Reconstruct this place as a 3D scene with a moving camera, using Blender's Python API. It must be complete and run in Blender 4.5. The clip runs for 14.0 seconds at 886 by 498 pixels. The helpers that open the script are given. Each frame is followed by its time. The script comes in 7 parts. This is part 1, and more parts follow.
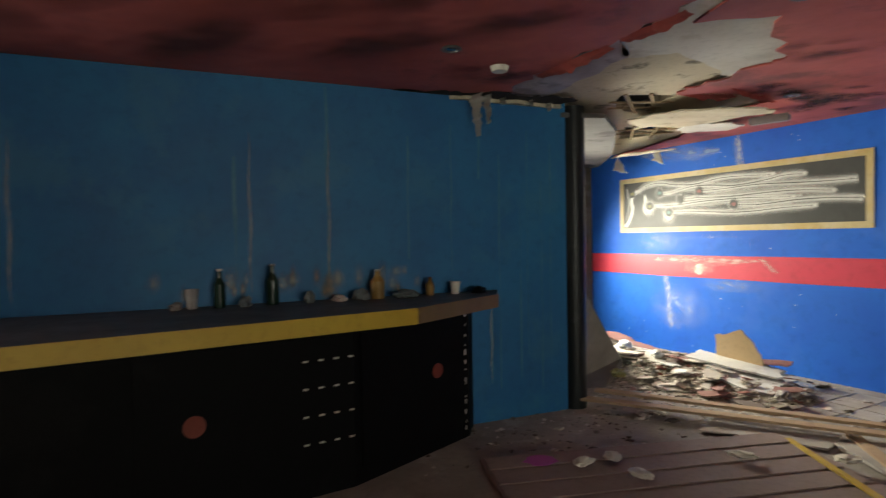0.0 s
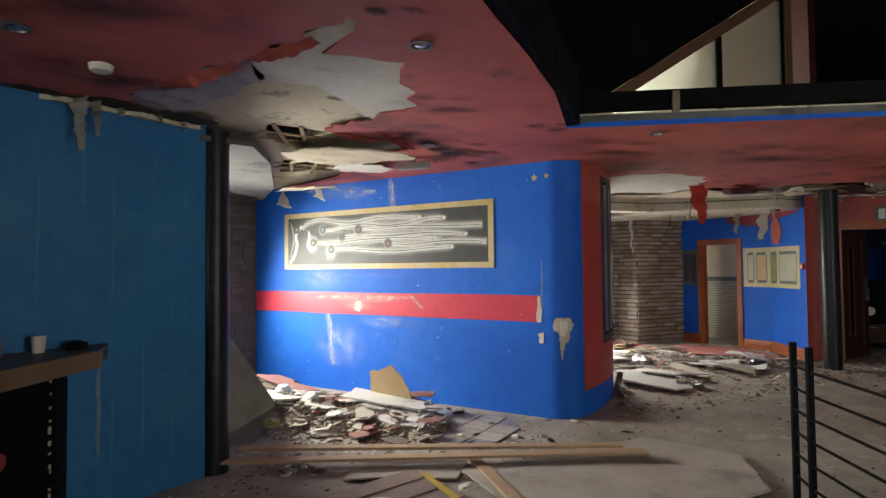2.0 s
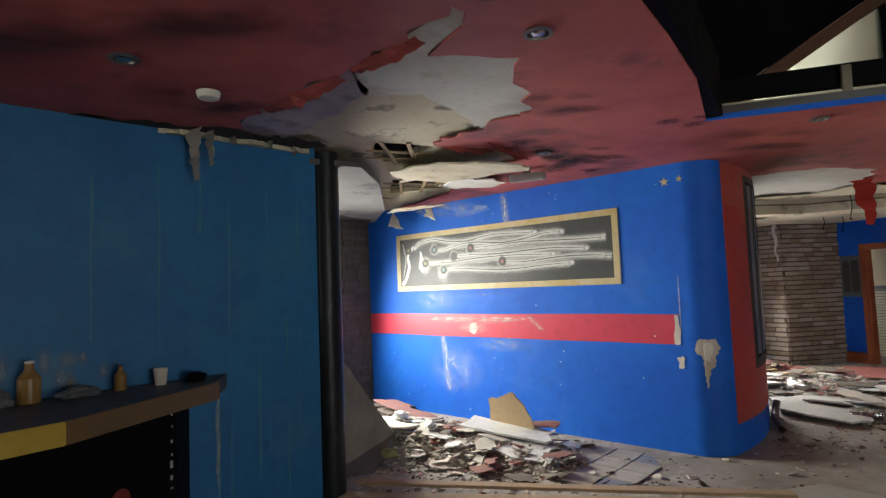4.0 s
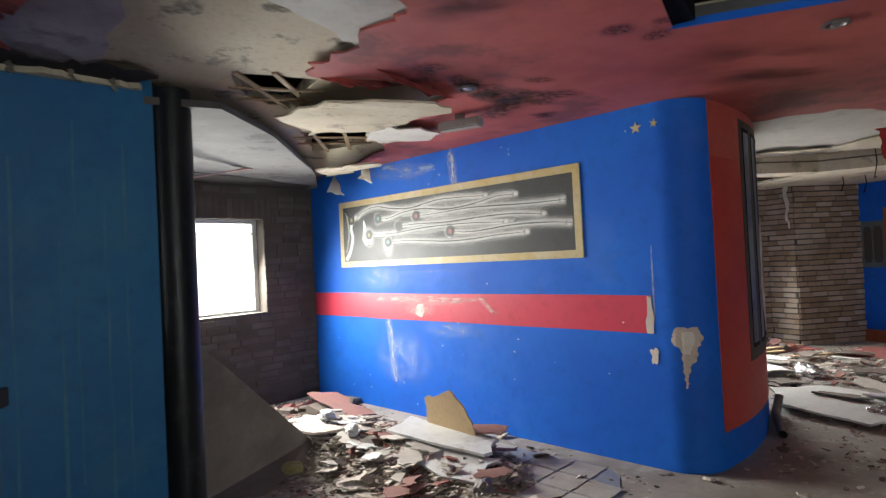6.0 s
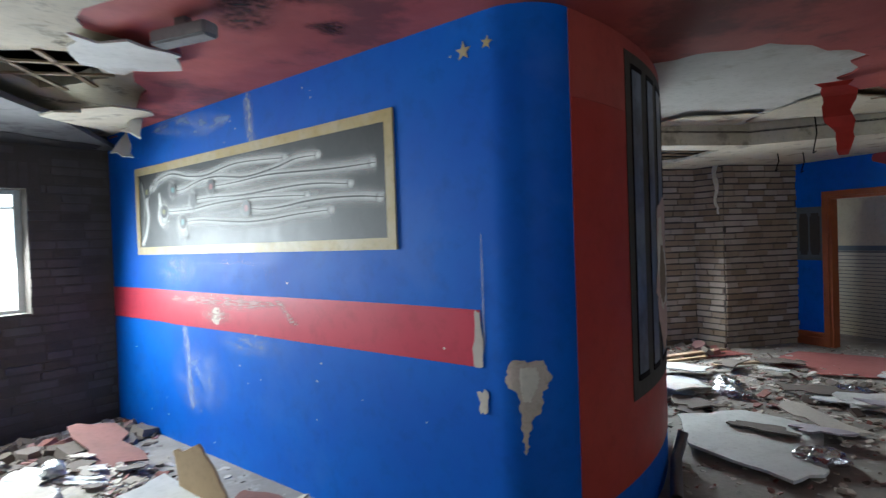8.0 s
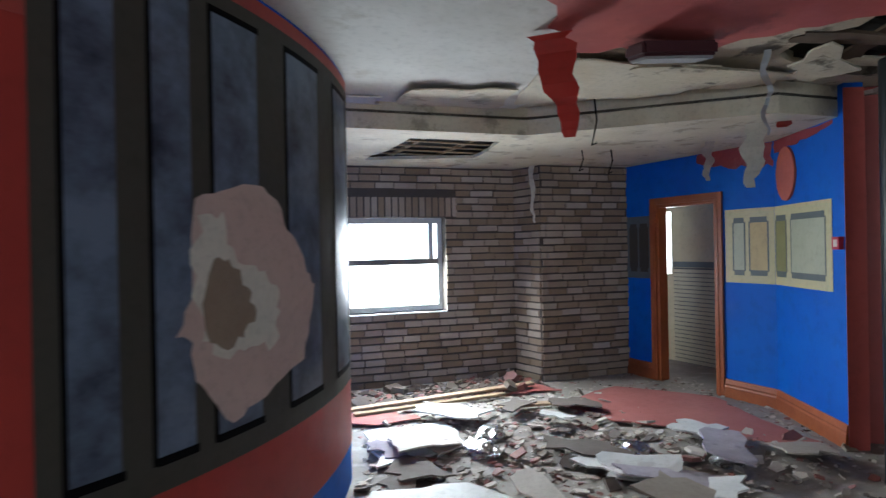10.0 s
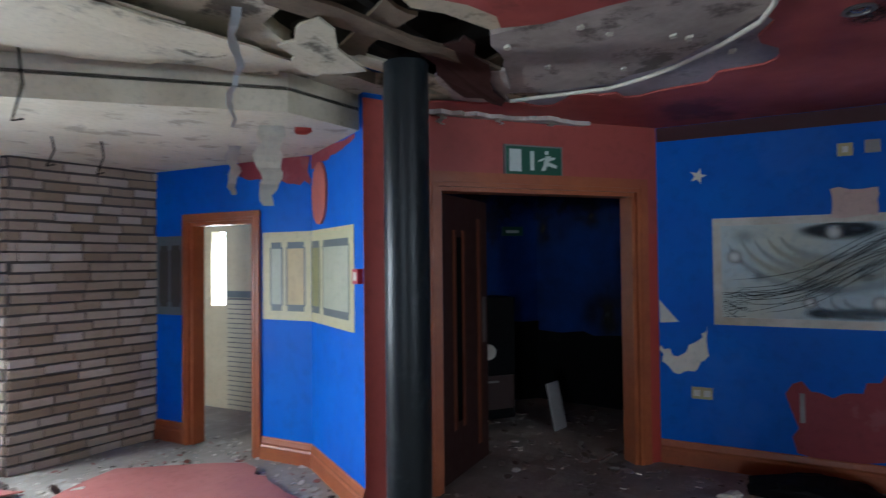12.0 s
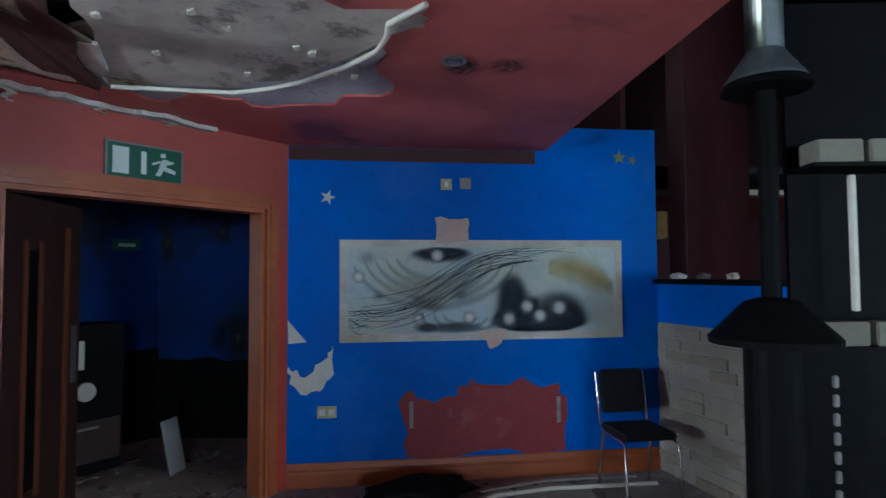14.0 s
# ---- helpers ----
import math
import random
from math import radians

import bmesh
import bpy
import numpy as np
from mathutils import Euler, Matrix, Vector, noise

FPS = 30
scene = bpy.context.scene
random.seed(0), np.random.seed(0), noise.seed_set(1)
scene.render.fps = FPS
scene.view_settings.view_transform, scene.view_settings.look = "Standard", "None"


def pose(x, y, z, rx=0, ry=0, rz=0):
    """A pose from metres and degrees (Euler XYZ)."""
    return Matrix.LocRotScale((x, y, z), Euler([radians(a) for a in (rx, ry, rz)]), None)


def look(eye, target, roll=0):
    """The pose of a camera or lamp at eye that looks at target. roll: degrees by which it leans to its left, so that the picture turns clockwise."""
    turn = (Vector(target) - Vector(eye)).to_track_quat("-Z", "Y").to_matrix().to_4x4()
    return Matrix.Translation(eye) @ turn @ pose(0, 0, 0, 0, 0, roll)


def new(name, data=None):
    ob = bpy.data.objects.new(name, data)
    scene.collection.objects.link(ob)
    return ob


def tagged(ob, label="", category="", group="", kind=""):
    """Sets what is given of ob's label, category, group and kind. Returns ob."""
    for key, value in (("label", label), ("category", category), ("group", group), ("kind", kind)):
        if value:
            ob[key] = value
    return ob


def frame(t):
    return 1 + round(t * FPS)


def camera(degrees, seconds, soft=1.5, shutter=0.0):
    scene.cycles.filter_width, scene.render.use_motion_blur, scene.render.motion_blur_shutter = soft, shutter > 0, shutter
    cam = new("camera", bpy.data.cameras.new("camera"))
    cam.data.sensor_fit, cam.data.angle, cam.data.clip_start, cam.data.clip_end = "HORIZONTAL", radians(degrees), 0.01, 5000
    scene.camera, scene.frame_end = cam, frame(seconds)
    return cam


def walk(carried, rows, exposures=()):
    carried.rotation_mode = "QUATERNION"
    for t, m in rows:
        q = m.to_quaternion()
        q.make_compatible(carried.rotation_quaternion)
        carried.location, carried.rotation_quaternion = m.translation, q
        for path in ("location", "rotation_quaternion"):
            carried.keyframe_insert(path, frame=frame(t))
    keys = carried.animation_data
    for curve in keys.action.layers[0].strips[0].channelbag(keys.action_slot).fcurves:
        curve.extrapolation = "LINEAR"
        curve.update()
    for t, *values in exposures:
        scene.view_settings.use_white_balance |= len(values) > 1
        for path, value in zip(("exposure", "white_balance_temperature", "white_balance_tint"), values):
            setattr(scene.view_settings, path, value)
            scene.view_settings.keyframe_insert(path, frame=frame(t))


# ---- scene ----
cam = camera(75.8, 14.0, soft=1.3, shutter=0.35)
PATH = [
    (0, (0.197, -0.554, 1.447), (0.036, 1.439, 1.409), -0.9),
    (0.2, (0.183, -0.493, 1.455), (0.181, 1.507, 1.43), -1.2),
    (0.5, (0.192, -0.452, 1.494), (0.408, 1.536, 1.463), -0.8),
    (1, (0.375, -0.365, 1.497), (0.877, 1.571, 1.475), -0.7),
    (1.5, (0.535, -0.352, 1.512), (1.241, 1.519, 1.527), -0.8),
    (2, (0.573, -0.221, 1.489), (1.452, 1.574, 1.553), -0.6),
    (2.5, (0.561, -0.094, 1.494), (1.486, 1.674, 1.638), -0.6),
    (3, (0.589, -0.078, 1.498), (1.347, 1.766, 1.657), -0.8),
    (3.2, (0.582, -0.073, 1.507), (1.207, 1.82, 1.667), -0.9),
    (5.3, (1.168, 0.653, 1.526), (1.649, 2.592, 1.621), -2.7),
    (5.5, (1.295, 0.715, 1.537), (1.774, 2.655, 1.608), -2.8),
    (6, (1.609, 0.921, 1.522), (2.077, 2.865, 1.557), -2.8),
    (6.5, (1.97, 1.209, 1.501), (2.44, 3.153, 1.483), -2.3),
    (7, (2.291, 1.443, 1.506), (2.837, 3.366, 1.474), -2.2),
    (7.5, (2.599, 1.727, 1.497), (3.164, 3.646, 1.465), -1.9),
    (8, (2.99, 2.027, 1.525), (3.596, 3.932, 1.49), -2.0),
    (8.2, (3.138, 2.115, 1.519), (3.787, 4.006, 1.489), -2.0),
    (10.3, (5.525, 2.726, 1.463), (6.366, 4.541, 1.474), -0.6),
    (10.5, (5.695, 2.835, 1.489), (6.622, 4.608, 1.505), -0.6),
    (11, (6.078, 2.911, 1.474), (7.314, 4.483, 1.504), -0.8),
    (11.2, (6.177, 2.895, 1.499), (7.522, 4.375, 1.538), -0.7),
    (11.5, (6.455, 2.911, 1.52), (7.927, 4.264, 1.552), -0.9),
    (12, (6.661, 2.979, 1.537), (8.377, 4.005, 1.577), -0.6),
    (12.5, (6.796, 3.024, 1.529), (8.644, 3.787, 1.588), -0.5),
    (13, (6.826, 2.956, 1.562), (8.779, 3.380, 1.640), -0.8),
    (13.4, (6.894, 2.937, 1.568), (8.885, 3.109, 1.666), -0.9),
    (13.5, (6.903, 2.929, 1.567), (8.897, 3.037, 1.668), -0.7),
    (14, (6.934, 2.907, 1.556), (8.928, 2.785, 1.645), -0.3),
]
EXPOSURES = [(0, 0.35, 7700, 2), (1, 0.35, 7600, 5), (1.5, 0.4, 7300, 6), (2.5, 0.35, 6900, 5), (3.2, 0.25, 6800, 4), (5.5, 0.25, 6700, 8), (7, 0.0, 6000, 4), (8.2, -0.2, 5600, 1), (10.5, 0.3, 5600, 4), (11, 0.3, 5600, 4), (11.5, 0.6, 5400, 3), (12.5, 1.05, 5350, 4), (13, 1.15, 5450, 5), (13.5, 1.25, 5050, 0), (14, 1.35, 5000, -3)]
walk(cam, [(t, look(eye, target, roll)) for t, eye, target, roll in PATH], EXPOSURES)

# ---- light ----
L_ALC, L_FAR, L_SOUTH_FILL, L_WEST_FILL, L_UP, L_COR = 175, 105, 42, 125, 85, 8
world = bpy.data.worlds.new("overcast_sky")
scene.world = world
world.use_nodes = True
wn = world.node_tree.nodes
sky = wn.new("ShaderNodeTexSky")
sky.sky_type = "NISHITA"
sky.sun_disc = False
sky.sun_elevation = radians(38)
sky.sun_rotation = radians(20)
wn["Background"].inputs["Strength"].default_value = 0.15
world.node_tree.links.new(sky.outputs["Color"], wn["Background"].inputs["Color"])
sun_data = bpy.data.lights.new("sun", "SUN")
sun_data.energy, sun_data.angle, sun_data.color = 1.0, radians(12), (1, 0.96, 0.9)
sun = new("sun", sun_data)
sun.matrix_world = look((0, 20, 16), (0, 0, 0))


def window_light(name, centre, inward, width, height, watts, colour=(1.0, 0.985, 0.95)):
    data = bpy.data.lights.new(name, "AREA")
    data.shape, data.size, data.size_y, data.energy, data.color = "RECTANGLE", width, height, watts, colour
    data.spread = radians(150)
    ob = new(name, data)
    c = Vector(centre)
    ob.matrix_world = look(c, c + Vector(inward))
    return ob

# ---- materials ----
MATS = {}


def material(name, colour, rough=0.7, metal=0.0, second=None, scale=3.0, amount=0.5, grain=60.0, bump=0.15, spots=None, spot_amount=0.5, spot_scale=1.5, spec=0.4, piece=0.0, detail=6.0):
    """A surface with two scales of variation: broad blotches of a second colour and fine grain, with relief."""
    m = bpy.data.materials.new(name)
    m.use_nodes = True
    nt = m.node_tree
    n, link = nt.nodes, nt.links.new
    b = n["Principled BSDF"]
    b.inputs["Metallic"].default_value = metal
    b.inputs["Specular IOR Level"].default_value = spec
    geo = n.new("ShaderNodeNewGeometry")
    col = None

    def tex(s, d=detail, off=0.0):
        t = n.new("ShaderNodeTexNoise")
        t.inputs["Scale"].default_value, t.inputs["Detail"].default_value = s, d
        t.inputs["Roughness"].default_value = 0.65
        if off:
            v = n.new("ShaderNodeVectorMath")
            v.operation = "ADD"
            v.inputs[1].default_value = (off, off * 1.7, off * 0.6)
            link(geo.outputs["Position"], v.inputs[0])
            link(v.outputs[0], t.inputs["Vector"])
        else:
            link(geo.outputs["Position"], t.inputs["Vector"])
        return t.outputs["Fac"]

    def ramp(fac, lo, hi):
        r = n.new("ShaderNodeMapRange")
        r.inputs[1].default_value, r.inputs[2].default_value = lo, hi
        link(fac, r.inputs[0])
        return r.outputs[0]

    def mix(fac, a, bb):
        x = n.new("ShaderNodeMix")
        x.data_type = "RGBA"
        for sock, v in ((x.inputs[6], a), (x.inputs[7], bb)):
            if isinstance(v, tuple):
                sock.default_value = (*v, 1)
            else:
                link(v, sock)
        if isinstance(fac, float):
            x.inputs[0].default_value = fac
        else:
            link(fac, x.inputs[0])
        return x.outputs[2]

    def times(a, v):
        x = n.new("ShaderNodeMath")
        x.operation = "MULTIPLY"
        link(a, x.inputs[0])
        x.inputs[1].default_value = v
        return x.outputs[0]

    second = second or tuple(c * 0.72 for c in colour)
    col = mix(times(ramp(tex(scale), 0.38, 0.68), amount), colour, second)
    g = tex(grain, 3.0, 3.1)
    dark = tuple(c * 0.62 for c in colour)
    col = mix(times(ramp(g, 0.5, 0.8), 0.55), col, dark)
    if spots:
        col = mix(times(ramp(tex(spot_scale, 8.0, 7.7), 0.56, 0.64), spot_amount), col, spots)
    if piece:
        info = n.new("ShaderNodeObjectInfo")
        rnd = info.outputs["Random"]
        isl = geo.outputs["Random Per Island"]
        add = n.new("ShaderNodeMath")
        add.operation = "ADD"
        link(rnd, add.inputs[0])
        link(isl, add.inputs[1])
        fr = n.new("ShaderNodeMath")
        fr.operation = "FRACT"
        link(add.outputs[0], fr.inputs[0])
        hs = n.new("ShaderNodeHueSaturation")
        link(col, hs.inputs["Color"])
        mr = n.new("ShaderNodeMapRange")
        mr.inputs[3].default_value, mr.inputs[4].default_value = 1 - piece, 1 + piece
        link(fr.outputs[0], mr.inputs[0])
        link(mr.outputs[0], hs.inputs["Value"])
        mr2 = n.new("ShaderNodeMapRange")
        mr2.inputs[3].default_value, mr2.inputs[4].default_value = 1.2, 0.7
        link(fr.outputs[0], mr2.inputs[0])
        link(mr2.outputs[0], hs.inputs["Saturation"])
        col = hs.outputs[0]
    link(col, b.inputs["Base Color"])
    rr = n.new("ShaderNodeMapRange")
    rr.inputs[3].default_value, rr.inputs[4].default_value = max(0.03, rough - 0.13), min(1, rough + 0.13)
    link(tex(scale * 4, 4.0, 1.3), rr.inputs[0])
    link(rr.outputs[0], b.inputs["Roughness"])
    if bump:
        bp = n.new("ShaderNodeBump")
        bp.inputs["Strength"].default_value, bp.inputs["Distance"].default_value = bump, 0.01
        ad = n.new("ShaderNodeMath")
        ad.operation = "ADD"
        link(g, ad.inputs[0])
        link(tex(scale * 2.5, 4.0, 5.0), ad.inputs[1])
        link(ad.outputs[0], bp.inputs["Height"])
        link(bp.outputs[0], b.inputs["Normal"])
    MATS[name] = m
    return m


BLUE = material("blue_paint", (0.010, 0.125, 0.55), 0.58, second=(0.010, 0.075, 0.47), scale=1.1, amount=0.6, grain=9, bump=0.08, spots=(0.06, 0.16, 0.52), spot_amount=0.25, spot_scale=0.9, spec=0.2)
TEAL = material("teal_paint", (0.010, 0.155, 0.345), 0.55, second=(0.008, 0.085, 0.25), scale=1.3, amount=0.6, grain=14, bump=0.07, spots=(0.05, 0.2, 0.3), spot_amount=0.3)
RED = material("red_paint", (0.44, 0.05, 0.035), 0.5, second=(0.30, 0.035, 0.028), scale=1.0, amount=0.7, grain=12, bump=0.08)
STRIPE = material("pink_red_paint", (0.52, 0.04, 0.075), 0.42, second=(0.42, 0.03, 0.06), scale=1.3, amount=0.5, grain=12, bump=0.08)
CEIL = material("red_ceiling_paint", (0.52, 0.125, 0.105), 0.6, second=(0.33, 0.066, 0.06), scale=1.1, amount=0.9, grain=5, bump=0.15, spots=(0.09, 0.035, 0.033), spot_amount=0.6, spot_scale=1.3)
# dark red trim colour; on the hall walls it carries their shade
DARKRED = material("dark_red_paint_and_shade", (0.055, 0.009, 0.012), 0.6, scale=1.0)
PLASTER = material("bare_plaster", (0.58, 0.52, 0.45), 0.85, second=(0.40, 0.36, 0.33), scale=1.6, amount=0.8, grain=35, bump=0.2, spots=(0.2, 0.17, 0.14), spot_amount=0.5, spot_scale=2.4)
WHITE = material("white_board", (0.68, 0.67, 0.63), 0.75, second=(0.50, 0.48, 0.43), scale=1.2, amount=0.8, grain=20, bump=0.12, spots=(0.3, 0.25, 0.18), spot_amount=0.45, spot_scale=1.6)
FIBRE = material("fibreboard", (0.55, 0.48, 0.35), 0.9, second=(0.60, 0.55, 0.42), scale=2.2, amount=0.8, grain=30, bump=0.3, spots=(0.06, 0.05, 0.04), spot_amount=0.8, spot_scale=3.5)
# black timber, and sheets that stand for the dark above ceilings
DARKHOLE = material("dark_timber_and_shade", (0.035, 0.03, 0.027), 0.95, scale=2, grain=25, bump=0.3)
LATH = material("lath_timber", (0.33, 0.24, 0.14), 0.8, scale=4, grain=40, bump=0.2)
BRICK = material("brown_brick", (0.36, 0.28, 0.195), 0.9, second=(0.24, 0.175, 0.13), scale=2.0, amount=0.8, grain=55, bump=0.5, spots=(0.34, 0.27, 0.2), spot_amount=0.35, spot_scale=3.0, piece=0.27)
MORTAR = material("dark_mortar", (0.085, 0.07, 0.058), 0.95, scale=4, grain=80, bump=0.3)
CREAM = material("cream_stone", (0.33, 0.29, 0.215), 0.85, second=(0.25, 0.24, 0.22), scale=5, amount=0.8, grain=40, bump=0.4, piece=0.09)
WOOD = material("orange_stained_wood", (0.36, 0.10, 0.03), 0.45, second=(0.22, 0.05, 0.02), scale=3, amount=0.7, grain=30, bump=0.1)
DARKWOOD = material("dark_door_wood", (0.035, 0.012, 0.009), 0.6, scale=3, grain=30, bump=0.1)
BLACK = material("black_paint", (0.005, 0.005, 0.0055), 0.6, scale=2, grain=30, bump=0.1, spots=(0.013, 0.0125, 0.012), spot_amount=0.4, spec=0.06)
POSTBLACK = material("black_gloss_paint", (0.008, 0.011, 0.013), 0.4, scale=3, grain=16, bump=0.25, spec=0.3, spots=(0.03, 0.04, 0.045), spot_amount=0.4, spot_scale=6)
YELLOW = material("mustard_laminate", (0.55, 0.38, 0.05), 0.5, second=(0.42, 0.27, 0.03), scale=2, grain=20, bump=0.05)
FLOOR = material("dirty_floor", (0.36, 0.325, 0.285), 0.75, second=(0.20, 0.18, 0.155), scale=1.8, amount=0.9, grain=24, bump=0.5, spots=(0.50, 0.47, 0.43), spot_amount=0.5, spot_scale=4.2)
CARPET = material("faded_red_lino", (0.40, 0.14, 0.12), 0.8, second=(0.30, 0.09, 0.08), scale=2, grain=20, bump=0.1)
METAL = material("galvanised_steel", (0.55, 0.58, 0.6), 0.35, metal=0.9, scale=5, grain=20, bump=0.05)
GOLD = material("tarnished_gold_frame", (0.45, 0.34, 0.13), 0.5, second=(0.5, 0.45, 0.33), scale=3, amount=0.8, grain=25, bump=0.1)
TILE = material("cream_tile", (0.55, 0.49, 0.33), 0.35, scale=3, grain=20, bump=0.03)
CHROME = material("worn_chrome", (0.7, 0.7, 0.7), 0.2, metal=1.0, scale=6, bump=0.02)

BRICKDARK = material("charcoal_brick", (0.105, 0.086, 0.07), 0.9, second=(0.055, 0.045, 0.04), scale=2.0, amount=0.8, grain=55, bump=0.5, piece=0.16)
EXITRED = material("salmon_red_paint", (0.34, 0.062, 0.046), 0.55, second=(0.27, 0.045, 0.038), scale=1.0, amount=0.7, grain=12, bump=0.08)

# ---- building helpers ----


def part(name, bm, mat, parent=None, label="", smooth=False):
    me = bpy.data.meshes.new(name)
    bmesh.ops.recalc_face_normals(bm, faces=bm.faces)
    if smooth:
        for f in bm.faces:
            f.smooth = abs(f.normal.z) < 0.9
        for e in bm.edges:
            if len(e.link_faces) == 2 and e.calc_face_angle(0) > 0.5:
                e.smooth = False
    bm.to_mesh(me)
    bm.free()
    for m in (mat if isinstance(mat, (list, tuple)) else [mat]):
        me.materials.append(m)
    ob = new(name, me)
    if parent:
        ob.parent = parent
    if label:
        tagged(ob, label=label)
    return ob


def empty(name, m=None):
    ob = new(name)
    if m is not None:
        ob.matrix_world = m
    return ob


def hexa(bm, m, x0, x1, y0, y1, z0, z1, bevel=0.0):
    v = [bm.verts.new(m @ Vector(p)) for p in ((x0, y0, z0), (x1, y0, z0), (x1, y1, z0), (x0, y1, z0), (x0, y0, z1), (x1, y0, z1), (x1, y1, z1), (x0, y1, z1))]
    fs = [bm.faces.new([v[i] for i in q]) for q in ((3, 2, 1, 0), (4, 5, 6, 7), (0, 1, 5, 4), (1, 2, 6, 5), (2, 3, 7, 6), (3, 0, 4, 7))]
    if bevel:
        es = list({e for f in fs for e in f.edges})
        bmesh.ops.bevel(bm, geom=es, offset=bevel, segments=2, affect="EDGES", clamp_overlap=True)
    return bm


I4 = Matrix.Identity(4)


def box(x0, x1, y0, y1, z0, z1, bevel=0.0, m=I4):
    return hexa(bmesh.new(), m, x0, x1, y0, y1, z0, z1, bevel)


def prism(outline, z0, z1, holes=(), m=I4, bm=None):
    """A slab with the plan outline (and holes) between two heights."""
    from mathutils.geometry import tessellate_polygon
    bm = bm or bmesh.new()
    loops = [list(outline), *[list(h) for h in holes]]
    tris = tessellate_polygon([[Vector((p[0], p[1], 0)) for p in lp] for lp in loops])
    flat = [p for lp in loops for p in lp]
    lo = [bm.verts.new(m @ Vector((p[0], p[1], z0))) for p in flat]
    hi = [bm.verts.new(m @ Vector((p[0], p[1], z1))) for p in flat]
    for a, b, c in tris:
        if len({a, b, c}) == 3:
            try:
                bm.faces.new((lo[a], lo[b], lo[c]))
                bm.faces.new((hi[a], hi[c], hi[b]))
            except ValueError:
                pass
    k = 0
    for lp in loops:
        for i in range(len(lp)):
            a, b = k + i, k + (i + 1) % len(lp)
            try:
                bm.faces.new((lo[a], lo[b], hi[b], hi[a]))
            except ValueError:
                pass
        k += len(lp)
    return bm


def ragged(points, rough=0.06, steps=5, seed=1):
    """An outline through a few corners, with torn edges between them."""
    rnd = random.Random(seed)
    out = []
    for i, a in enumerate(points):
        b = points[(i + 1) % len(points)]
        d = math.hypot(b[0] - a[0], b[1] - a[1])
        nx, ny = -(b[1] - a[1]) / max(d, 1e-6), (b[0] - a[0]) / max(d, 1e-6)
        out.append(tuple(a))
        for k in range(1, steps):
            f = (k + rnd.uniform(-0.3, 0.3)) / steps
            o = rnd.uniform(-1, 1) * min(rough, d * 0.22)
            out.append((a[0] + (b[0] - a[0]) * f + nx * o, a[1] + (b[1] - a[1]) * f + ny * o))
    return out


def unit(a, b):
    d = Vector((b[0] - a[0], b[1] - a[1]))
    return d.normalized(), d.length


def on_wall(a, b):
    """A pose with x along the wall from a to b, z up, and y into the wall (to the left of the way from a to b)."""
    d, _ = unit(a, b)
    return Matrix(((d.x, -d.y, 0, a[0]), (d.y, d.x, 0, a[1]), (0, 0, 1, 0), (0, 0, 0, 1)))


def wall(name, a, b, z0, z1, thick, mat, openings=(), label="", bm=None):
    """A wall from a to b, thick to the left of that way, with openings (x0, x1, z0, z1) cut right through it."""
    m = on_wall(a, b)
    _, length = unit(a, b)
    bm = bmesh.new()
    xs = sorted({0, length, *[o[0] for o in openings], *[o[1] for o in openings]})
    for x0, x1 in zip(xs, xs[1:]):
        cut = sorted([(o[2], o[3]) for o in openings if o[0] < (x0 + x1) / 2 < o[1]])
        z = z0
        for c0, c1 in cut + [(z1, z1)]:
            if c0 - z > 1e-4:
                hexa(bm, m, x0, x1, 0, thick, z, c0)
            z = c1
    bmesh.ops.remove_doubles(bm, verts=bm.verts, dist=1e-5)
    ob = part(name, bm, mat)
    tagged(ob, label=label, kind="structure", category="wall")
    return ob, m


# ---- plan ----
H = 2.53
TEAL_END = (0.84, 4.25)
TD = (0.883, 0.469)
TEAL_START = (TEAL_END[0] - 6 * TD[0], TEAL_END[1] - 6 * TD[1])
COR1 = (1.696, 7.878)
AD = Vector((0.5445, -0.8388))      # along the mural wall
BD = Vector((0.8388, 0.5445))       # along the brick wall of the alcove
BLOCK_NEAR = (4.101, 4.159)
END_C, END_R = Vector((2.95, 7.29)), 3.324      # the broad curve of the mural block's end
INNER = (8.50, 8.24)
CH_L, CH_R = (8.59, 7.83), (9.68, 7.74)
BEND = (9.83, 6.027)
STUB = (9.354, 5.143)
COR3 = (11.22, 3.80)
COR4 = (11.42, 0.90)
POST2 = (9.03, 4.605)

# floor
ground = part("floor", box(-9, 18, -8, 14, -0.2, 0.0), FLOOR)
tagged(ground, label="dusty dark floor strewn with plaster dust", kind="structure", category="floor")

# teal wall behind the bar
wall("wall_bar", TEAL_START, TEAL_END, 0, 3.2, 0.16, TEAL, label="teal blue painted wall behind the bar")

# alcove brick wall with its window
a0 = (COR1[0] - 5.2 * BD.x, COR1[1] - 5.2 * BD.y)
w1r, w1l = 5.2 - 0.64, 5.2 - 0.64 - 1.75
w_alc, m_alc = wall("wall_alcove", a0, (COR1[0], COR1[1]), 0, 3.2, 0.24, MORTAR, [(w1l, w1r, 1.03, 2.06)], label="dark brown brick wall of the alcove")

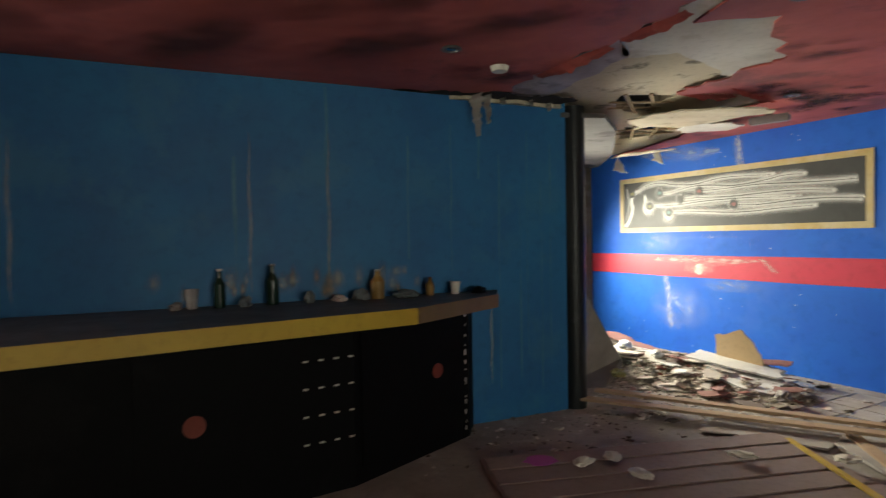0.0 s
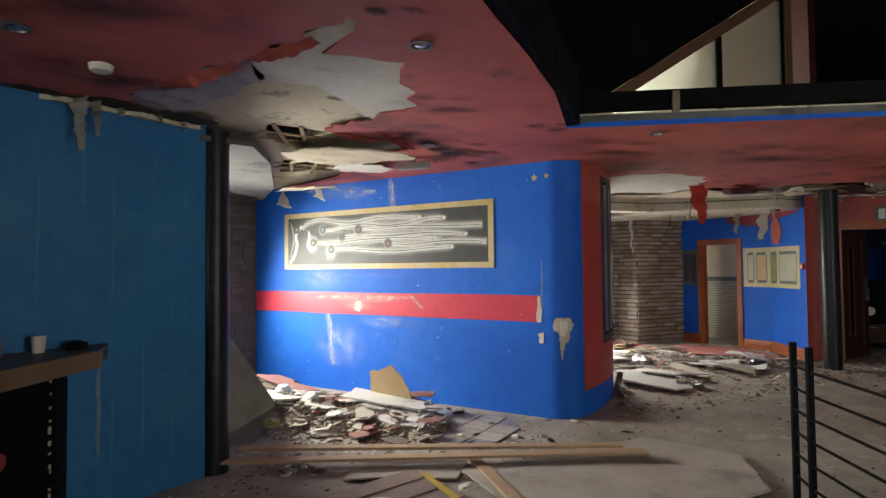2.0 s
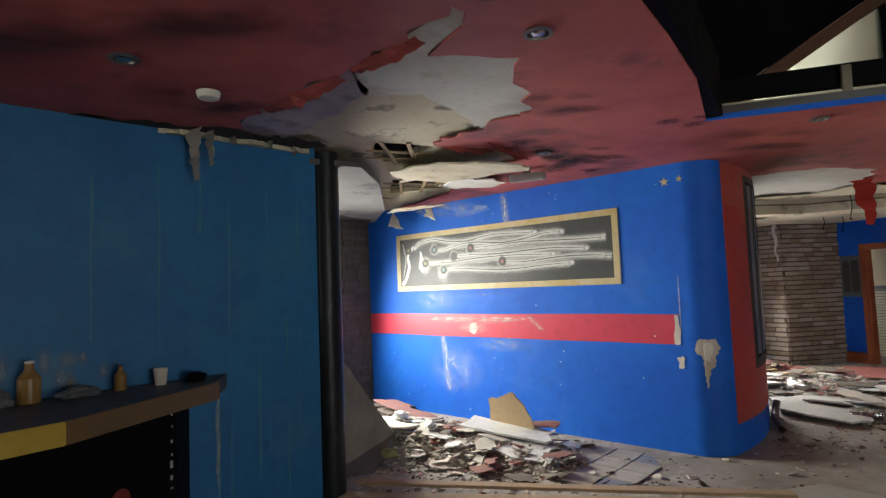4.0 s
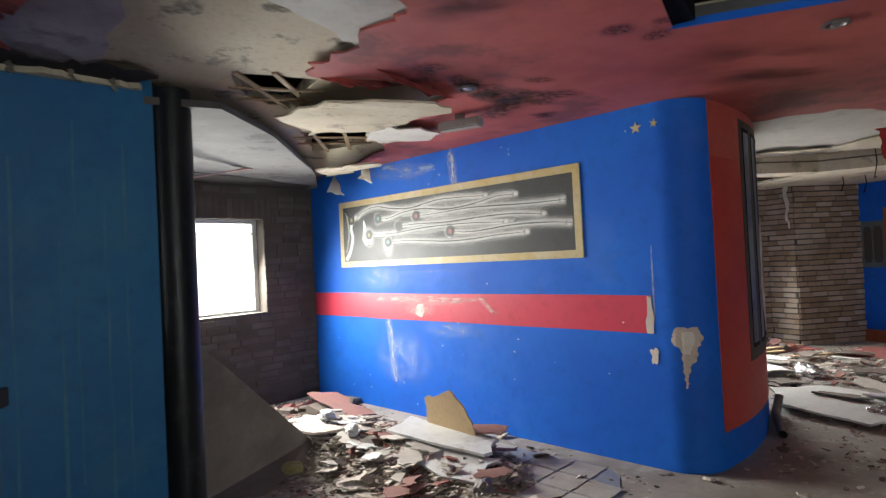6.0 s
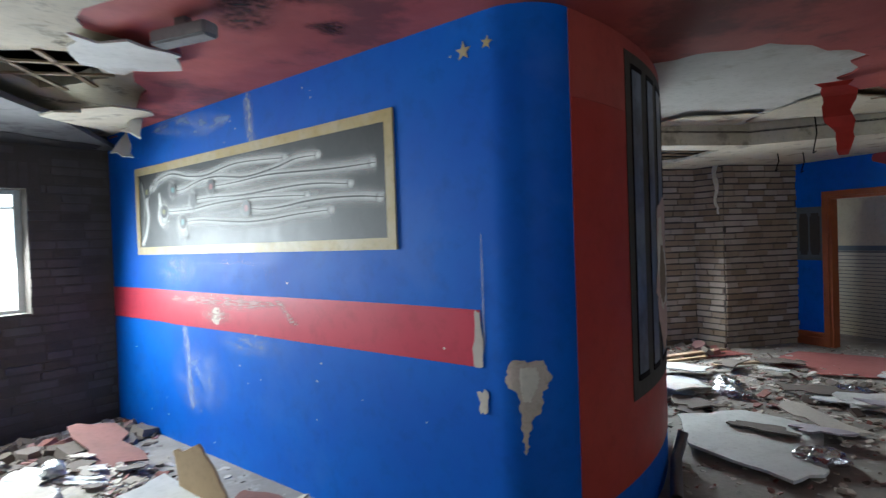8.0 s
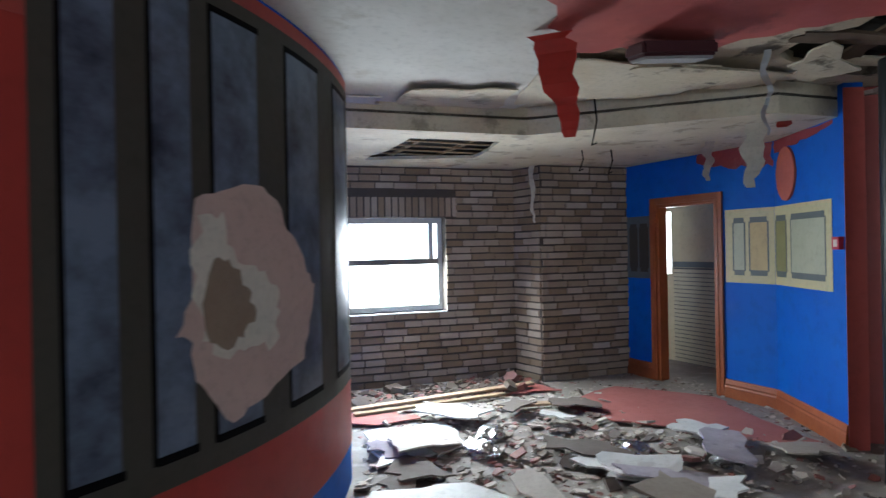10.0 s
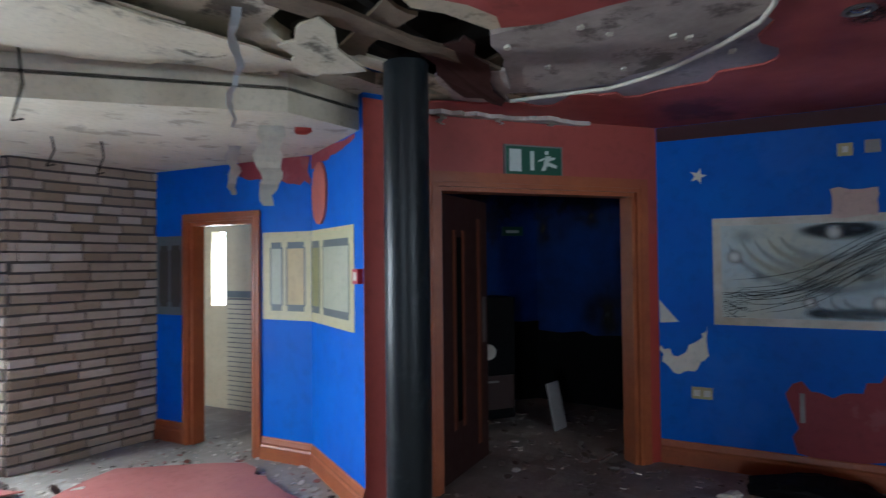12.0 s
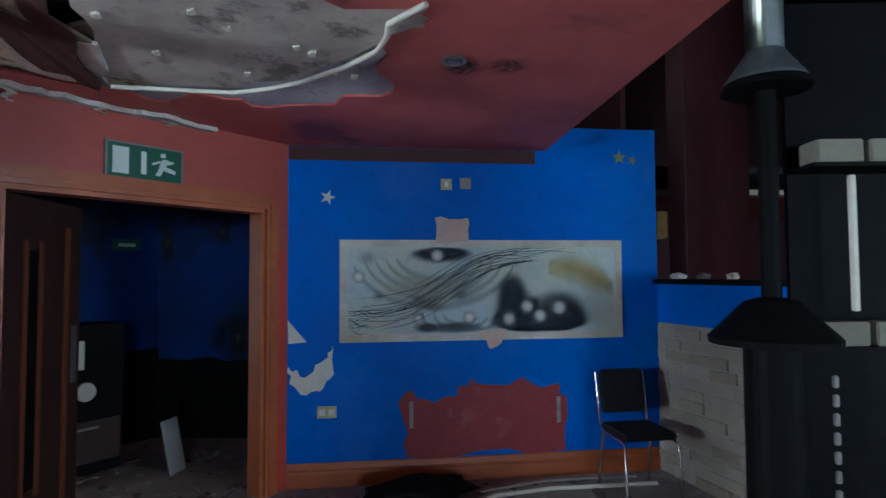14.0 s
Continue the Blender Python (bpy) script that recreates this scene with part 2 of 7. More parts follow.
# mural block: one outline with rounded ends
def rounded(points, radii, seg=10):
    out = []
    n = len(points)
    for i, p in enumerate(points):
        r = radii[i]
        P = Vector(p)
        if not r:
            out.append(tuple(P))
            continue
        u = (Vector(points[i - 1]) - P).normalized()
        v = (Vector(points[(i + 1) % n]) - P).normalized()
        ang = u.angle(v)
        t = r / math.tan(ang / 2)
        c = P + (u + v).normalized() * (r / math.sin(ang / 2))
        s, e = P + u * t - c, P + v * t - c
        a0_, a1_ = math.atan2(s.y, s.x), math.atan2(e.y, e.x)
        d = (a1_ - a0_ + math.pi) % (2 * math.pi) - math.pi
        for k in range(seg + 1):
            a = a0_ + d * k / seg
            out.append((c.x + r * math.cos(a), c.y + r * math.sin(a)))
    return out


def end_at(deg, off=0.0):
    """A point on the curved end of the mural block, by the angle of its tangent."""
    a = radians(deg)
    return END_C + Vector((math.sin(a), -math.cos(a))) * (END_R + off)


def end_skin(d0, d1, step=1.5):
    n = max(2, int((d1 - d0) / step))
    return [tuple(end_at(d0 + (d1 - d0) * k / n)) for k in range(n + 1)]


corner = rounded([COR1, BLOCK_NEAR, tuple(end_at(28))], [0, 0.28, 0], 40)[1:-1]
TAIL = end_at(70) - Vector((math.sin(radians(70)), -math.cos(radians(70)))) * 0.3
tail = [(TAIL.x + 0.3 * math.sin(radians(a)), TAIL.y - 0.3 * math.cos(radians(a))) for a in range(74, 180, 6)]
block_outline = [COR1, *corner, *end_skin(28, 70), *tail, (3.6, 9.4)]
block = part("wall_mural", prism(block_outline, 0, H + 0.3), BLUE, smooth=True)
tagged(block, label="glossy blue painted wall with rounded end", kind="structure", category="wall")

# far room
D2 = unit(INNER, (6.5, 8.43))[0]
b_left = (INNER[0] + D2.x * 5.5, INNER[1] + D2.y * 5.5)
w2r, w2l = 5.5 - 0.82, 5.5 - 1.91
w_far, m_far = wall("wall_far", b_left, INNER, 0, 3.0, 0.26, MORTAR, [(w2l, w2r, 0.78, 1.80)], label="brown brick wall with a sash window")
chim = part("wall_chimney", prism([CH_L, CH_R, (CH_R[0], CH_R[1] + 0.5), (INNER[0] - 0.0, INNER[1] + 0.24), INNER], 0, 3.0), MORTAR)
tagged(chim, label="brick chimney breast", kind="structure", category="wall")
wall("wall_door", CH_R, BEND, 0, 3.0, 0.12, BLUE, [(0.425, 1.145, 0, 1.88)], label="blue painted wall with a doorway")
sd = unit(BEND, STUB)[0]
sn = Vector((-sd.y, sd.x))
wall("wall_stub", BEND, STUB, 0, 3.0, 0.13, BLUE, label="blue painted wall stub with red end")
EX0 = (9.62, 5.17)
_, ex_len = unit(EX0, COR3)
dr0, dr1 = ex_len - 1.76, ex_len - 0.20
w_exit, m_exit = wall("wall_exit", EX0, COR3, 0, 3.0, 0.14, EXITRED, [(dr0, dr1, 0, 2.03)], label="red painted wall above the exit doorway")
wall("wall_star", COR3, COR4, 0, 2.72, 0.14, BLUE, label="blue painted wall with a star mural")
HW_END = (10.0, 0.56)
wall("wall_half", COR4, HW_END, 0, 1.47, 0.2, BLUE, label="half wall with cream stone facing")

# columns
def column(name, x, y, r, z0, z1, mat, seg=32):
    bm = bmesh.new()
    bmesh.ops.create_cone(bm, cap_ends=True, segments=seg, radius1=r, radius2=r, depth=z1 - z0, matrix=Matrix.Translation((x, y, (z0 + z1) / 2)))
    return part(name, bm, mat, smooth=True)


tagged(column("iron_column", 0.905, 4.35, 0.108, 0, H, POSTBLACK), label="black painted round iron column", category="column")
tagged(column("iron_column", POST2[0], POST2[1], 0.115, 0, H, POSTBLACK), label="black painted round iron column", category="column")

def on_face(m):
    """From a wall's pose to one whose x runs along the wall, y up and z out of it."""
    return m @ pose(0, 0, 0, 90)


MW, SW = on_wall(COR1, BLOCK_NEAR), on_wall(COR3, COR4)
XW, DW, ST, TW = m_exit, on_wall(CH_R, BEND), on_wall(BEND, STUB), on_wall(TEAL_START, TEAL_END)
HWF = on_wall(COR4, HW_END)
CHF = on_wall(CH_L, CH_R)


def patch(name, m, outline, z0, z1, mat, parent=None, label=""):
    return part(name, prism(outline, z0, z1, m=on_face(m)), mat, parent, label)


def clipped(poly, x, keep_right):
    out = []
    for p, q in zip(poly, poly[1:] + poly[:1]):
        inp, inq = (p[0] >= x) == keep_right, (q[0] >= x) == keep_right
        if inp:
            out.append(p)
        if inp != inq:
            f = (x - p[0]) / (q[0] - p[0])
            out.append((x, p[1] + (q[1] - p[1]) * f))
    return out


def end_patch(name, outline, d0, d1, mat, parent=None, label=""):
    """A thin layer on the curved end: outline by length along the curve and height, between two depths."""
    bm = bmesh.new()
    x0, x1 = min(p[0] for p in outline), max(p[0] for p in outline)
    n = max(1, int((x1 - x0) / 0.07))
    for k in range(n):
        a, b = x0 + (x1 - x0) * k / n, x0 + (x1 - x0) * (k + 1) / n
        poly = clipped(clipped([tuple(p) for p in outline], a, True), b, False)
        if len(poly) > 2:
            prism(poly, d0, d1, bm=bm)
    bmesh.ops.remove_doubles(bm, verts=bm.verts, dist=1e-5)
    for v in bm.verts:
        q = end_at(24 + math.degrees(v.co.x / END_R), v.co.z)
        v.co = Vector((q.x, q.y, v.co.y))
    return part(name, bm, mat, parent, label)


def rect(x0, x1, y0, y1):
    return [(x0, y0), (x1, y0), (x1, y1), (x0, y1)]


def structure(ob, label, category="trim"):
    return tagged(ob, label=label, kind="structure", category=category)


# ---- ceiling: a red painted skin torn open over boards ----
VOID = [(0.6, 0.9), (1.3, 1.36), (1.82, 1.80), (2.2, 2.11), (2.7, 2.55), (3.3, 3.2), (5.4, 1.85), (8.7, 1.75), (14.0, 1.9), (14.0, -6), (0.6, -6)]
TEAR_A = ragged([(0.30, 4.02), (0.46, 3.46), (0.62, 3.17), (0.94, 2.66), (1.14, 2.34), (1.24, 2.03), (1.30, 2.06), (1.26, 2.49), (1.68, 2.43), (1.84, 2.8), (2.05, 3.14), (1.97, 3.3), (1.82, 3.66), (1.66, 3.82), (1.72, 4.05), (2.3, 4.10), (2.53, 4.33), (2.2, 4.9), (2.62, 5.25), (2.34, 5.6), (2.28, 6.16), (1.95, 7.4), (1.6, 8.2), (-3.5, 6.0), (-3.5, 3.6), (0.1, 4.1)], 0.05, 4, 3)
TEAR_B = ragged([(5.0, 5.05), (5.4, 4.69), (5.77, 4.45), (6.48, 4.49), (6.8, 4.94), (7.15, 5.19), (7.33, 5.03), (7.85, 4.93), (8.0, 4.5), (8.33, 4.16), (8.87, 4.0), (8.9, 3.39), (8.98, 2.82), (9.15, 2.83), (9.34, 3.02), (9.79, 2.98), (10.03, 3.05), (10.27, 3.72), (10.05, 3.98), (10.16, 4.33), (9.75, 4.75), (9.62, 5.3), (10.5, 7.0), (10.4, 9.5), (4.0, 9.5), (4.3, 7.0)], 0.07, 4, 5)
HOLE_1 = ragged([(1.26, 4.10), (1.72, 4.16), (1.50, 4.72), (1.33, 4.6)], 0.03, 4, 7)
HOLE_2 = ragged([(1.60, 5.45), (2.12, 5.42), (2.16, 5.9), (1.70, 6.2)], 0.03, 4, 8)
HOLE_4 = ragged([(8.28, 4.30), (8.87, 4.10), (9.25, 4.12), (9.9, 4.40), (9.66, 4.78), (9.12, 5.0), (8.8, 5.02), (8.35, 4.88)], 0.06, 4, 9)
OUTER = [(-7.99, -7.49), (16.99, -7.49), (16.99, 13.49), (-7.99, 13.49)]
ceiling = part("ceiling", prism(OUTER, H, H + 0.012, [VOID, TEAR_A, TEAR_B]), CEIL)
structure(ceiling, "peeling red painted ceiling with torn edges", "ceiling")
backing = part("ceiling_boards", prism(OUTER, H + 0.03, H + 0.10, [VOID, HOLE_1, HOLE_2, HOLE_4]), FIBRE)
structure(backing, "stained bare boards above the torn ceiling skin", "ceiling")
VOID_UP = [(0.6, 0.9), (1.3, 1.36), (1.82, 1.80), (2.2, 2.11), (2.7, 2.55), (3.1, 3.0), (3.5, 7.5), (8.3, 7.5), (8.3, 1.75), (14.0, 1.9), (14.0, -6), (0.6, -6)]
# dark sheet added so the ceiling holes look deep and unlit
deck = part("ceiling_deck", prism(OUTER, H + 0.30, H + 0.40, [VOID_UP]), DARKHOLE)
structure(deck, "added dark sheet for the unlit space above the ceiling", "ceiling")
WHITE_A = ragged([(0.96, 2.78), (1.12, 2.36), (1.22, 2.05), (1.33, 2.02), (1.30, 2.46), (1.70, 2.38), (1.95, 2.8), (2.1, 3.18), (1.88, 3.62), (1.76, 3.42), (1.35, 3.0), (1.08, 3.07)], 0.03, 4, 11)
structure(part("ceiling_skim", prism(WHITE_A, H + 0.012, H + 0.029), WHITE), "white skim plaster laid bare in the ceiling", "ceiling")
LILAC = material("lilac_grey_plaster", (0.47, 0.43, 0.48), 0.85, second=(0.30, 0.27, 0.30), scale=2.5, amount=0.9, grain=30, bump=0.2, spots=(0.07, 0.06, 0.06), spot_amount=0.5, spot_scale=2.5)
structure(part("ceiling_skim", prism(ragged([(0.28, 4.05), (0.44, 3.5), (0.6, 3.15), (0.94, 2.68), (1.06, 3.06), (0.8, 3.7), (0.55, 4.15)], 0.03, 4, 12), H + 0.012, H + 0.028), LILAC), "lilac grey plaster laid bare in the ceiling", "ceiling")
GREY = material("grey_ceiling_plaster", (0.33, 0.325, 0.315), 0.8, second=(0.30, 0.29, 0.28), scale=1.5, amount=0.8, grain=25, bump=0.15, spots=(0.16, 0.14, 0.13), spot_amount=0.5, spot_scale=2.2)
# sooty spots; base grey darkened as shade against the strong window lamp
GREYALC = material("darkened_sooty_grey_plaster", (0.15, 0.145, 0.14), 0.85, second=(0.08, 0.075, 0.075), scale=1.0, amount=0.9, grain=20, bump=0.2, spots=(0.045, 0.04, 0.04), spot_amount=0.85, spot_scale=2.6)
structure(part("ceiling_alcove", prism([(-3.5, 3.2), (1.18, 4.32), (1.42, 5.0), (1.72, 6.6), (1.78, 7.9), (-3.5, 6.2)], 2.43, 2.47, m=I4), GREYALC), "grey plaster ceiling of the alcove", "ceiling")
cw0, cw1 = Vector(COR1) - BD * 0.15, Vector(COR1) - BD * 4.6
# flat dark strip under the ceiling, painting the shade of a gap
structure(part("ceiling_gap", prism(ragged([tuple(cw0), tuple(cw0 + AD * 0.25), tuple(cw0 - BD * 1.0 + AD * 0.55), tuple(cw1 + AD * 0.8), tuple(cw1)], 0.04, 6, 14), 2.424, 2.428), DARKHOLE), "dark strip painted as a shaded gap along the alcove's brick wall", "ceiling")
structure(part("ceiling_white", prism([(4.4, 5.2), (5.4, 4.5), (6.6, 4.3), (7.0, 5.0), (7.5, 5.6), (7.5, 6.9), (6.2, 7.4), (5.0, 7.2)], H + 0.013, H + 0.029), WHITE), "white board ceiling of the far room", "ceiling")
BROWNISH = material("smoky_plaster", (0.52, 0.45, 0.41), 0.85, second=(0.32, 0.265, 0.24), scale=3.0, amount=0.9, grain=18, bump=0.25, spots=(0.07, 0.055, 0.05), spot_amount=0.7, spot_scale=4.0)
structure(part("ceiling_smoky", prism(ragged([(8.93, 4.08), (8.85, 2.75), (9.1, 2.8), (9.34, 3.04), (9.75, 3.43), (9.93, 3.82), (9.90, 4.19), (9.78, 4.42), (9.25, 4.16)], 0.03, 3, 13), H + 0.006, H + 0.029), BROWNISH), "smoke-stained plaster laid bare in the ceiling", "ceiling")
structure(part("ceiling_skim", prism([(9.0, 2.75), (9.3, 2.7), (9.9, 2.8), (10.4, 3.3), (10.4, 4.1), (10.2, 4.5), (9.9, 4.2), (9.93, 3.82), (9.75, 3.43), (9.34, 3.04)], H + 0.014, H + 0.029), LILAC), "grey plaster edge of the torn ceiling", "ceiling")


def strip_curve(name, pts, r, mat, parent=None, res=2):
    cu = bpy.data.curves.new(name, "CURVE")
    cu.dimensions, cu.bevel_depth, cu.bevel_resolution = "3D", r, res
    sp = cu.splines.new("POLY")
    sp.points.add(len(pts) - 1)
    for p, q in zip(sp.points, pts):
        p.co = (*q, 1)
    tmp = bpy.data.objects.new(name, cu)
    me = bpy.data.meshes.new_from_object(tmp)
    bpy.data.objects.remove(tmp)
    me.name = name
    me.materials.clear()
    me.materials.append(mat)
    ob = new(name, me)
    if parent:
        ob.parent = parent
    return ob


PALE = material("pale_paint", (0.7, 0.66, 0.56), 0.7, scale=4, grain=30, bump=0.1)
cable = strip_curve("cable", [(8.92, 2.84, H - 0.012), (9.08, 2.98, H - 0.015), (9.2, 2.99, H - 0.012), (9.34, 3.04, H - 0.02), (9.55, 3.2, H - 0.015), (9.75, 3.43, H - 0.018), (9.88, 3.62, H - 0.012), (9.93, 3.82, H - 0.02), (9.90, 4.19, H - 0.015), (9.86, 4.4, H - 0.02)], 0.012, PALE)
tagged(cable, label="pale cable hanging along the torn ceiling edge", category="cable")

# hanging boards and laths of the alcove hole
def sheet(name, outline, z, tilt, mat, thick=0.012, seed=1, rough=0.04, label="", category="board", turn=0.0):
    """A torn board: its outline in plan round its middle, leaned by the tilt in degrees about x and y."""
    cx = sum(p[0] for p in outline) / len(outline)
    cy = sum(p[1] for p in outline) / len(outline)
    loc = ragged([(p[0] - cx, p[1] - cy) for p in outline], rough, 4, seed)
    bm = prism(loc, 0, thick, m=pose(cx, cy, z, tilt[0], tilt[1], turn))
    for v in bm.verts:
        v.co.z += 0.012 * noise.noise(v.co * 3 + Vector((seed, 0, 0)))
    ob = part(name, bm, mat)
    if label:
        tagged(ob, label=label, category=category)
    return ob


CREAMBOARD = material("cream_fibreboard", (0.62, 0.56, 0.43), 0.85, second=(0.50, 0.43, 0.30), scale=2.5, amount=0.8, grain=30, bump=0.25, spots=(0.14, 0.11, 0.08), spot_amount=0.5, spot_scale=4.0)
sheet("hanging_board", [(1.45, 4.68), (1.75, 4.2), (2.27, 4.12), (2.53, 4.33), (2.18, 4.9), (1.66, 5.36)], 2.46, (3, 2), CREAMBOARD, seed=21, rough=0.09, label="cream fibreboard sheet sagging from the broken ceiling")
sheet("hanging_board", [(1.72, 6.1), (2.18, 5.8), (2.33, 6.3), (2.0, 7.0), (1.86, 7.3)], 2.42, (5, -4), CREAMBOARD, seed=22, rough=0.08, label="cream fibreboard sheet sagging from the broken ceiling")
sheet("hanging_board", [(2.2, 4.92), (2.6, 5.05), (2.62, 5.3), (2.3, 5.6), (2.12, 5.45)], 2.49, (2, 3), WHITE, seed=23, rough=0.09, label="torn white plasterboard corner hanging from the ceiling")
sheet("hanging_board", [(2.12, 6.3), (2.26, 6.27), (2.22, 6.55)], 2.36, (50, 12), WHITE, seed=24, rough=0.02, label="small torn board scrap hanging down")
sheet("hanging_board", [(1.85, 7.2), (2.02, 7.1), (1.98, 7.45)], 2.36, (50, -10), WHITE, seed=25, rough=0.02, label="small torn board scrap hanging down")
PINKISH = material("pale_pink_paint", (0.42, 0.32, 0.31), 0.8, second=(0.30, 0.10, 0.10), scale=2, amount=0.7, grain=20, bump=0.1)
sheet("ceiling_strip", [(0.2, 5.25), (1.55, 6.75), (1.58, 6.82), (0.14, 5.40)], 2.33, (10, -8), PINKISH, seed=26, rough=0.02, label="pale cornice strip hanging loose in the alcove")
for i, (ax, ay, bx, by) in enumerate(((1.22, 4.3, 1.75, 4.36), (1.25, 4.52, 1.7, 4.55), (1.3, 4.05, 1.55, 4.75), (1.5, 4.05, 1.7, 4.7), (1.55, 5.6, 2.2, 5.6), (1.58, 5.85, 2.2, 5.8), (1.7, 5.4, 1.86, 6.2), (1.95, 5.4, 2.05, 6.1))):
    bm = hexa(bmesh.new(), on_wall((ax, ay), (bx, by)), 0, unit((ax, ay), (bx, by))[1], 0, 0.03, H + 0.02, H + 0.032)
    tagged(part("lath", bm, LATH), label="thin timber lath bared in the ceiling hole", category="lath", group="laths of the ceiling holes")
for i, (ax, ay, bx, by, w) in enumerate(((8.2, 4.45, 9.9, 4.5, 0.05), (8.3, 4.75, 9.8, 4.72, 0.05), (8.75, 4.0, 8.8, 5.1, 0.07), (9.25, 4.0, 9.2, 5.1, 0.07))):
    bm = hexa(bmesh.new(), on_wall((ax, ay), (bx, by)), 0, unit((ax, ay), (bx, by))[1], 0, w, H + 0.11, H + 0.22)
    tagged(part("joist", bm, DARKHOLE), label="blackened ceiling joist bared in the hole", category="joist", group="joists above the ceiling hole")
sheet("hanging_board", [(8.9, 4.2), (9.35, 4.28), (9.85, 4.45), (9.5, 4.6), (9.0, 4.5)], 2.52, (4, 5), DARKWOOD, seed=31, label="charred board sagging in the ceiling hole")
sheet("hanging_board", [(8.4, 4.6), (8.9, 4.75), (8.8, 5.0), (8.45, 4.9)], 2.50, (-5, 4), FIBRE, seed=32, label="stained board sagging in the ceiling hole")
for i in range(9):
    rnd = random.Random(50 + i)
    x, y = rnd.uniform(9.0, 9.7), rnd.uniform(3.1, 4.1)
    sheet("plaster_dab", [(x, y), (x + 0.05, y + 0.01), (x + 0.045, y + 0.035), (x + 0.01, y + 0.03)], H - 0.004, (0, 0), PALE, 0.012, 60 + i, 0.01, "dab of white plaster stuck to the ceiling", "plaster dab")
# bulkhead of the far room
BULK = [(4.6, 6.9), (6.2, 6.6), (7.6, 6.45), (8.85, 5.25), (9.4, 5.2), (9.82, 6.02), (9.67, 7.73), (8.6, 7.82), (8.5, 8.23), (4.6, 8.57)]
LHOLE = [(6.70, 8.02), (6.76, 6.84), (7.53, 6.76), (7.68, 7.6)]
structure(part("ceiling_bulkhead", prism(BULK, 2.34, 2.37, [ragged(LHOLE, 0.04, 4, 41)]), CREAMBOARD), "stained white lowered ceiling edge", "ceiling")
for a, b in zip(BULK[0:4], BULK[1:5]):
    structure(part("ceiling_fascia", hexa(bmesh.new(), on_wall(a, b), 0, unit(a, b)[1], 0, 0.03, 2.37, H + 0.028), CREAMBOARD), "stained board edge of the lowered ceiling", "ceiling")
# dark sheet in place of the shade behind the lath hole
structure(part("ceiling_bulkhead_top", prism(BULK, 2.46, 2.48), DARKHOLE), "dark sheet standing for the shade above the lowered ceiling", "ceiling")
for i in range(5):
    y0 = 6.9 + i * 0.22
    tagged(part("lath", box(6.6, 7.85, y0, y0 + 0.03, 2.375, 2.387), LATH), label="thin timber lath bared in the ceiling hole", category="lath", group="laths of the ceiling holes")
for x0 in (6.95, 7.4):
    tagged(part("lath", box(x0, x0 + 0.04, 6.7, 8.1, 2.39, 2.41), LATH), label="thin timber lath bared in the ceiling hole", category="lath", group="laths of the ceiling holes")
for k, (ol, z, tl) in enumerate((([(7.1, 5.3), (8.1, 5.05), (8.3, 5.6), (7.4, 6.3)], 2.515, (1, 0.5)),)):
    sheet("ceiling_board", ol, z, tl, CREAMBOARD, seed=90 + k, label="loose board sagging under the far ceiling")

BROWNBOARD = material("rotten_brown_board", (0.16, 0.115, 0.075), 0.9, second=(0.08, 0.055, 0.04), scale=4, amount=0.9, grain=30, bump=0.3)
for k, (ol, z, tl, mt) in enumerate((
        ([(8.15, 4.58), (9.35, 4.22), (9.40, 4.33), (8.22, 4.72)], 2.545, (2, 1), BROWNBOARD),
        ([(8.7, 4.80), (9.8, 4.50), (9.8, 4.62), (8.75, 4.92)], 2.55, (-2, 2), FIBRE),
        ([(8.45, 4.30), (8.62, 4.26), (9.0, 4.98), (8.84, 5.02)], 2.56, (1, 2), BROWNBOARD),
        ([(9.2, 4.15), (9.32, 4.15), (9.62, 4.75), (9.5, 4.78)], 2.56, (1, -2), BROWNBOARD),
        ([(9.35, 4.2), (9.9, 4.42), (9.7, 4.72), (9.3, 4.6)], 2.53, (3, 2), BROWNISH))):
    sheet("broken_timber", ol, z, tl, mt, 0.018, 700 + k, 0.03, "rotten timber board across the ceiling hole", "timber")
for k, (ol, z, tl, mt) in enumerate((
        ([(6.5, 6.1), (7.2, 5.9), (7.35, 6.5), (6.6, 6.75)], 2.52, (2, -1), CREAMBOARD),
        ([(5.7, 6.6), (6.4, 6.4), (6.5, 6.9), (5.8, 7.05)], 2.515, (-2, 1), WHITE),
        ([(7.6, 5.2), (8.4, 4.95), (8.3, 5.3), (7.7, 5.5)], 2.50, (3, 1), FIBRE),
        ([(8.0, 5.2), (8.8, 5.0), (8.7, 5.3), (8.1, 5.6)], 2.52, (-3, 1), FIBRE))):
    sheet("ceiling_board", ol, z, tl, mt, 0.01, 720 + k, 0.05, "torn stained board sagging under the far ceiling", "board")

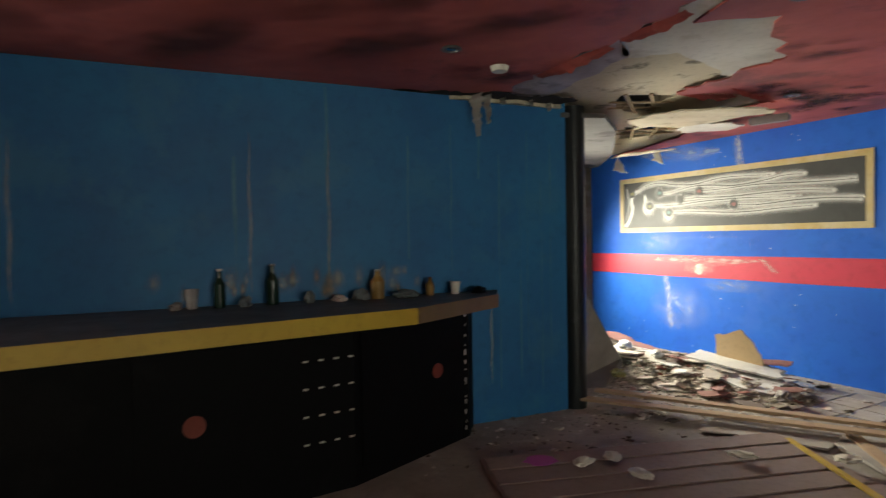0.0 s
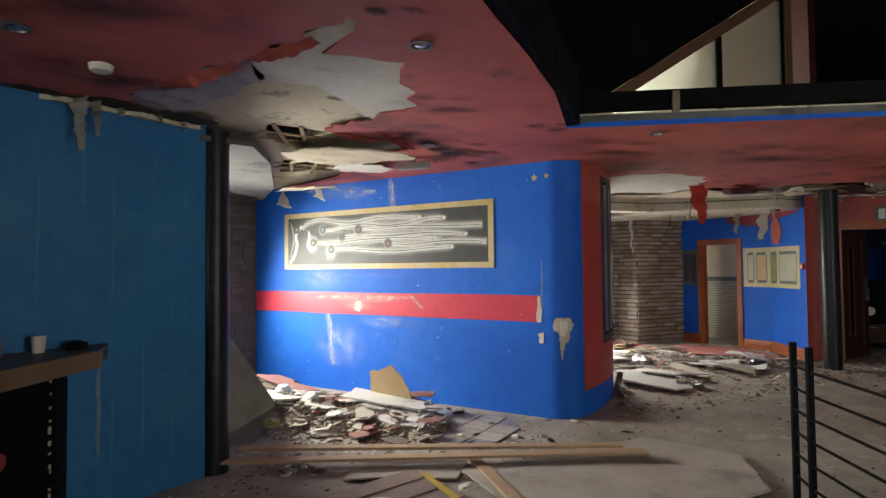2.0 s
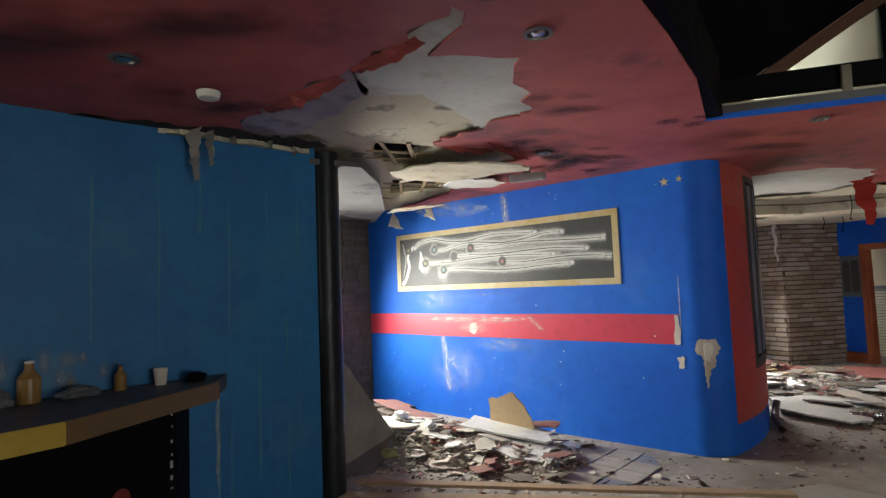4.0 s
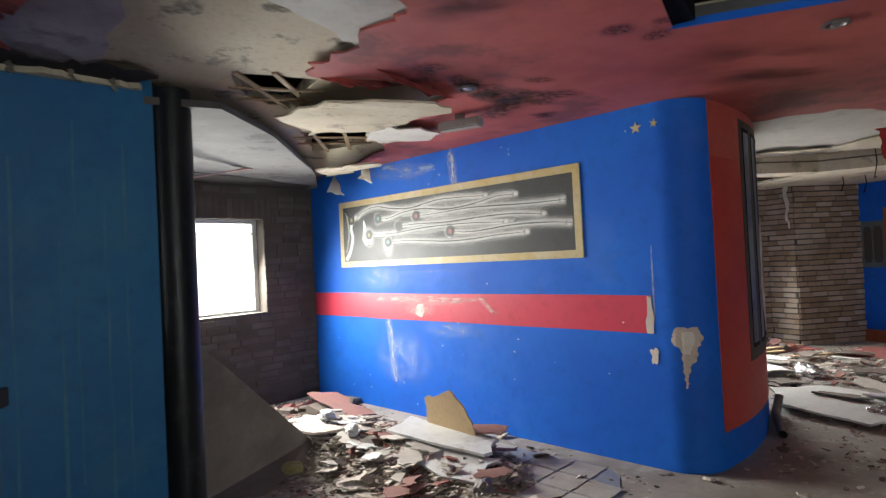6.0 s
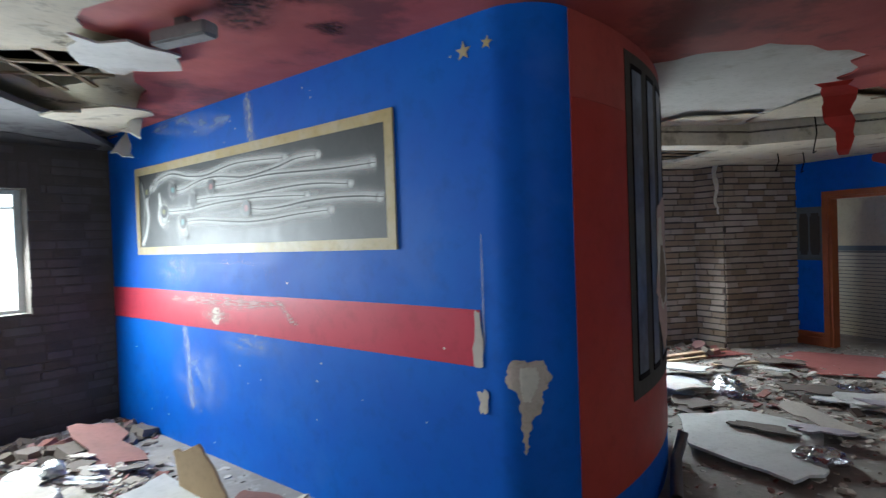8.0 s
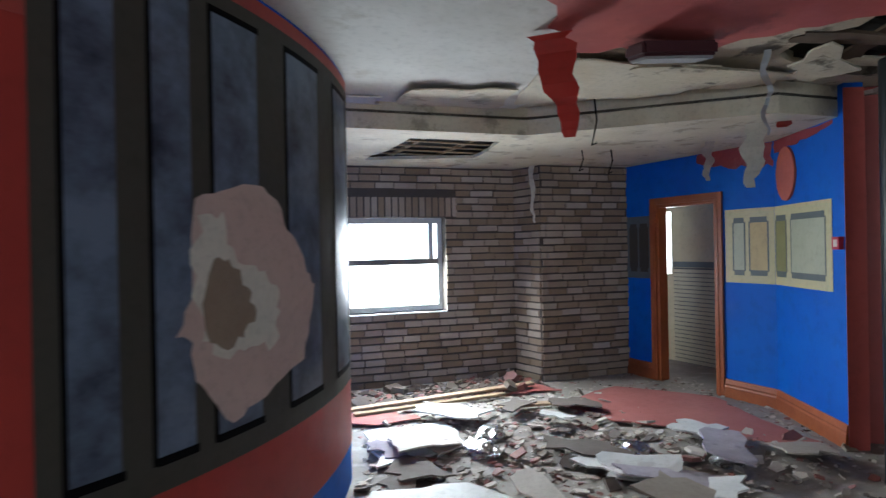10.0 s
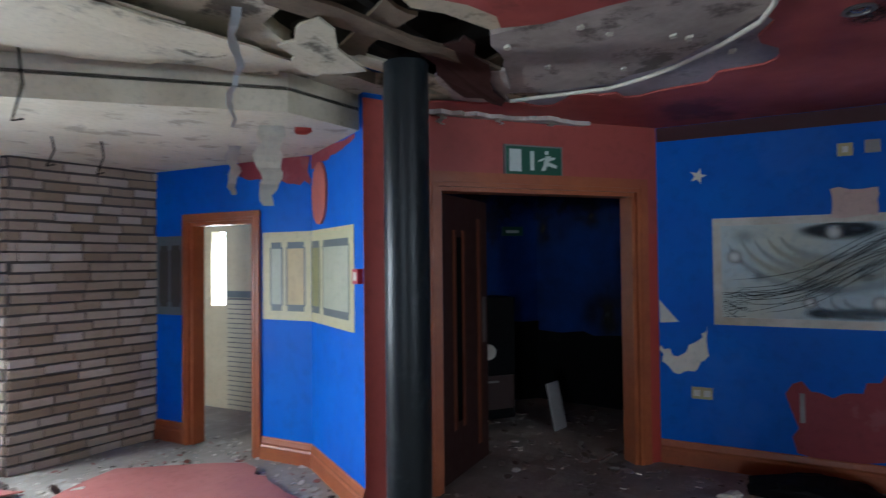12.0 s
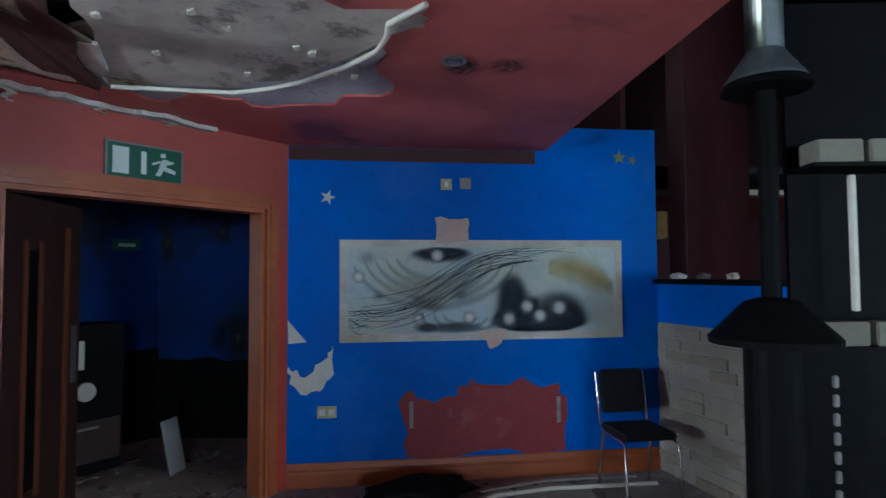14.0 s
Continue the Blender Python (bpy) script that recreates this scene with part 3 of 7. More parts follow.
# rags, strips and cables hanging in the far room
def hanging_strip(pts, width, mat, label, name="hanging_strip", seed=1, category="strip"):
    rnd = random.Random(seed)
    bm = bmesh.new()
    rows = []
    n = 14
    for k in range(n + 1):
        f = k / n * (len(pts) - 1)
        i = min(int(f), len(pts) - 2)
        p = Vector(pts[i]).lerp(Vector(pts[i + 1]), f - i)
        w = width * (1 - 0.65 * (k / n) ** 2) * rnd.uniform(0.75, 1.2)
        o = Vector((0.008 * rnd.uniform(-1, 1), 0.02 * math.sin(k * 0.9 + seed), 0))
        d = Vector((0.7, -0.7, 0))
        rows.append([bm.verts.new(p + o - d * w / 2), bm.verts.new(p + o + d * w / 2)])
    for r0, r1 in zip(rows, rows[1:]):
        bm.faces.new((r0[0], r0[1], r1[1], r1[0]))
    bmesh.ops.solidify(bm, geom=bm.faces[:], thickness=0.004)
    return tagged(part(name, bm, mat), label=label, category=category)


hanging_strip([(6.84, 4.98, H), (6.92, 5.02, 2.3), (7.01, 5.04, 2.03)], 0.2, RED, "torn red ceiling lining hanging down", seed=2)
hanging_strip([(9.0, 5.55, 2.36), (9.04, 5.6, 2.1), (9.08, 5.66, 1.88)], 0.16, PALE, "torn white lining strip hanging down", seed=3)
hanging_strip([(9.28, 6.22, 2.36), (9.3, 6.25, 2.2), (9.33, 6.29, 2.01)], 0.09, PLASTER, "torn stained lining strip hanging down", seed=4)
hanging_strip([(8.13, 4.8, H), (8.15, 4.8, 2.3), (8.1, 4.78, 2.05)], 0.035, METAL, "bent metal strip hanging from the ceiling", seed=5)
hanging_strip([(9.05, 5.4, 2.5), (9.1, 5.42, 2.42), (9.15, 5.45, 2.3)], 0.22, RED, "torn red ceiling lining hanging down", seed=6)
hanging_strip([(0.12, 3.72, H), (0.12, 3.7, 2.4), (0.13, 3.68, 2.2)], 0.14, PLASTER, "stained plaster rag hanging over the bar", seed=8)
hanging_strip([(0.2, 3.78, H), (0.2, 3.76, 2.45), (0.21, 3.75, 2.3)], 0.09, PALE, "stained plaster rag hanging over the bar", seed=9)
for (x, y, z0, z1) in ((8.7, 6.8, 2.36, 2.12), (8.45, 6.9, 2.36, 2.15), (7.9, 6.0, 2.56, 2.2)):
    tagged(strip_curve("wire", [(x, y, z0), (x + 0.02, y, (z0 + z1) / 2), (x - 0.02, y + 0.01, z1), (x + 0.03, y + 0.02, z1 + 0.02)], 0.006, BLACK), label="loose black wire hanging from the ceiling", category="wire")


# torn fringe along the exit wall's top
fr = [(XW @ Vector(p))[:2] for p in ((0.0, -0.01, 0), (1.45, -0.01, 0), (1.5, -0.05, 0), (1.2, -0.10, 0), (0.9, -0.04, 0), (0.6, -0.09, 0), (0.3, -0.05, 0), (0.05, -0.12, 0))]
tagged(part("plaster_edge", prism(ragged(fr, 0.035, 5, 88), H - 0.03, H - 0.002), PLASTER), label="crumbling plaster edge along the torn ceiling", category="plaster")
for i, (s_, w_, d_) in enumerate(((0.35, 0.06, 0.10), (0.78, 0.05, 0.07), (1.18, 0.12, 0.05))):
    p = XW @ Vector((s_, -0.05, 0))
    hanging_strip([(p.x, p.y, H - 0.002), (p.x, p.y - 0.01, H - d_ * 0.6), (p.x + 0.01, p.y, H - d_)], w_, PALE, "flake of white plaster hanging at the ceiling's edge", "plaster_flake", 200 + i, "plaster flake")


# curled red lining along the torn edge over the bar end
for k, (x0, y0, x1, y1, d) in enumerate(((0.52, 3.32, 0.88, 2.76, 0.06), (0.92, 2.68, 1.16, 2.30, 0.05), (2.0, 3.85, 2.5, 4.28, 0.07), (1.72, 4.02, 2.1, 4.06, 0.05))):
    bm = bmesh.new()
    rnd = random.Random(810 + k)
    rows = []
    for i in range(15):
        f = i / 14
        x, y = x0 + (x1 - x0) * f, y0 + (y1 - y0) * f
        dd = d * (0.5 + 0.6 * rnd.random()) * math.sin(math.pi * (0.08 + 0.84 * f))
        rows.append([bm.verts.new((x + rnd.uniform(-0.01, 0.01), y, H + 0.002)), bm.verts.new((x + 0.02, y + 0.02, H - dd * 0.6)), bm.verts.new((x + 0.055, y + 0.03 + rnd.uniform(-0.01, 0.01), H - dd))])
    for r0, r1 in zip(rows, rows[1:]):
        for j in (0, 1):
            bm.faces.new((r0[j], r0[j + 1], r1[j + 1], r1[j]))
    bmesh.ops.solidify(bm, geom=bm.faces[:], thickness=0.004)
    tagged(part("torn_lining", bm, CEIL), label="curled red ceiling lining along the torn edge", category="lining")

# ceiling fittings
def downlight(x, y, z=H, rim=METAL, label="round recessed ceiling spotlight, rusted"):
    root = empty("ceiling_spotlight", Matrix.Translation((x, y, z)))
    bm = bmesh.new()
    prof = [(0.055, -0.002), (0.062, -0.012), (0.045, -0.014), (0.04, 0.004)]
    rings = [[bm.verts.new((r * math.cos(a), r * math.sin(a), h)) for a in [2 * math.pi * k / 24 for k in range(24)]] for r, h in prof]
    for r0, r1 in zip(rings, rings[1:]):
        for k in range(24):
            bm.faces.new((r0[k], r0[(k + 1) % 24], r1[(k + 1) % 24], r1[k]))
    part("rim", bm, rim, root)
    bm = bmesh.new()
    bmesh.ops.create_uvsphere(bm, u_segments=14, v_segments=8, radius=0.034, matrix=Matrix.Translation((0, 0, -0.003)) @ Matrix.Diagonal((1, 1, 0.4, 1)))
    part("lamp_glass", bm, CHROME, root)
    tagged(root, label=label, category="spotlight", group="ceiling spotlights")
    return root


DULL = material("dull_grey_metal", (0.22, 0.2, 0.19), 0.5, metal=0.6, scale=6, bump=0.1)
for x, y in ((1.64, 2.17), (0.0, 2.70), (2.58, 4.14), (9.46, 2.70), (4.04, 3.03)):
    downlight(x, y, rim=DULL)
bm = bmesh.new()
bmesh.ops.create_cone(bm, cap_ends=True, segments=24, radius1=0.05, radius2=0.06, depth=0.035)
bmesh.ops.bevel(bm, geom=bm.edges[:], offset=0.004, segments=1, affect="EDGES")
o = part("smoke_detector", bm, PALE)
o.matrix_world = Matrix.Translation((0.28, 3.09, H - 0.018))
tagged(o, label="round white smoke detector on the red ceiling", category="smoke detector")
lamp = empty("ceiling_batten", pose(2.7, 4.75, 2.46, 0, 0, -40))
part("body", box(-0.16, 0.16, -0.045, 0.045, -0.035, 0.03, 0.01), GREY, lamp)
part("bracket", box(-0.03, 0.03, -0.02, 0.02, 0.03, 0.07), DULL, lamp)
tagged(lamp, label="grey box light fitting hanging from the ceiling", category="light fitting")
lamp = empty("ceiling_batten", pose(7.5, 4.85, 2.48, 8, -4, -10))
part("body", box(-0.22, 0.22, -0.09, 0.09, -0.045, 0.03, 0.015), DARKRED, lamp, "dark red lid")
part("diffuser", box(-0.2, 0.2, -0.075, 0.075, -0.06, -0.045, 0.005), GREY, lamp, "grey lens")
tagged(lamp, label="dark red box light fitting on the torn ceiling", category="light fitting")
# rotten edge of the ceiling along the teal wall
td = Vector(unit(TEAL_START, TEAL_END)[0])
tn_ = Vector((td.y, -td.x))
te = Vector(TEAL_END)
edge = [tuple(te - td * s_ + tn_ * o_) for s_, o_ in ((1.5, 0.004), (0.05, 0.004), (0.02, 0.20), (0.25, 0.26), (0.5, 0.17), (0.7, 0.22), (0.9, 0.12), (1.2, 0.08))]
structure(part("ceiling_rot", prism(ragged(edge, 0.04, 5, 93), H - 0.006, H - 0.002), DARKHOLE), "black rotten ceiling edge above the teal wall", "ceiling")
edge = [tuple(te - td * s_ + tn_ * o_) for s_, o_ in ((1.05, 0.004), (0.06, 0.004), (0.08, 0.05), (0.3, 0.035), (0.45, 0.06), (0.7, 0.03), (0.85, 0.05))]
tagged(part("plaster_edge", prism(ragged(edge, 0.025, 5, 94), H - 0.035, H - 0.0065), FIBRE), label="crumbling cream plaster edge above the teal wall", category="plaster")
for i, (s_, o_, w_, d_) in enumerate(((0.2, 0.05, 0.05, 0.07), (0.38, 0.08, 0.04, 0.05), (0.62, 0.06, 0.07, 0.06))):
    p = te - td * s_ + tn_ * o_
    hanging_strip([(p.x, p.y, H - 0.004), (p.x, p.y - 0.01, H - d_ * 0.6), (p.x + 0.01, p.y, H - d_)], w_, PALE, "flake of white plaster hanging above the teal wall", "plaster_flake", 260 + i, "plaster flake")

# upper hall round the void
structure(part("ceiling_upper", box(-8.2, 17.2, -7.7, 13.7, 6.0, 6.2), DARKHOLE), "dark roof over the open void", "ceiling")
wall("wall_south", (17, -7.7), (-8.2, -7.7), 0, 6.0, 0.2, DARKRED, label="unseen end wall, red darkened for shade")
# unseen wall; its window is added to let fill light in
wall("wall_west", (-8.2, -7.5), (-8.2, 13.6), 0, 6.0, 0.2, DARKRED, [(5.9, 8.3, 0.8, 2.3)], label="unseen side wall with an added window for fill light")
wall("wall_east", (17.2, 13.6), (17.2, -7.5), 0, 6.0, 0.2, DARKRED, label="unseen side wall, red darkened for shade")
wall("wall_north_upper", (-8.0, 9.9), (17, 9.9), H + 0.4, 6.0, 0.2, DARKRED, label="upper wall, red darkened for shade")
lip = [(3.3, 3.2), (5.4, 1.85)]
_, ll = unit(lip[1], lip[0])
structure(part("void_fascia", hexa(bmesh.new(), on_wall(*lip), -0.02, ll, -0.012, 0.02, H + 0.035, H + 0.085), GREYALC), "broken plaster edge of the open void", "trim")
structure(part("void_stripe", hexa(bmesh.new(), on_wall(*lip), -0.02, ll, -0.014, -0.002, H - 0.001, H + 0.034), BLUE), "blue painted stripe along the void's edge", "trim")
LATHP = material("grimy_pale_timber", (0.22, 0.18, 0.13), 0.85, scale=5, grain=35, bump=0.2)
gal = empty("gallery_rail")
part("beam", hexa(bmesh.new(), on_wall(*lip), -0.05, ll + 0.2, 0.02, 0.10, H + 0.13, H + 0.27, 0.006), BLACK, gal)
for s in (0.77, 2.4):
    part("post", hexa(bmesh.new(), on_wall(*lip), s, s + 0.055, -0.012, 0.019, H + 0.086, H + 0.25, 0.004), LATHP, gal, "pale timber post")
tagged(gal, label="black timber rail along the edge of the void", category="rail")
structure(part("void_edge", hexa(bmesh.new(), on_wall((1.3, 1.36), (3.3, 3.2)), -0.9, 2.70, -0.10, -0.001, H + 0.012, H + 0.4), BLACK), "black board edge of the open void", "trim")
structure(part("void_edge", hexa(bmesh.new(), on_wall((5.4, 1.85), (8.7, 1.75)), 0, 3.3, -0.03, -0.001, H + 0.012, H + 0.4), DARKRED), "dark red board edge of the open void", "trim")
# glazed gallery screen
LATHD = material("brown_rail_paint", (0.15, 0.075, 0.05), 0.7, scale=4, grain=30, bump=0.1)
GM = on_wall((5.02, 4.43), (8.12, 4.43))
screen = empty("gallery_window")
part("top_rail", prism([(-0.35, 3.21), (2.95, 5.22), (2.95, 5.08), (-0.35, 3.08)], -0.05, 0.03, m=on_face(GM)), LATHD, screen, "brown sloping rail")
part("jamb", prism(rect(2.83, 2.97, 2.75, 5.1), -0.05, 0.03, m=on_face(GM)), LATHD, screen)
part("mullion", prism([(1.52, 2.75), (1.62, 2.75), (1.62, 4.32), (1.52, 4.26)], -0.04, 0.02, m=on_face(GM)), BLACK, screen)
part("inner_frame", prism([(1.62, 3.0), (2.83, 3.35), (2.83, 5.0), (2.76, 4.95), (2.76, 3.45), (1.62, 3.1)], -0.03, 0.012, m=on_face(GM)), BLACK, screen)
GLASS = bpy.data.materials.new("grimy_glass")
GLASS.use_nodes = True
gb = GLASS.node_tree.nodes["Principled BSDF"]
gb.inputs["Base Color"].default_value = (0.62, 0.68, 0.62, 1)
gb.inputs["Transmission Weight"].default_value = 1
gb.inputs["Roughness"].default_value = 0.35
g1 = part("pane", prism([(-0.2, 2.75), (1.52, 2.75), (1.52, 4.2), (-0.1, 3.26)], -0.004, 0.004, m=on_face(GM)), GLASS, screen)
g2 = part("pane", prism([(1.62, 2.75), (2.76, 2.75), (2.76, 4.92), (1.62, 4.26)], -0.004, 0.004, m=on_face(GM)), GLASS, screen)
g1.visible_shadow = g2.visible_shadow = False
tagged(screen, label="grimy sloping glazed screen above the void", category="window")
UP = empty("gallery_boards")
for k, (z0, dx) in enumerate(((2.93, 0.0), (3.06, 0.1), (3.16, -0.1))):
    part("board", prism(rect(-2.4 + dx, -0.42 + dx * 0.3, z0, z0 + 0.05), -0.5 - 0.3 * k, -0.46 - 0.3 * k, m=on_face(GM)), LATH if k % 2 else LATHD, UP)
part("post", prism(rect(-0.52, -0.36, 2.75, 3.2), -0.1, 0.03, m=on_face(GM)), BRICK, UP, "brick pier")
tagged(UP, label="loose brown boards and pier beside the gallery screen", category="boards")
CREAMPLASTER = material("cream_plaster", (0.66, 0.58, 0.38), 0.8, second=(0.5, 0.42, 0.27), scale=1.2, amount=0.7, grain=20, bump=0.1)
wall("wall_gallery", (4.0, 7.6), (11.0, 7.6), H + 0.41, 5.9, 0.15, CREAMPLASTER, label="cream upper room wall behind the screen")
wall("wall_gallery_side", (8.35, 7.6), (8.35, 4.4), H + 0.41, 5.9, 0.15, DARKRED, label="dark upper wall beside the screen")
structure(part("gallery_soffit", prism([(5.0, 4.4), (8.3, 4.5), (8.3, 7.5), (4.2, 7.5)], 5.25, 5.3), CREAMPLASTER), "cream sloping soffit in the upper room", "ceiling")
structure(part("wall_gallery_black", prism([(-3.0, 3.25), (-0.35, 3.22), (2.97, 5.24), (3.2, 5.24), (3.2, 5.95), (-3.0, 5.95)], -0.1, -0.051, m=on_face(GM)), BLACK), "black upper wall above the sloping screen", "wall")

# unseen closing walls behind the start of the walk; the wide window is added
wall("wall_entrance", (16.9, -5.2), (-7.9, -5.2), 0, 5.9, 0.15, DARKRED, [(11.0, 14.4, 0.8, 2.3)], label="unseen closing wall with an added window for fill light")
wall("wall_alcove_side", (-3.4, 6.3), (-3.4, 1.9), 0, 3.0, 0.15, GREY, label="plain wall closing the alcove")

# ---- windows and daylight ----
GLOW = bpy.data.materials.new("white_overcast_glow")
GLOW.use_nodes = True
gn = GLOW.node_tree
em = gn.nodes.new("ShaderNodeEmission")
em.inputs["Color"].default_value, em.inputs["Strength"].default_value = (0.98, 0.99, 1.0, 1), 5.0
gn.links.new(em.outputs[0], gn.nodes["Material Output"].inputs["Surface"])


def backdrop(m, x0, x1, z0, z1, y):
    structure(part("backdrop", prism(rect(x0, x1, z0, z1), -y - 0.01, -y, m=on_face(m)), GLOW), "bright white overcast sky outside", "sky")


backdrop(m_alc, w1l - 0.6, w1r + 1.2, 0.2, 3.0, 0.7)
backdrop(m_far, w2l - 1.0, w2r + 0.8, 0.2, 2.9, 0.7)
WFRAME = material("white_window_paint", (0.62, 0.63, 0.62), 0.5, scale=4, grain=20, bump=0.08)
win = empty("window_1")
for nm, r in (("frame", rect(w1r - 0.05, w1r, 1.03, 2.06)), ("frame", rect(w1l, w1r - 0.05, 2.02, 2.06)), ("frame", rect(w1l, w1r - 0.05, 1.03, 1.06)), ("glazing_bar", rect(w1l, w1r - 0.05, 1.90, 1.915))):
    part(nm, prism(r, -0.2, -0.16, m=on_face(m_alc)), WFRAME, win)
structure(win, "white-painted alcove window with a bright view", "window")
win = empty("window_2")
for nm, x0, x1, z0, z1, d in (("frame", w2l, w2l + 0.05, 0.78, 1.8, 0.2), ("frame", w2r - 0.05, w2r, 0.78, 1.8, 0.2), ("frame", w2l + 0.05, w2r - 0.05, 1.74, 1.8, 0.2), ("frame", w2l + 0.05, w2r - 0.05, 0.78, 0.84, 0.2), ("meeting_rail", w2l + 0.05, w2r - 0.05, 1.29, 1.35, 0.19), ("sash_stile", w2r - 0.16, w2r - 0.11, 1.35, 1.74, 0.17)):
    part(nm, prism(rect(x0, x1, z0, z1), -d, -d + 0.05, m=on_face(m_far)), WFRAME if nm != "meeting_rail" else DULL, win)
part("sill", prism(rect(w2l, w2r, 0.765, 0.78), -0.2, 0.02, m=on_face(m_far)), WFRAME, win, "white sill")
structure(win, "white sash window with dark meeting rail", "window")


def wl_at(m, x, y, z):
    return (m @ Vector((x, y, z)))[:]


window_light("window_daylight", wl_at(m_alc, (w1l + w1r) / 2, 0.14, 1.55), m_alc.to_3x3() @ Vector((0, -1, -0.62)), 1.65, 0.95, L_ALC)
window_light("window_daylight", wl_at(m_far, (w2l + w2r) / 2, 0.14, 1.3), m_far.to_3x3() @ Vector((0, -1, -0.7)), 0.95, 0.9, L_FAR)
# two added fill lamps in unseen windows, with glowing sheets behind them
window_light("window_daylight", (-7.9, -0.4, 1.55), (1, 0, 0.0), 2.2, 1.4, L_WEST_FILL, (0.9, 0.96, 1.0))
window_light("window_daylight", (4.2, -5.12, 1.55), (0, 1, 0.0), 3.3, 1.4, L_SOUTH_FILL, (0.9, 0.96, 1.0))
backdrop(on_wall((16.9, -5.2), (-7.9, -5.2)), 10.5, 15.0, 0.3, 2.8, 0.5)
backdrop(on_wall((-8.2, -7.5), (-8.2, 13.6)), 5.4, 8.8, 0.3, 2.8, 0.5)
# added fill lamp brightening the room behind the screen; no window is there
window_light("upper_room_fill", (6.3, 7.5, 4.6), (0, -1, -0.1), 2.0, 1.0, L_UP, (1.0, 0.95, 0.8))

# ---- painted surfaces of the mural block ----
red_line = [Vector(p) for p in corner[-2:]] + [Vector(p) for p in end_skin(28, 70)] + [Vector(p) for p in tail[:8]]


def band(points, z0, z1, mat, name, label, off=0.004):
    bm = bmesh.new()
    rows = []
    for i, p in enumerate(points):
        a, b = points[max(0, i - 1)], points[min(len(points) - 1, i + 1)]
        t = (b - a).normalized()
        q = p + Vector((t.y, -t.x)) * off
        rows.append((bm.verts.new((q.x, q.y, z0)), bm.verts.new((q.x, q.y, z1)), bm.verts.new((p.x, p.y, z0)), bm.verts.new((p.x, p.y, z1))))
    for r, s in zip(rows, rows[1:]):
        bm.faces.new((r[0], s[0], s[1], r[1]))
        bm.faces.new((r[0], r[2], s[2], s[0]))
        bm.faces.new((r[1], s[1], s[3], r[3]))
    bm.faces.new((rows[0][0], rows[0][1], rows[0][3], rows[0][2]))
    return structure(part(name, bm, mat, smooth=True), label, "paint")


band(red_line, 0.25, 2.14, RED, "paint_red_end", "deep red painted end of the blue wall")
RED2 = material("faded_red_paint", (0.42, 0.08, 0.06), 0.5, second=(0.34, 0.055, 0.045), scale=1.5, grain=12, bump=0.08)
band(red_line, 2.141, H - 0.002, RED2, "paint_red_top", "faded red paint at the wall's top")
structure(patch("paint_stripe", MW, ragged(rect(0.004, 4.10, 0.935, 1.197), 0.004, 6, 2), 0.001, 0.004, STRIPE), "pinkish red painted stripe on the blue wall", "paint")
for k, (ol, mt, lb) in enumerate((
        ([(4.06, 0.94), (4.11, 0.94), (4.10, 1.19), (4.07, 1.19)], PLASTER, "torn paint edge showing bare plaster"),
        ([(1.72, 1.0), (1.75, 1.08), (1.83, 1.10), (1.86, 1.02), (1.80, 0.97)], PALE, "bare plaster chip in the red stripe"),
        ([(4.07, 0.82), (4.13, 0.83), (4.13, 0.74), (4.09, 0.72)], PLASTER, "small bare plaster chip"))):
    structure(patch("plaster_chip", MW, ragged(ol, 0.012, 4, 200 + k), 0.004, 0.0065, mt), lb, "chip")
# the large scar wraps the rounded corner
arc = [Vector(p) for p in corner]


def scar(name, a0, a1, z0, z1, profile, mat, seed, label, off):
    """A flake scar on the rounded corner: the profile gives its left and right edge, from 0 to 1, down its height."""
    rnd = random.Random(seed)
    bm = bmesh.new()
    rows, n = [], 34
    for r in range(n + 1):
        f = r / n
        k = next(i for i in range(len(profile) - 1) if profile[i + 1][0] >= f - 1e-6)
        (f0, l0, r0), (f1, l1, r1) = profile[k], profile[k + 1]
        g = (f - f0) / (f1 - f0)
        lo, hi = l0 + (l1 - l0) * g + rnd.uniform(-0.035, 0.035), r0 + (r1 - r0) * g + rnd.uniform(-0.035, 0.035)
        row = []
        for c in range(9):
            s = a0 + (a1 - a0) * (lo + (hi - lo) * c / 8)
            i = int(max(1, min(len(arc) - 3, s)))
            t = (arc[i + 1] - arc[i]).normalized()
            q = arc[i].lerp(arc[i + 1], s - i) + Vector((t.y, -t.x)) * (0.0025 if c in (0, 8) or r in (0, n) else off)
            row.append(bm.verts.new((q.x, q.y, z1 - (z1 - z0) * f + (rnd.uniform(-0.006, 0.006) if r in (0, n) else 0))))
        rows.append(row)
    for a, b in zip(rows, rows[1:]):
        for c in range(8):
            bm.faces.new((a[c], b[c], b[c + 1], a[c + 1]))
    return structure(part(name, bm, mat), label, "chip")


BUFF = material("buff_plaster", (0.50, 0.43, 0.35), 0.9, second=(0.56, 0.45, 0.40), scale=9, amount=0.8, grain=60, bump=0.4, spots=(0.3, 0.24, 0.19), spot_amount=0.5, spot_scale=9)
scar("plaster_scar", 4.5, 24.5, 0.57, 0.98, [(0, 0.15, 0.80), (0.08, 0.04, 0.92), (0.18, 0.0, 1.0), (0.28, 0.0, 0.9), (0.33, 0.2, 0.78), (0.44, 0.28, 0.78), (0.56, 0.31, 0.76), (0.6, 0.32, 0.55), (0.75, 0.33, 0.5), (1.0, 0.36, 0.42)], BUFF, 5, "large bare plaster scar on the rounded corner", 0.004)
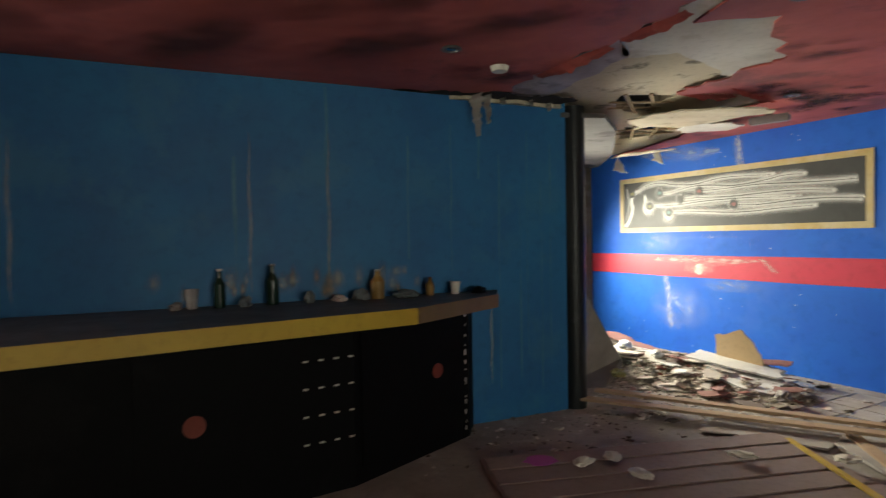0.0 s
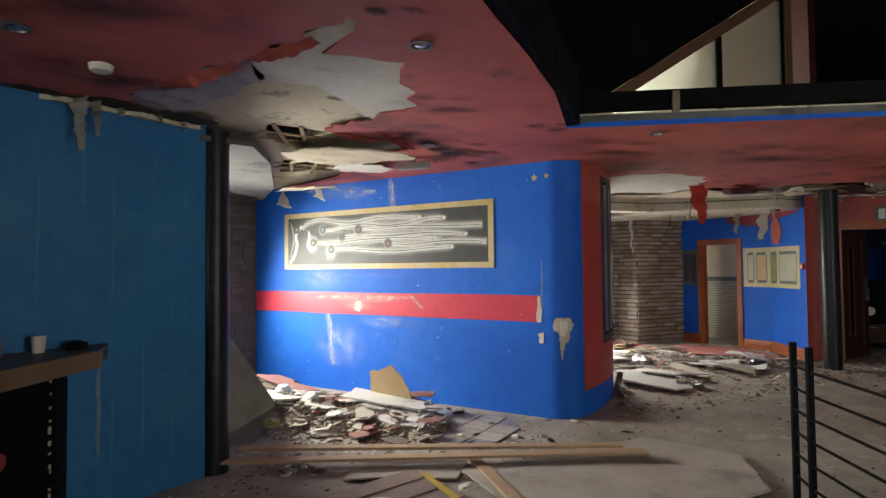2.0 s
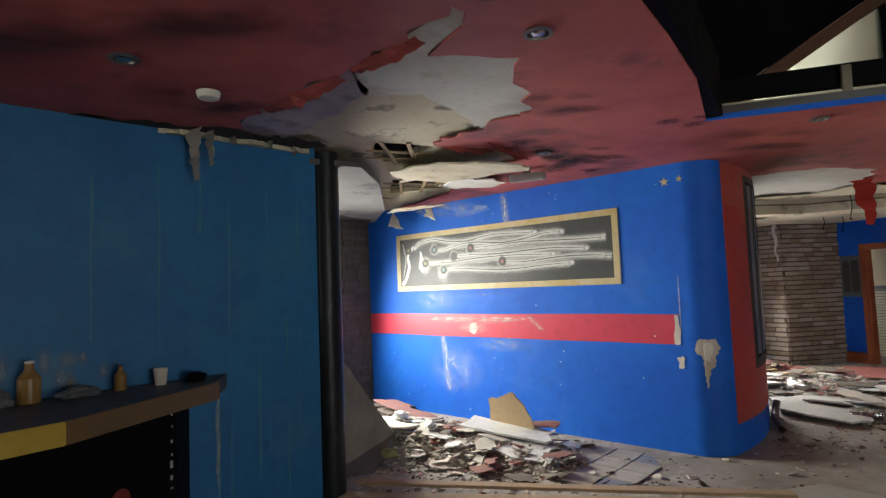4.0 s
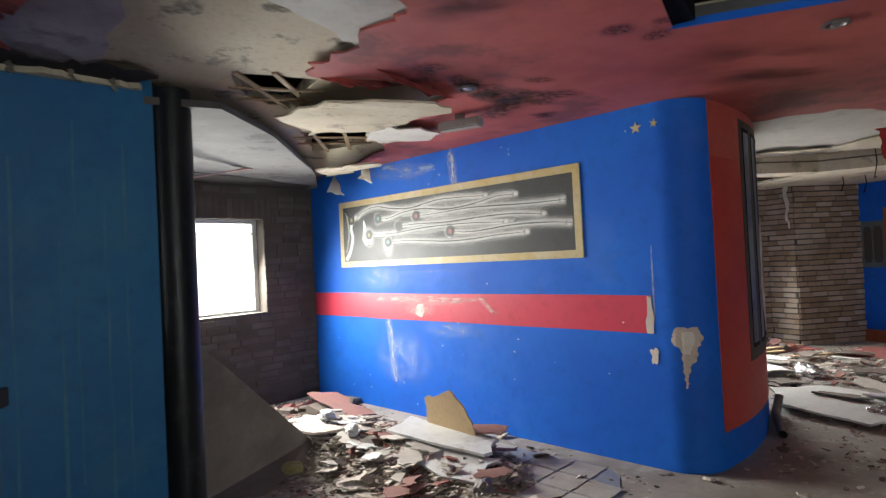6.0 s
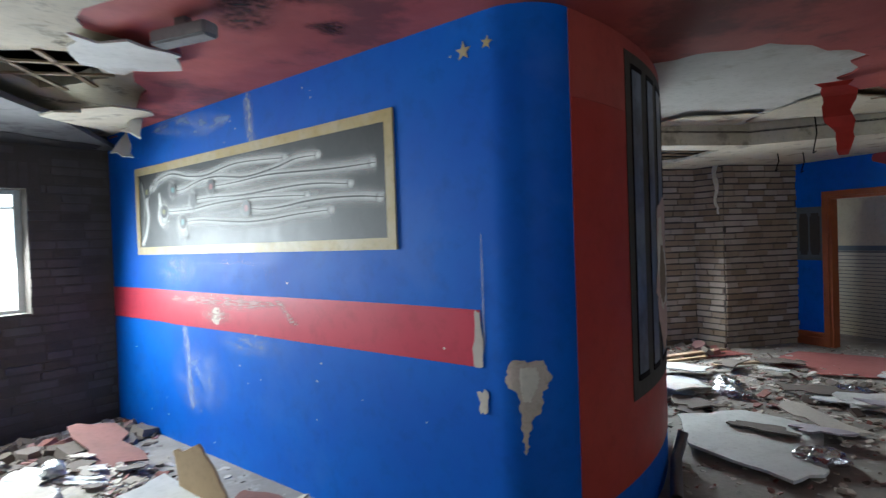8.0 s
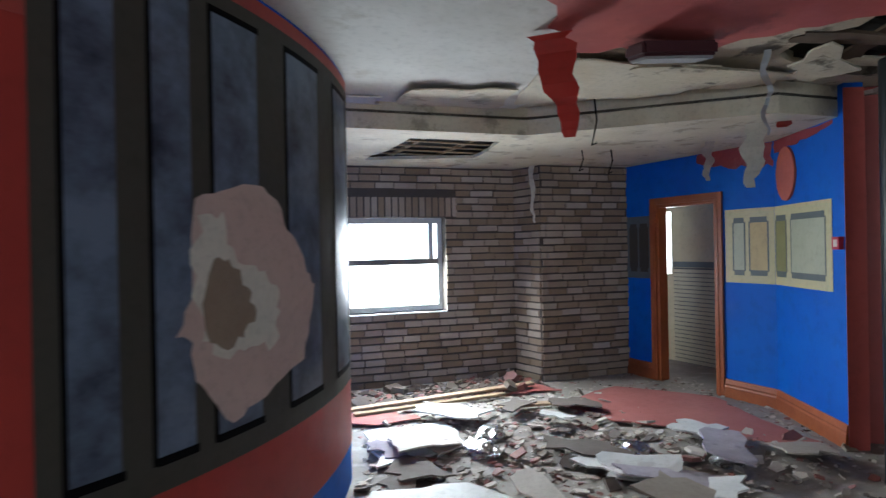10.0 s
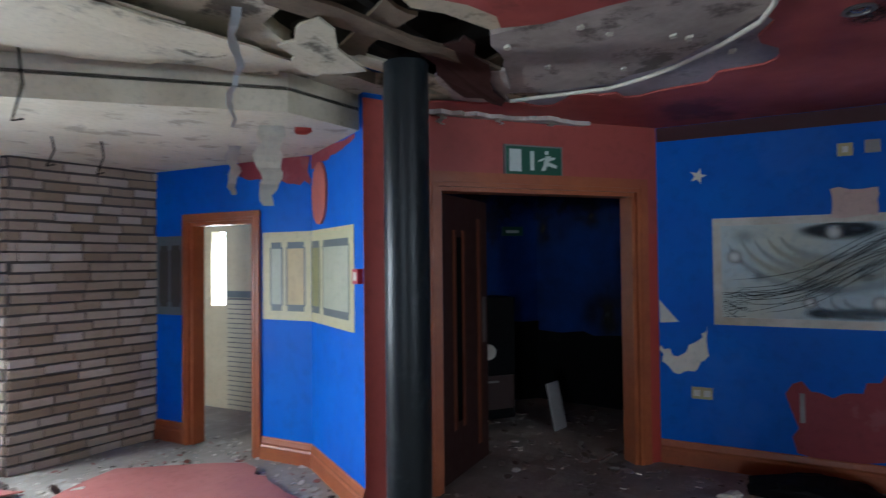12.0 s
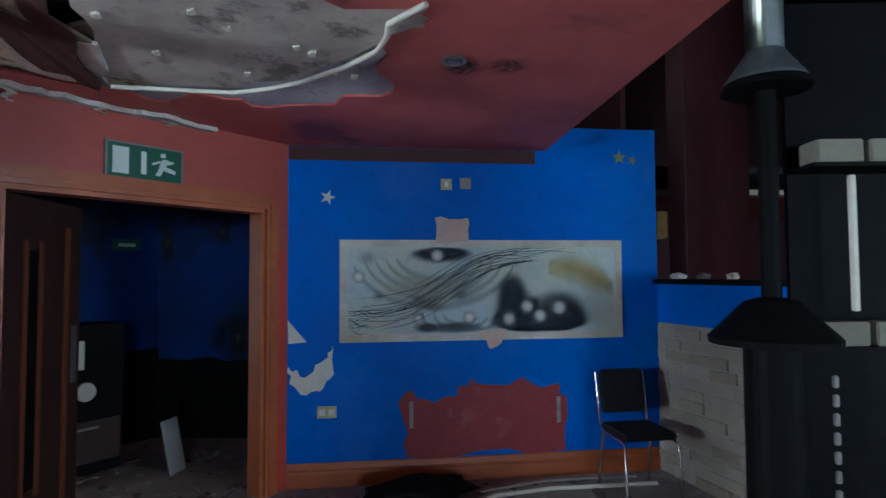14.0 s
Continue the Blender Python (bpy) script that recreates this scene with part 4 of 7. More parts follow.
scar("plaster_scar", 9.5, 20.5, 0.80, 0.955, [(0, 0.1, 0.75), (0.3, 0.05, 0.9), (0.6, 0.1, 0.8), (1.0, 0.2, 0.5)], PALE, 6, "pale filler in the plaster scar", 0.0065)


def star(name, m, x, z, r, mat, turn=0.0):
    ol = [(x + (r if k % 2 == 0 else r * 0.4) * math.sin(turn + k * math.pi / 5), z + (r if k % 2 == 0 else r * 0.4) * math.cos(turn + k * math.pi / 5)) for k in range(10)]
    return structure(patch(name, m, ol, 0.001, 0.004, mat), "small stencilled star on the blue wall", "star")


star("star_1", MW, 4.055, 2.375, 0.045, GOLD)
star("star_2", MW, 4.185, 2.385, 0.032, GOLD, 0.2)
# pale scuffs and the lifted blister on the blue wall
bl = bmesh.new()
bmesh.ops.create_grid(bl, x_segments=24, y_segments=10, size=0.5, matrix=on_face(MW) @ Matrix.Translation((1.95, 1.30, 0.0)) @ Matrix.Diagonal((1.1, 0.24, 1, 1)))
outn = on_face(MW).to_3x3() @ Vector((0, 0, 1))
inv = on_face(MW).inverted()
for v in bl.verts:
    q = inv @ v.co
    u, w = (q.x - 1.95) / 0.55, (q.y - 1.30) / 0.12
    h = max(0.0, 1 - u * u) * max(0.0, 1 - w * w)
    v.co += outn * (0.001 + 0.010 * h * (0.5 + 0.5 * noise.noise(Vector((q.x * 6, q.y * 9, 0)))))
structure(part("paint_blister", bl, BLUE), "lifted blister of blue paint", "blister")


# ---- spray-painted pictures ----
def spray(name, colour, strength=0.9, grain=140.0, least=0.75):
    m = bpy.data.materials.new(name)
    m.use_nodes = True
    nt = m.node_tree
    n, link = nt.nodes, nt.links.new
    b = n["Principled BSDF"]
    b.inputs["Base Color"].default_value = (*colour, 1)
    b.inputs["Roughness"].default_value = 0.6
    uv = n.new("ShaderNodeUVMap")
    sep = n.new("ShaderNodeSeparateXYZ")
    link(uv.outputs[0], sep.inputs[0])
    mr = n.new("ShaderNodeMapRange")
    mr.interpolation_type = "SMOOTHSTEP"
    mr.inputs[4].default_value = strength
    link(sep.outputs[1], mr.inputs[0])
    nz = n.new("ShaderNodeTexNoise")
    nz.inputs["Scale"].default_value = grain
    mr2 = n.new("ShaderNodeMapRange")
    mr2.inputs[1].default_value, mr2.inputs[2].default_value, mr2.inputs[3].default_value, mr2.inputs[4].default_value = 0.35, 0.65, least, 1.1
    link(nz.outputs["Fac"], mr2.inputs[0])
    mu = n.new("ShaderNodeMath")
    mu.operation = "MULTIPLY"
    mu.use_clamp = True
    link(mr.outputs[0], mu.inputs[0])
    link(mr2.outputs[0], mu.inputs[1])
    link(mu.outputs[0], b.inputs["Alpha"])
    return m


SP_WHITE = spray("white_spray", (0.72, 0.72, 0.68))
SP_GREY = spray("grey_spray", (0.5, 0.51, 0.48), 0.6)
SP_BLACK = spray("black_spray", (0.015, 0.018, 0.02), 0.95)
SP_YELLOW = spray("ochre_spray", (0.5, 0.34, 0.06), 0.8)
SP_BLUEGREY = spray("blue_grey_spray", (0.16, 0.22, 0.27), 0.8)
INK = material("black_ink", (0.012, 0.012, 0.014), 0.6, scale=5, bump=0.0)
LAYER = [0]


def stroke(m, pts, w, mat, parent, base=0.006, name="spray_stroke", taper=True):
    """A soft painted line on a wall face through points (x, z); its paint fades to both sides."""
    LAYER[0] += 1
    z = base + 0.00006 * LAYER[0]
    M = on_face(m)
    bm = bmesh.new()
    uv = bm.loops.layers.uv.new("UVMap")
    P = [Vector(p) for p in pts]
    rows = []
    n = len(P)
    for i, p in enumerate(P):
        t = (P[min(i + 1, n - 1)] - P[max(i - 1, 0)]).normalized()
        q = Vector((-t.y, t.x))
        ww = w * (min(1, 0.15 + 3 * min(i, n - 1 - i) / n) if taper else 1)
        rows.append([bm.verts.new(M @ Vector((*(p + q * s * ww), z))) for s in (-1, 0, 1)])
    val = {v: (0, (0, 1, 0)[k]) for r in rows for k, v in enumerate(r)}
    if taper:
        for v in (*rows[0], *rows[-1]):
            val[v] = (0, 0)
    for r, s in zip(rows, rows[1:]):
        for k in (0, 1):
            f = bm.faces.new((r[k], s[k], s[k + 1], r[k + 1]))
            for lp in f.loops:
                lp[uv].uv = val[lp.vert]
    return part(name, bm, mat, parent)


def blob(m, x, z, rx, rz, mat, parent, base=0.006, name="spray_spot"):
    LAYER[0] += 1
    y = base + 0.00006 * LAYER[0]
    M = on_face(m)
    bm = bmesh.new()
    uv = bm.loops.layers.uv.new("UVMap")
    c = bm.verts.new(M @ Vector((x, z, y)))
    ring = [bm.verts.new(M @ Vector((x + rx * math.cos(a), z + rz * math.sin(a), y))) for a in [2 * math.pi * k / 24 for k in range(24)]]
    for k in range(24):
        f = bm.faces.new((c, ring[k], ring[(k + 1) % 24]))
        for lp in f.loops:
            lp[uv].uv = (0, 1 if lp.vert == c else 0)
    return part(name, bm, mat, parent)


def ink(m, pts, w, parent, base=0.0117, mat=None, name="ink_line"):
    M = on_face(m)
    bm = bmesh.new()
    P = [Vector(p) for p in pts]
    rows = []
    n = len(P)
    for i, p in enumerate(P):
        t = (P[min(i + 1, n - 1)] - P[max(i - 1, 0)]).normalized()
        q = Vector((-t.y, t.x)) * w * (0.35 + 0.65 * math.sin(math.pi * (i + 0.5) / n))
        rows.append((bm.verts.new(M @ Vector((*(p - q), base))), bm.verts.new(M @ Vector((*(p + q), base)))))
    for r, s in zip(rows, rows[1:]):
        bm.faces.new((r[0], s[0], s[1], r[1]))
    return part(name, bm, mat or INK, parent)


def disc(m, x, z, r, y0, y1, mat, parent, name="disc"):
    return part(name, prism([(x + r * math.cos(2 * math.pi * k / 20), z + r * math.sin(2 * math.pi * k / 20)) for k in range(20)], y0, y1, m=on_face(m)), mat, parent)


def picture_frame(root, m, x0, x1, z0, z1, w, mat, y=0.012):
    for r in (rect(x0, x1, z1 - w, z1), rect(x0, x1, z0, z0 + w), rect(x0, x0 + w, z0 + w, z1 - w), rect(x1 - w, x1, z0 + w, z1 - w)):
        part("frame", prism(r, 0.001, y, m=on_face(m)), mat, root)


def wave(p, q, amp, n=26, ph=0.0, freq=1.0):
    out = []
    for k in range(n + 1):
        f = k / n
        out.append((p[0] + (q[0] - p[0]) * f, p[1] + (q[1] - p[1]) * (3 * f * f - 2 * f ** 3) + amp * math.sin(ph + f * freq * 2 * math.pi) * math.sin(math.pi * f)))
    return out


# soft scuffs and painted glare on the blue wall, mould on the ceiling
SP_SCUFF = spray("chalky_scuff", (0.45, 0.50, 0.56), 0.75, 9.0, 0.05)
SP_GLARE = spray("pale_painted_glare", (0.30, 0.42, 0.70), 0.55, 5.0, 0.1)
SP_PINK = spray("pink_chalk", (0.66, 0.42, 0.40), 0.7, 11.0, 0.1)
SP_MOULD = spray("black_mould", (0.035, 0.02, 0.018), 1.0, 9.0, 0.15)
SP_GRIME = spray("sooty_grime", (0.06, 0.028, 0.028), 0.8, 3.5, 0.0)
sm = empty("paint_scuffs")
stroke(MW, wave((1.30, 0.93), (1.40, 0.32), 0.02), 0.07, SP_SCUFF, sm, 0.002, "scuff", False)
stroke(MW, wave((2.27, 2.50), (2.33, 2.16), 0.01), 0.07, SP_SCUFF, sm, 0.002, "scuff", False)
# window glare on the gloss, painted as soft pale areas
stroke(MW, wave((0.9, 2.47), (2.1, 2.40), 0.02), 0.13, SP_GLARE, sm, 0.002, "scuff")
for x, z, rx, rz in ((1.95, 1.33, 0.6, 0.13), (1.5, 0.55, 0.5, 0.35), (2.2, 0.86, 0.45, 0.1), (1.2, 1.36, 0.4, 0.16)):
    blob(MW, x, z, rx, rz, SP_GLARE, sm, 0.002, "scuff")
stroke(MW, wave((1.1, 1.13), (2.6, 1.15), 0.01), 0.07, SP_PINK, sm, 0.0075, "scuff")
stroke(MW, wave((2.5, 1.17), (2.75, 1.04), 0.01), 0.04, SP_PINK, sm, 0.0075, "scuff")
blob(MW, 1.78, 1.04, 0.3, 0.09, SP_PINK, sm, 0.0075, "scuff")
stroke(MW, wave((4.12, 1.0), (4.12, 1.55), 0.003), 0.012, SP_SCUFF, sm, 0.003, "scuff")
rnd = random.Random(19)
for k in range(34):
    x, z, r = rnd.uniform(0.3, 4.1), rnd.uniform(0.1, 1.45) if k % 3 else rnd.uniform(2.22, 2.5), rnd.uniform(0.003, 0.008)
    n = rnd.randint(4, 6)
    part("paint_speck", prism([(x + r * rnd.uniform(0.5, 1.3) * math.cos(6.283 * j / n), z + r * rnd.uniform(0.5, 1.3) * math.sin(6.283 * j / n)) for j in range(n)], 0.0051, 0.0062, m=on_face(MW)), PALE if k % 3 else PLASTER, sm)
structure(sm, "chalky scuffs and painted glare on the blue wall", "scuff")
CEILM = pose(0, 0, H, 180) @ pose(0, 0, 0, 90).inverted()
ms = empty("ceiling_mould")
rnd = random.Random(61)
for cx, cy, r, n in ((3.05, 4.35, 0.30, 9), (2.75, 4.25, 0.22, 5), (2.5, 4.12, 0.18, 4), (3.35, 4.75, 0.16, 3), (1.36, 1.94, 0.12, 3), (3.2, 3.2, 0.16, 3), (9.5, 2.62, 0.2, 3), (2.35, 3.9, 0.18, 3)):
    for k in range(n):
        blob(CEILM, cx + rnd.gauss(0, r * 0.45), -(cy + rnd.gauss(0, r * 0.45)), r * rnd.uniform(0.4, 0.9), r * rnd.uniform(0.3, 0.7), SP_MOULD, ms, 0.0005, "mould_spot")
for cx, cy, rx, ry in ((-0.6, 2.4, 1.3, 0.7), (0.2, 2.2, 0.9, 0.5), (-1.6, 2.2, 1.2, 0.8), (0.3, 3.2, 0.5, 0.35), (0.0, 1.4, 1.0, 0.5), (2.2, 3.0, 0.5, 0.3), (4.2, 3.6, 0.9, 0.5), (5.8, 3.2, 1.0, 0.6), (7.6, 3.0, 1.2, 0.5)):
    blob(CEILM, cx, -cy, rx, ry, SP_GRIME, ms, 0.0005, "grime")
structure(ms, "black mould and grime over the red ceiling", "mould")

LAYER[0] = 0
CHAR = material("charcoal_paint", (0.03, 0.032, 0.031), 0.5, second=(0.055, 0.055, 0.053), scale=2.5, amount=0.8, grain=30, bump=0.06)
pic = empty("mural")
patch("board", MW, rect(0.62, 3.54, 1.54, 2.14), 0.001, 0.006, CHAR, pic, "charcoal ground")
picture_frame(pic, MW, 0.56, 3.60, 1.48, 2.20, 0.062, GOLD)
DOTS = [(0.78, 1.994), (1.23, 1.974), (1.54, 1.874), (1.80, 1.952), (1.07, 1.815), (1.37, 1.721), (2.24, 1.773)]
LINES = [
    [(0.87, 2.005), (0.99, 2.072), (1.21, 2.10), (1.48, 2.055), (1.73, 2.04), (2.04, 2.075), (2.26, 2.078), (2.66, 2.055)],
    [(1.23, 1.97), (1.39, 1.966), (1.65, 2.01), (1.89, 2.015), (2.25, 1.98), (2.59, 2.006), (2.79, 2.035), (2.98, 2.032)],
    [(1.80, 1.952), (2.11, 1.955), (2.46, 1.968), (2.72, 1.96), (3.02, 1.945), (3.25, 1.938), (3.47, 1.937)],
    [(1.54, 1.874), (1.80, 1.876), (2.17, 1.864), (2.45, 1.869), (2.78, 1.876), (3.02, 1.868), (3.25, 1.845)],
    [(1.07, 1.815), (1.47, 1.808), (1.80, 1.828), (2.10, 1.836), (2.45, 1.832), (2.87, 1.81)],
    [(2.24, 1.773), (2.45, 1.754), (2.65, 1.759), (2.89, 1.776), (3.13, 1.779), (3.35, 1.77), (3.52, 1.753)],
    [(1.37, 1.721), (1.63, 1.725), (1.94, 1.703), (2.24, 1.684), (2.51, 1.688), (2.77, 1.704), (3.08, 1.712)]]


def flowing(pts, n=6):
    """A smooth line through the points."""
    out = []
    for i in range(len(pts) - 1):
        p0, p1, p2, p3 = (Vector(pts[max(0, min(len(pts) - 1, j))]) for j in (i - 1, i, i + 1, i + 2))
        for k in range(n):
            f = k / n
            out.append(tuple(0.5 * (2 * p1 + (p2 - p0) * f + (2 * p0 - 5 * p1 + 4 * p2 - p3) * f * f + (3 * p1 - p0 - 3 * p2 + p3) * f ** 3)))
    return out + [pts[-1]]


LINES = [flowing(ln) for ln in LINES]
INKGREY = material("worn_black_line", (0.07, 0.068, 0.062), 0.6, scale=5, bump=0.0)
SP_HALO = spray("white_haze", (0.60, 0.60, 0.57), 0.5)
SP_GLOW = spray("white_glow", (0.72, 0.72, 0.69), 0.92)
for ln in LINES:
    stroke(MW, ln, 0.075, SP_HALO, pic, taper=False)
for p, q, w in (((1.55, 1.97), (2.75, 1.98), 0.11), ((1.75, 1.88), (3.0, 1.89), 0.11), ((2.1, 1.79), (3.0, 1.82), 0.10), ((1.45, 1.79), (2.2, 1.80), 0.06), ((2.2, 1.73), (2.9, 1.74), 0.06)):
    stroke(MW, wave(p, q, 0.01), w, SP_HALO, pic)
for ln in LINES:
    stroke(MW, ln, 0.042, SP_GLOW, pic, taper=False)
    blob(MW, ln[-1][0] + (0.015 if ln[-1][0] < 3.4 else -0.03), ln[-1][1], 0.055, 0.042, SP_GLOW, pic)
stroke(MW, flowing([(0.65, 1.56), (0.73, 1.65), (0.78, 1.79), (0.76, 1.90), (0.79, 1.97), (0.87, 2.03)]), 0.045, SP_GLOW, pic, taper=False)
stroke(MW, flowing([(0.66, 2.12), (0.70, 2.0), (0.72, 1.84), (0.66, 1.62)]), 0.035, SP_GREY, pic)
stroke(MW, flowing([(0.98, 1.98), (1.0, 1.88), (0.98, 1.78), (1.03, 1.70)]), 0.05, SP_WHITE, pic)
for k, (x, z) in enumerate(DOTS[1:]):
    big = 0.15 if k in (3, 4) else 0.10
    blob(MW, x - 0.01, z - (0.02 if k in (3, 4) else 0), big * 0.85, big, SP_WHITE, pic)
    blob(MW, x - 0.01, z - (0.02 if k in (3, 4) else 0), big * 0.8, big * 0.9, SP_WHITE, pic)
for ln in LINES:
    ink(MW, ln, 0.006, pic, mat=INKGREY)
ink(MW, flowing([(0.625, 2.135), (0.68, 2.095), (0.75, 2.015)]), 0.008, pic)
ROSE = material("rose_paint", (0.3, 0.1, 0.1), 0.5, scale=8)
OLIVE = material("olive_paint", (0.25, 0.24, 0.1), 0.5, scale=8)
SEA = material("sea_green_paint", (0.12, 0.25, 0.24), 0.5, scale=8)
DOTGREY = material("dark_dot_paint", (0.05, 0.05, 0.048), 0.5, scale=8)
for k, (x, z) in enumerate(DOTS):
    dot = disc(MW, x, z, 0.052, 0.0118, 0.0125, DOTGREY, pic, "dot")
    disc(MW, x, z, 0.022, 0.0126, 0.0132, (OLIVE, SEA, DOTGREY, ROSE, OLIVE, SEA, ROSE)[k], dot, "dot_centre")
tagged(pic, label="gold-framed spray painting of white lines on black", category="mural")

# dark striped panel on the block's red end
pan = empty("striped_panel")
OLIVEBLACK = material("olive_black_paint", (0.06, 0.055, 0.042), 0.62, second=(0.06, 0.055, 0.04), scale=3, grain=20, bump=0.08)
# dark blue bars; the pale blotches paint smoky reflections into the colour
SHEENBLUE = material("blue_paint_with_sheen", (0.16, 0.20, 0.27), 0.4, second=(0.025, 0.03, 0.05), scale=4, amount=1.0, grain=12, bump=0.05)
end_patch("ground", rect(0.54, 2.66, 0.655, 2.46), 0.005, 0.009, OLIVEBLACK, pan)
for x0, x1 in ((0.62, 0.78), (0.90, 1.06), (1.16, 1.42), (1.64, 1.98), (2.24, 2.56)):
    bar_ = end_patch("bar", rect(x0, x1, 0.765, 2.385), 0.0095, 0.011, SHEENBLUE, pan, "glossy blue bar with pale reflections in its colour")
    end_patch("bar_edge", rect(x0 - 0.012, x0 + 0.004, 0.75, 2.40), 0.011, 0.0135, BLACK, bar_, "black edge line")
    end_patch("bar_edge", rect(x0 + 0.005, x1 + 0.012, 0.745, 0.775), 0.011, 0.0135, BLACK, bar_, "black edge line")
    end_patch("bar_edge", rect(x0 + 0.005, x1 + 0.012, 2.375, 2.40), 0.011, 0.0135, BLACK, bar_, "black edge line")
PINKPL = material("pink_plaster", (0.60, 0.45, 0.39), 0.85, second=(0.48, 0.35, 0.30), scale=3, grain=25, bump=0.2)
end_patch("plaster_hole", ragged([(1.07, 1.66), (1.20, 1.70), (1.40, 1.74), (1.54, 1.69), (1.62, 1.56), (1.74, 1.47), (1.80, 1.36), (1.89, 1.30), (1.82, 1.12), (1.76, 0.95), (1.55, 0.90), (1.36, 0.84), (1.24, 0.80), (1.12, 0.93), (1.06, 1.0), (1.05, 1.14), (0.98, 1.17), (1.05, 1.3)], 0.014, 3, 301), 0.0136, 0.0165, PINKPL, pan, "pink bare plaster patch")
end_patch("white_filler", ragged([(1.08, 1.60), (1.20, 1.62), (1.25, 1.48), (1.40, 1.38), (1.52, 1.32), (1.55, 1.2), (1.50, 1.06), (1.34, 1.08), (1.22, 1.05), (1.09, 1.14), (1.07, 1.38)], 0.035, 4, 302), 0.0166, 0.0185, PALE, pan, "white filler")
end_patch("brick_core", ragged([(1.14, 1.42), (1.22, 1.44), (1.33, 1.32), (1.38, 1.22), (1.30, 1.12), (1.18, 1.10), (1.10, 1.2)], 0.03, 4, 303), 0.0186, 0.0205, BRICK, pan, "crumbling brown core")
tagged(pan, label="dark striped wall panel with a broken plaster patch", category="panel")

# ---- star mural wall ----
LIGHTGREY = material("grey_green_canvas", (0.42, 0.50, 0.53), 0.5, second=(0.50, 0.50, 0.37), scale=2.2, amount=0.9, grain=25, bump=0.05, spots=(0.30, 0.36, 0.40), spot_amount=0.4, spot_scale=3)
SILVER = material("silver_grey_frame", (0.58, 0.55, 0.48), 0.4, second=(0.33, 0.25, 0.14), scale=2.5, amount=0.8, grain=25, bump=0.1)
UNDERRED = material("stripped_red_undercoat", (0.27, 0.035, 0.045), 0.6, second=(0.2, 0.025, 0.03), scale=3, grain=20, bump=0.15, spots=(0.35, 0.15, 0.14), spot_amount=0.3, spot_scale=5)
LAYER[0] = 0
pic = empty("mural")
X0, X1, Z0, Z1 = 0.38, 2.60, 1.05, 1.82
patch("board", SW, rect(X0 + 0.05, X1 - 0.05, Z0 + 0.05, Z1 - 0.05), 0.001, 0.006, LIGHTGREY, pic, "grey-green ground")
picture_frame(pic, SW, X0, X1, Z0, Z1, 0.055, SILVER)
SP_NIGHT = spray("night_blue_spray", (0.012, 0.022, 0.04), 1.0)
for x, z, rx, rz in ((1.15, 1.70, 0.26, 0.10), (1.10, 1.72, 0.20, 0.08), (1.24, 1.72, 0.16, 0.07), (1.70, 1.43, 0.13, 0.17), (1.72, 1.32, 0.17, 0.2), (1.80, 1.24, 0.26, 0.17), (2.08, 1.28, 0.25, 0.19), (2.14, 1.23, 0.18, 0.14), (1.95, 1.18, 0.36, 0.09), (1.66, 1.19, 0.16, 0.12), (1.90, 1.20, 0.24, 0.12), (1.04, 1.15, 0.12, 0.07), (1.27, 1.15, 0.22, 0.06)):
    rz = min(rz, Z1 - 0.052 - z, z - Z0 - 0.052)
    for f in (1.15, 0.95):
        blob(SW, x, z, rx * f, rz, SP_NIGHT, pic)
SP_FAINT = spray("faint_blue_grey_spray", (0.20, 0.27, 0.33), 0.4)
SP_OCHRE = spray("faint_ochre_spray", (0.50, 0.40, 0.14), 0.4)
for r in (0.26, 0.33, 0.40, 0.47, 0.55):
    stroke(SW, [(1.1 + r * 1.15 * math.cos(a), 1.72 + r * 0.75 * math.sin(a)) for a in [math.pi * (1.05 + 0.9 * k / 20) for k in range(21)] if 1.72 + r * 0.75 * math.sin(a) < Z1 - 0.08], 0.05, SP_OCHRE if r in (0.33, 0.47) else SP_FAINT, pic)
for r in (0.10, 0.16, 0.23):
    stroke(SW, [(1.30 + r * 1.3 * math.cos(a), 1.24 + r * 0.6 * math.sin(a)) for a in [math.pi * (0.9 + 1.1 * k / 16) for k in range(17)] if Z0 + 0.07 < 1.24 + r * 0.6 * math.sin(a)], 0.03, SP_FAINT, pic)
for x, z, r in ((1.117, 1.697, 0.06), (0.52, 1.54, 0.06), (1.82, 1.305, 0.06), (1.675, 1.21, 0.06), (1.925, 1.23, 0.06), (2.08, 1.29, 0.065), (1.363, 1.226, 0.06), (0.97, 1.22, 0.05)):
    blob(SW, x, z, r * 1.25, r * 1.25, SP_WHITE, pic)
for k in range(8):
    rnd = random.Random(400 + k)
    x, z = rnd.uniform(0.5, 2.4), rnd.uniform(1.18, 1.7)
    if not (1.4 < x < 2.15 and z < 1.45):
        blob(SW, x, z, rnd.uniform(0.06, 0.12), rnd.uniform(0.05, 0.08), SP_FAINT, pic)
for off, w in ((0.0, 0.13), (-0.03, 0.12), (-0.07, 0.12)):
    stroke(SW, flowing([(1.98, 1.64 + off), (2.2, 1.63 + off), (2.38, 1.55 + off), (2.535, 1.46 + off)]), w, SP_OCHRE, pic)
rnd = random.Random(9)
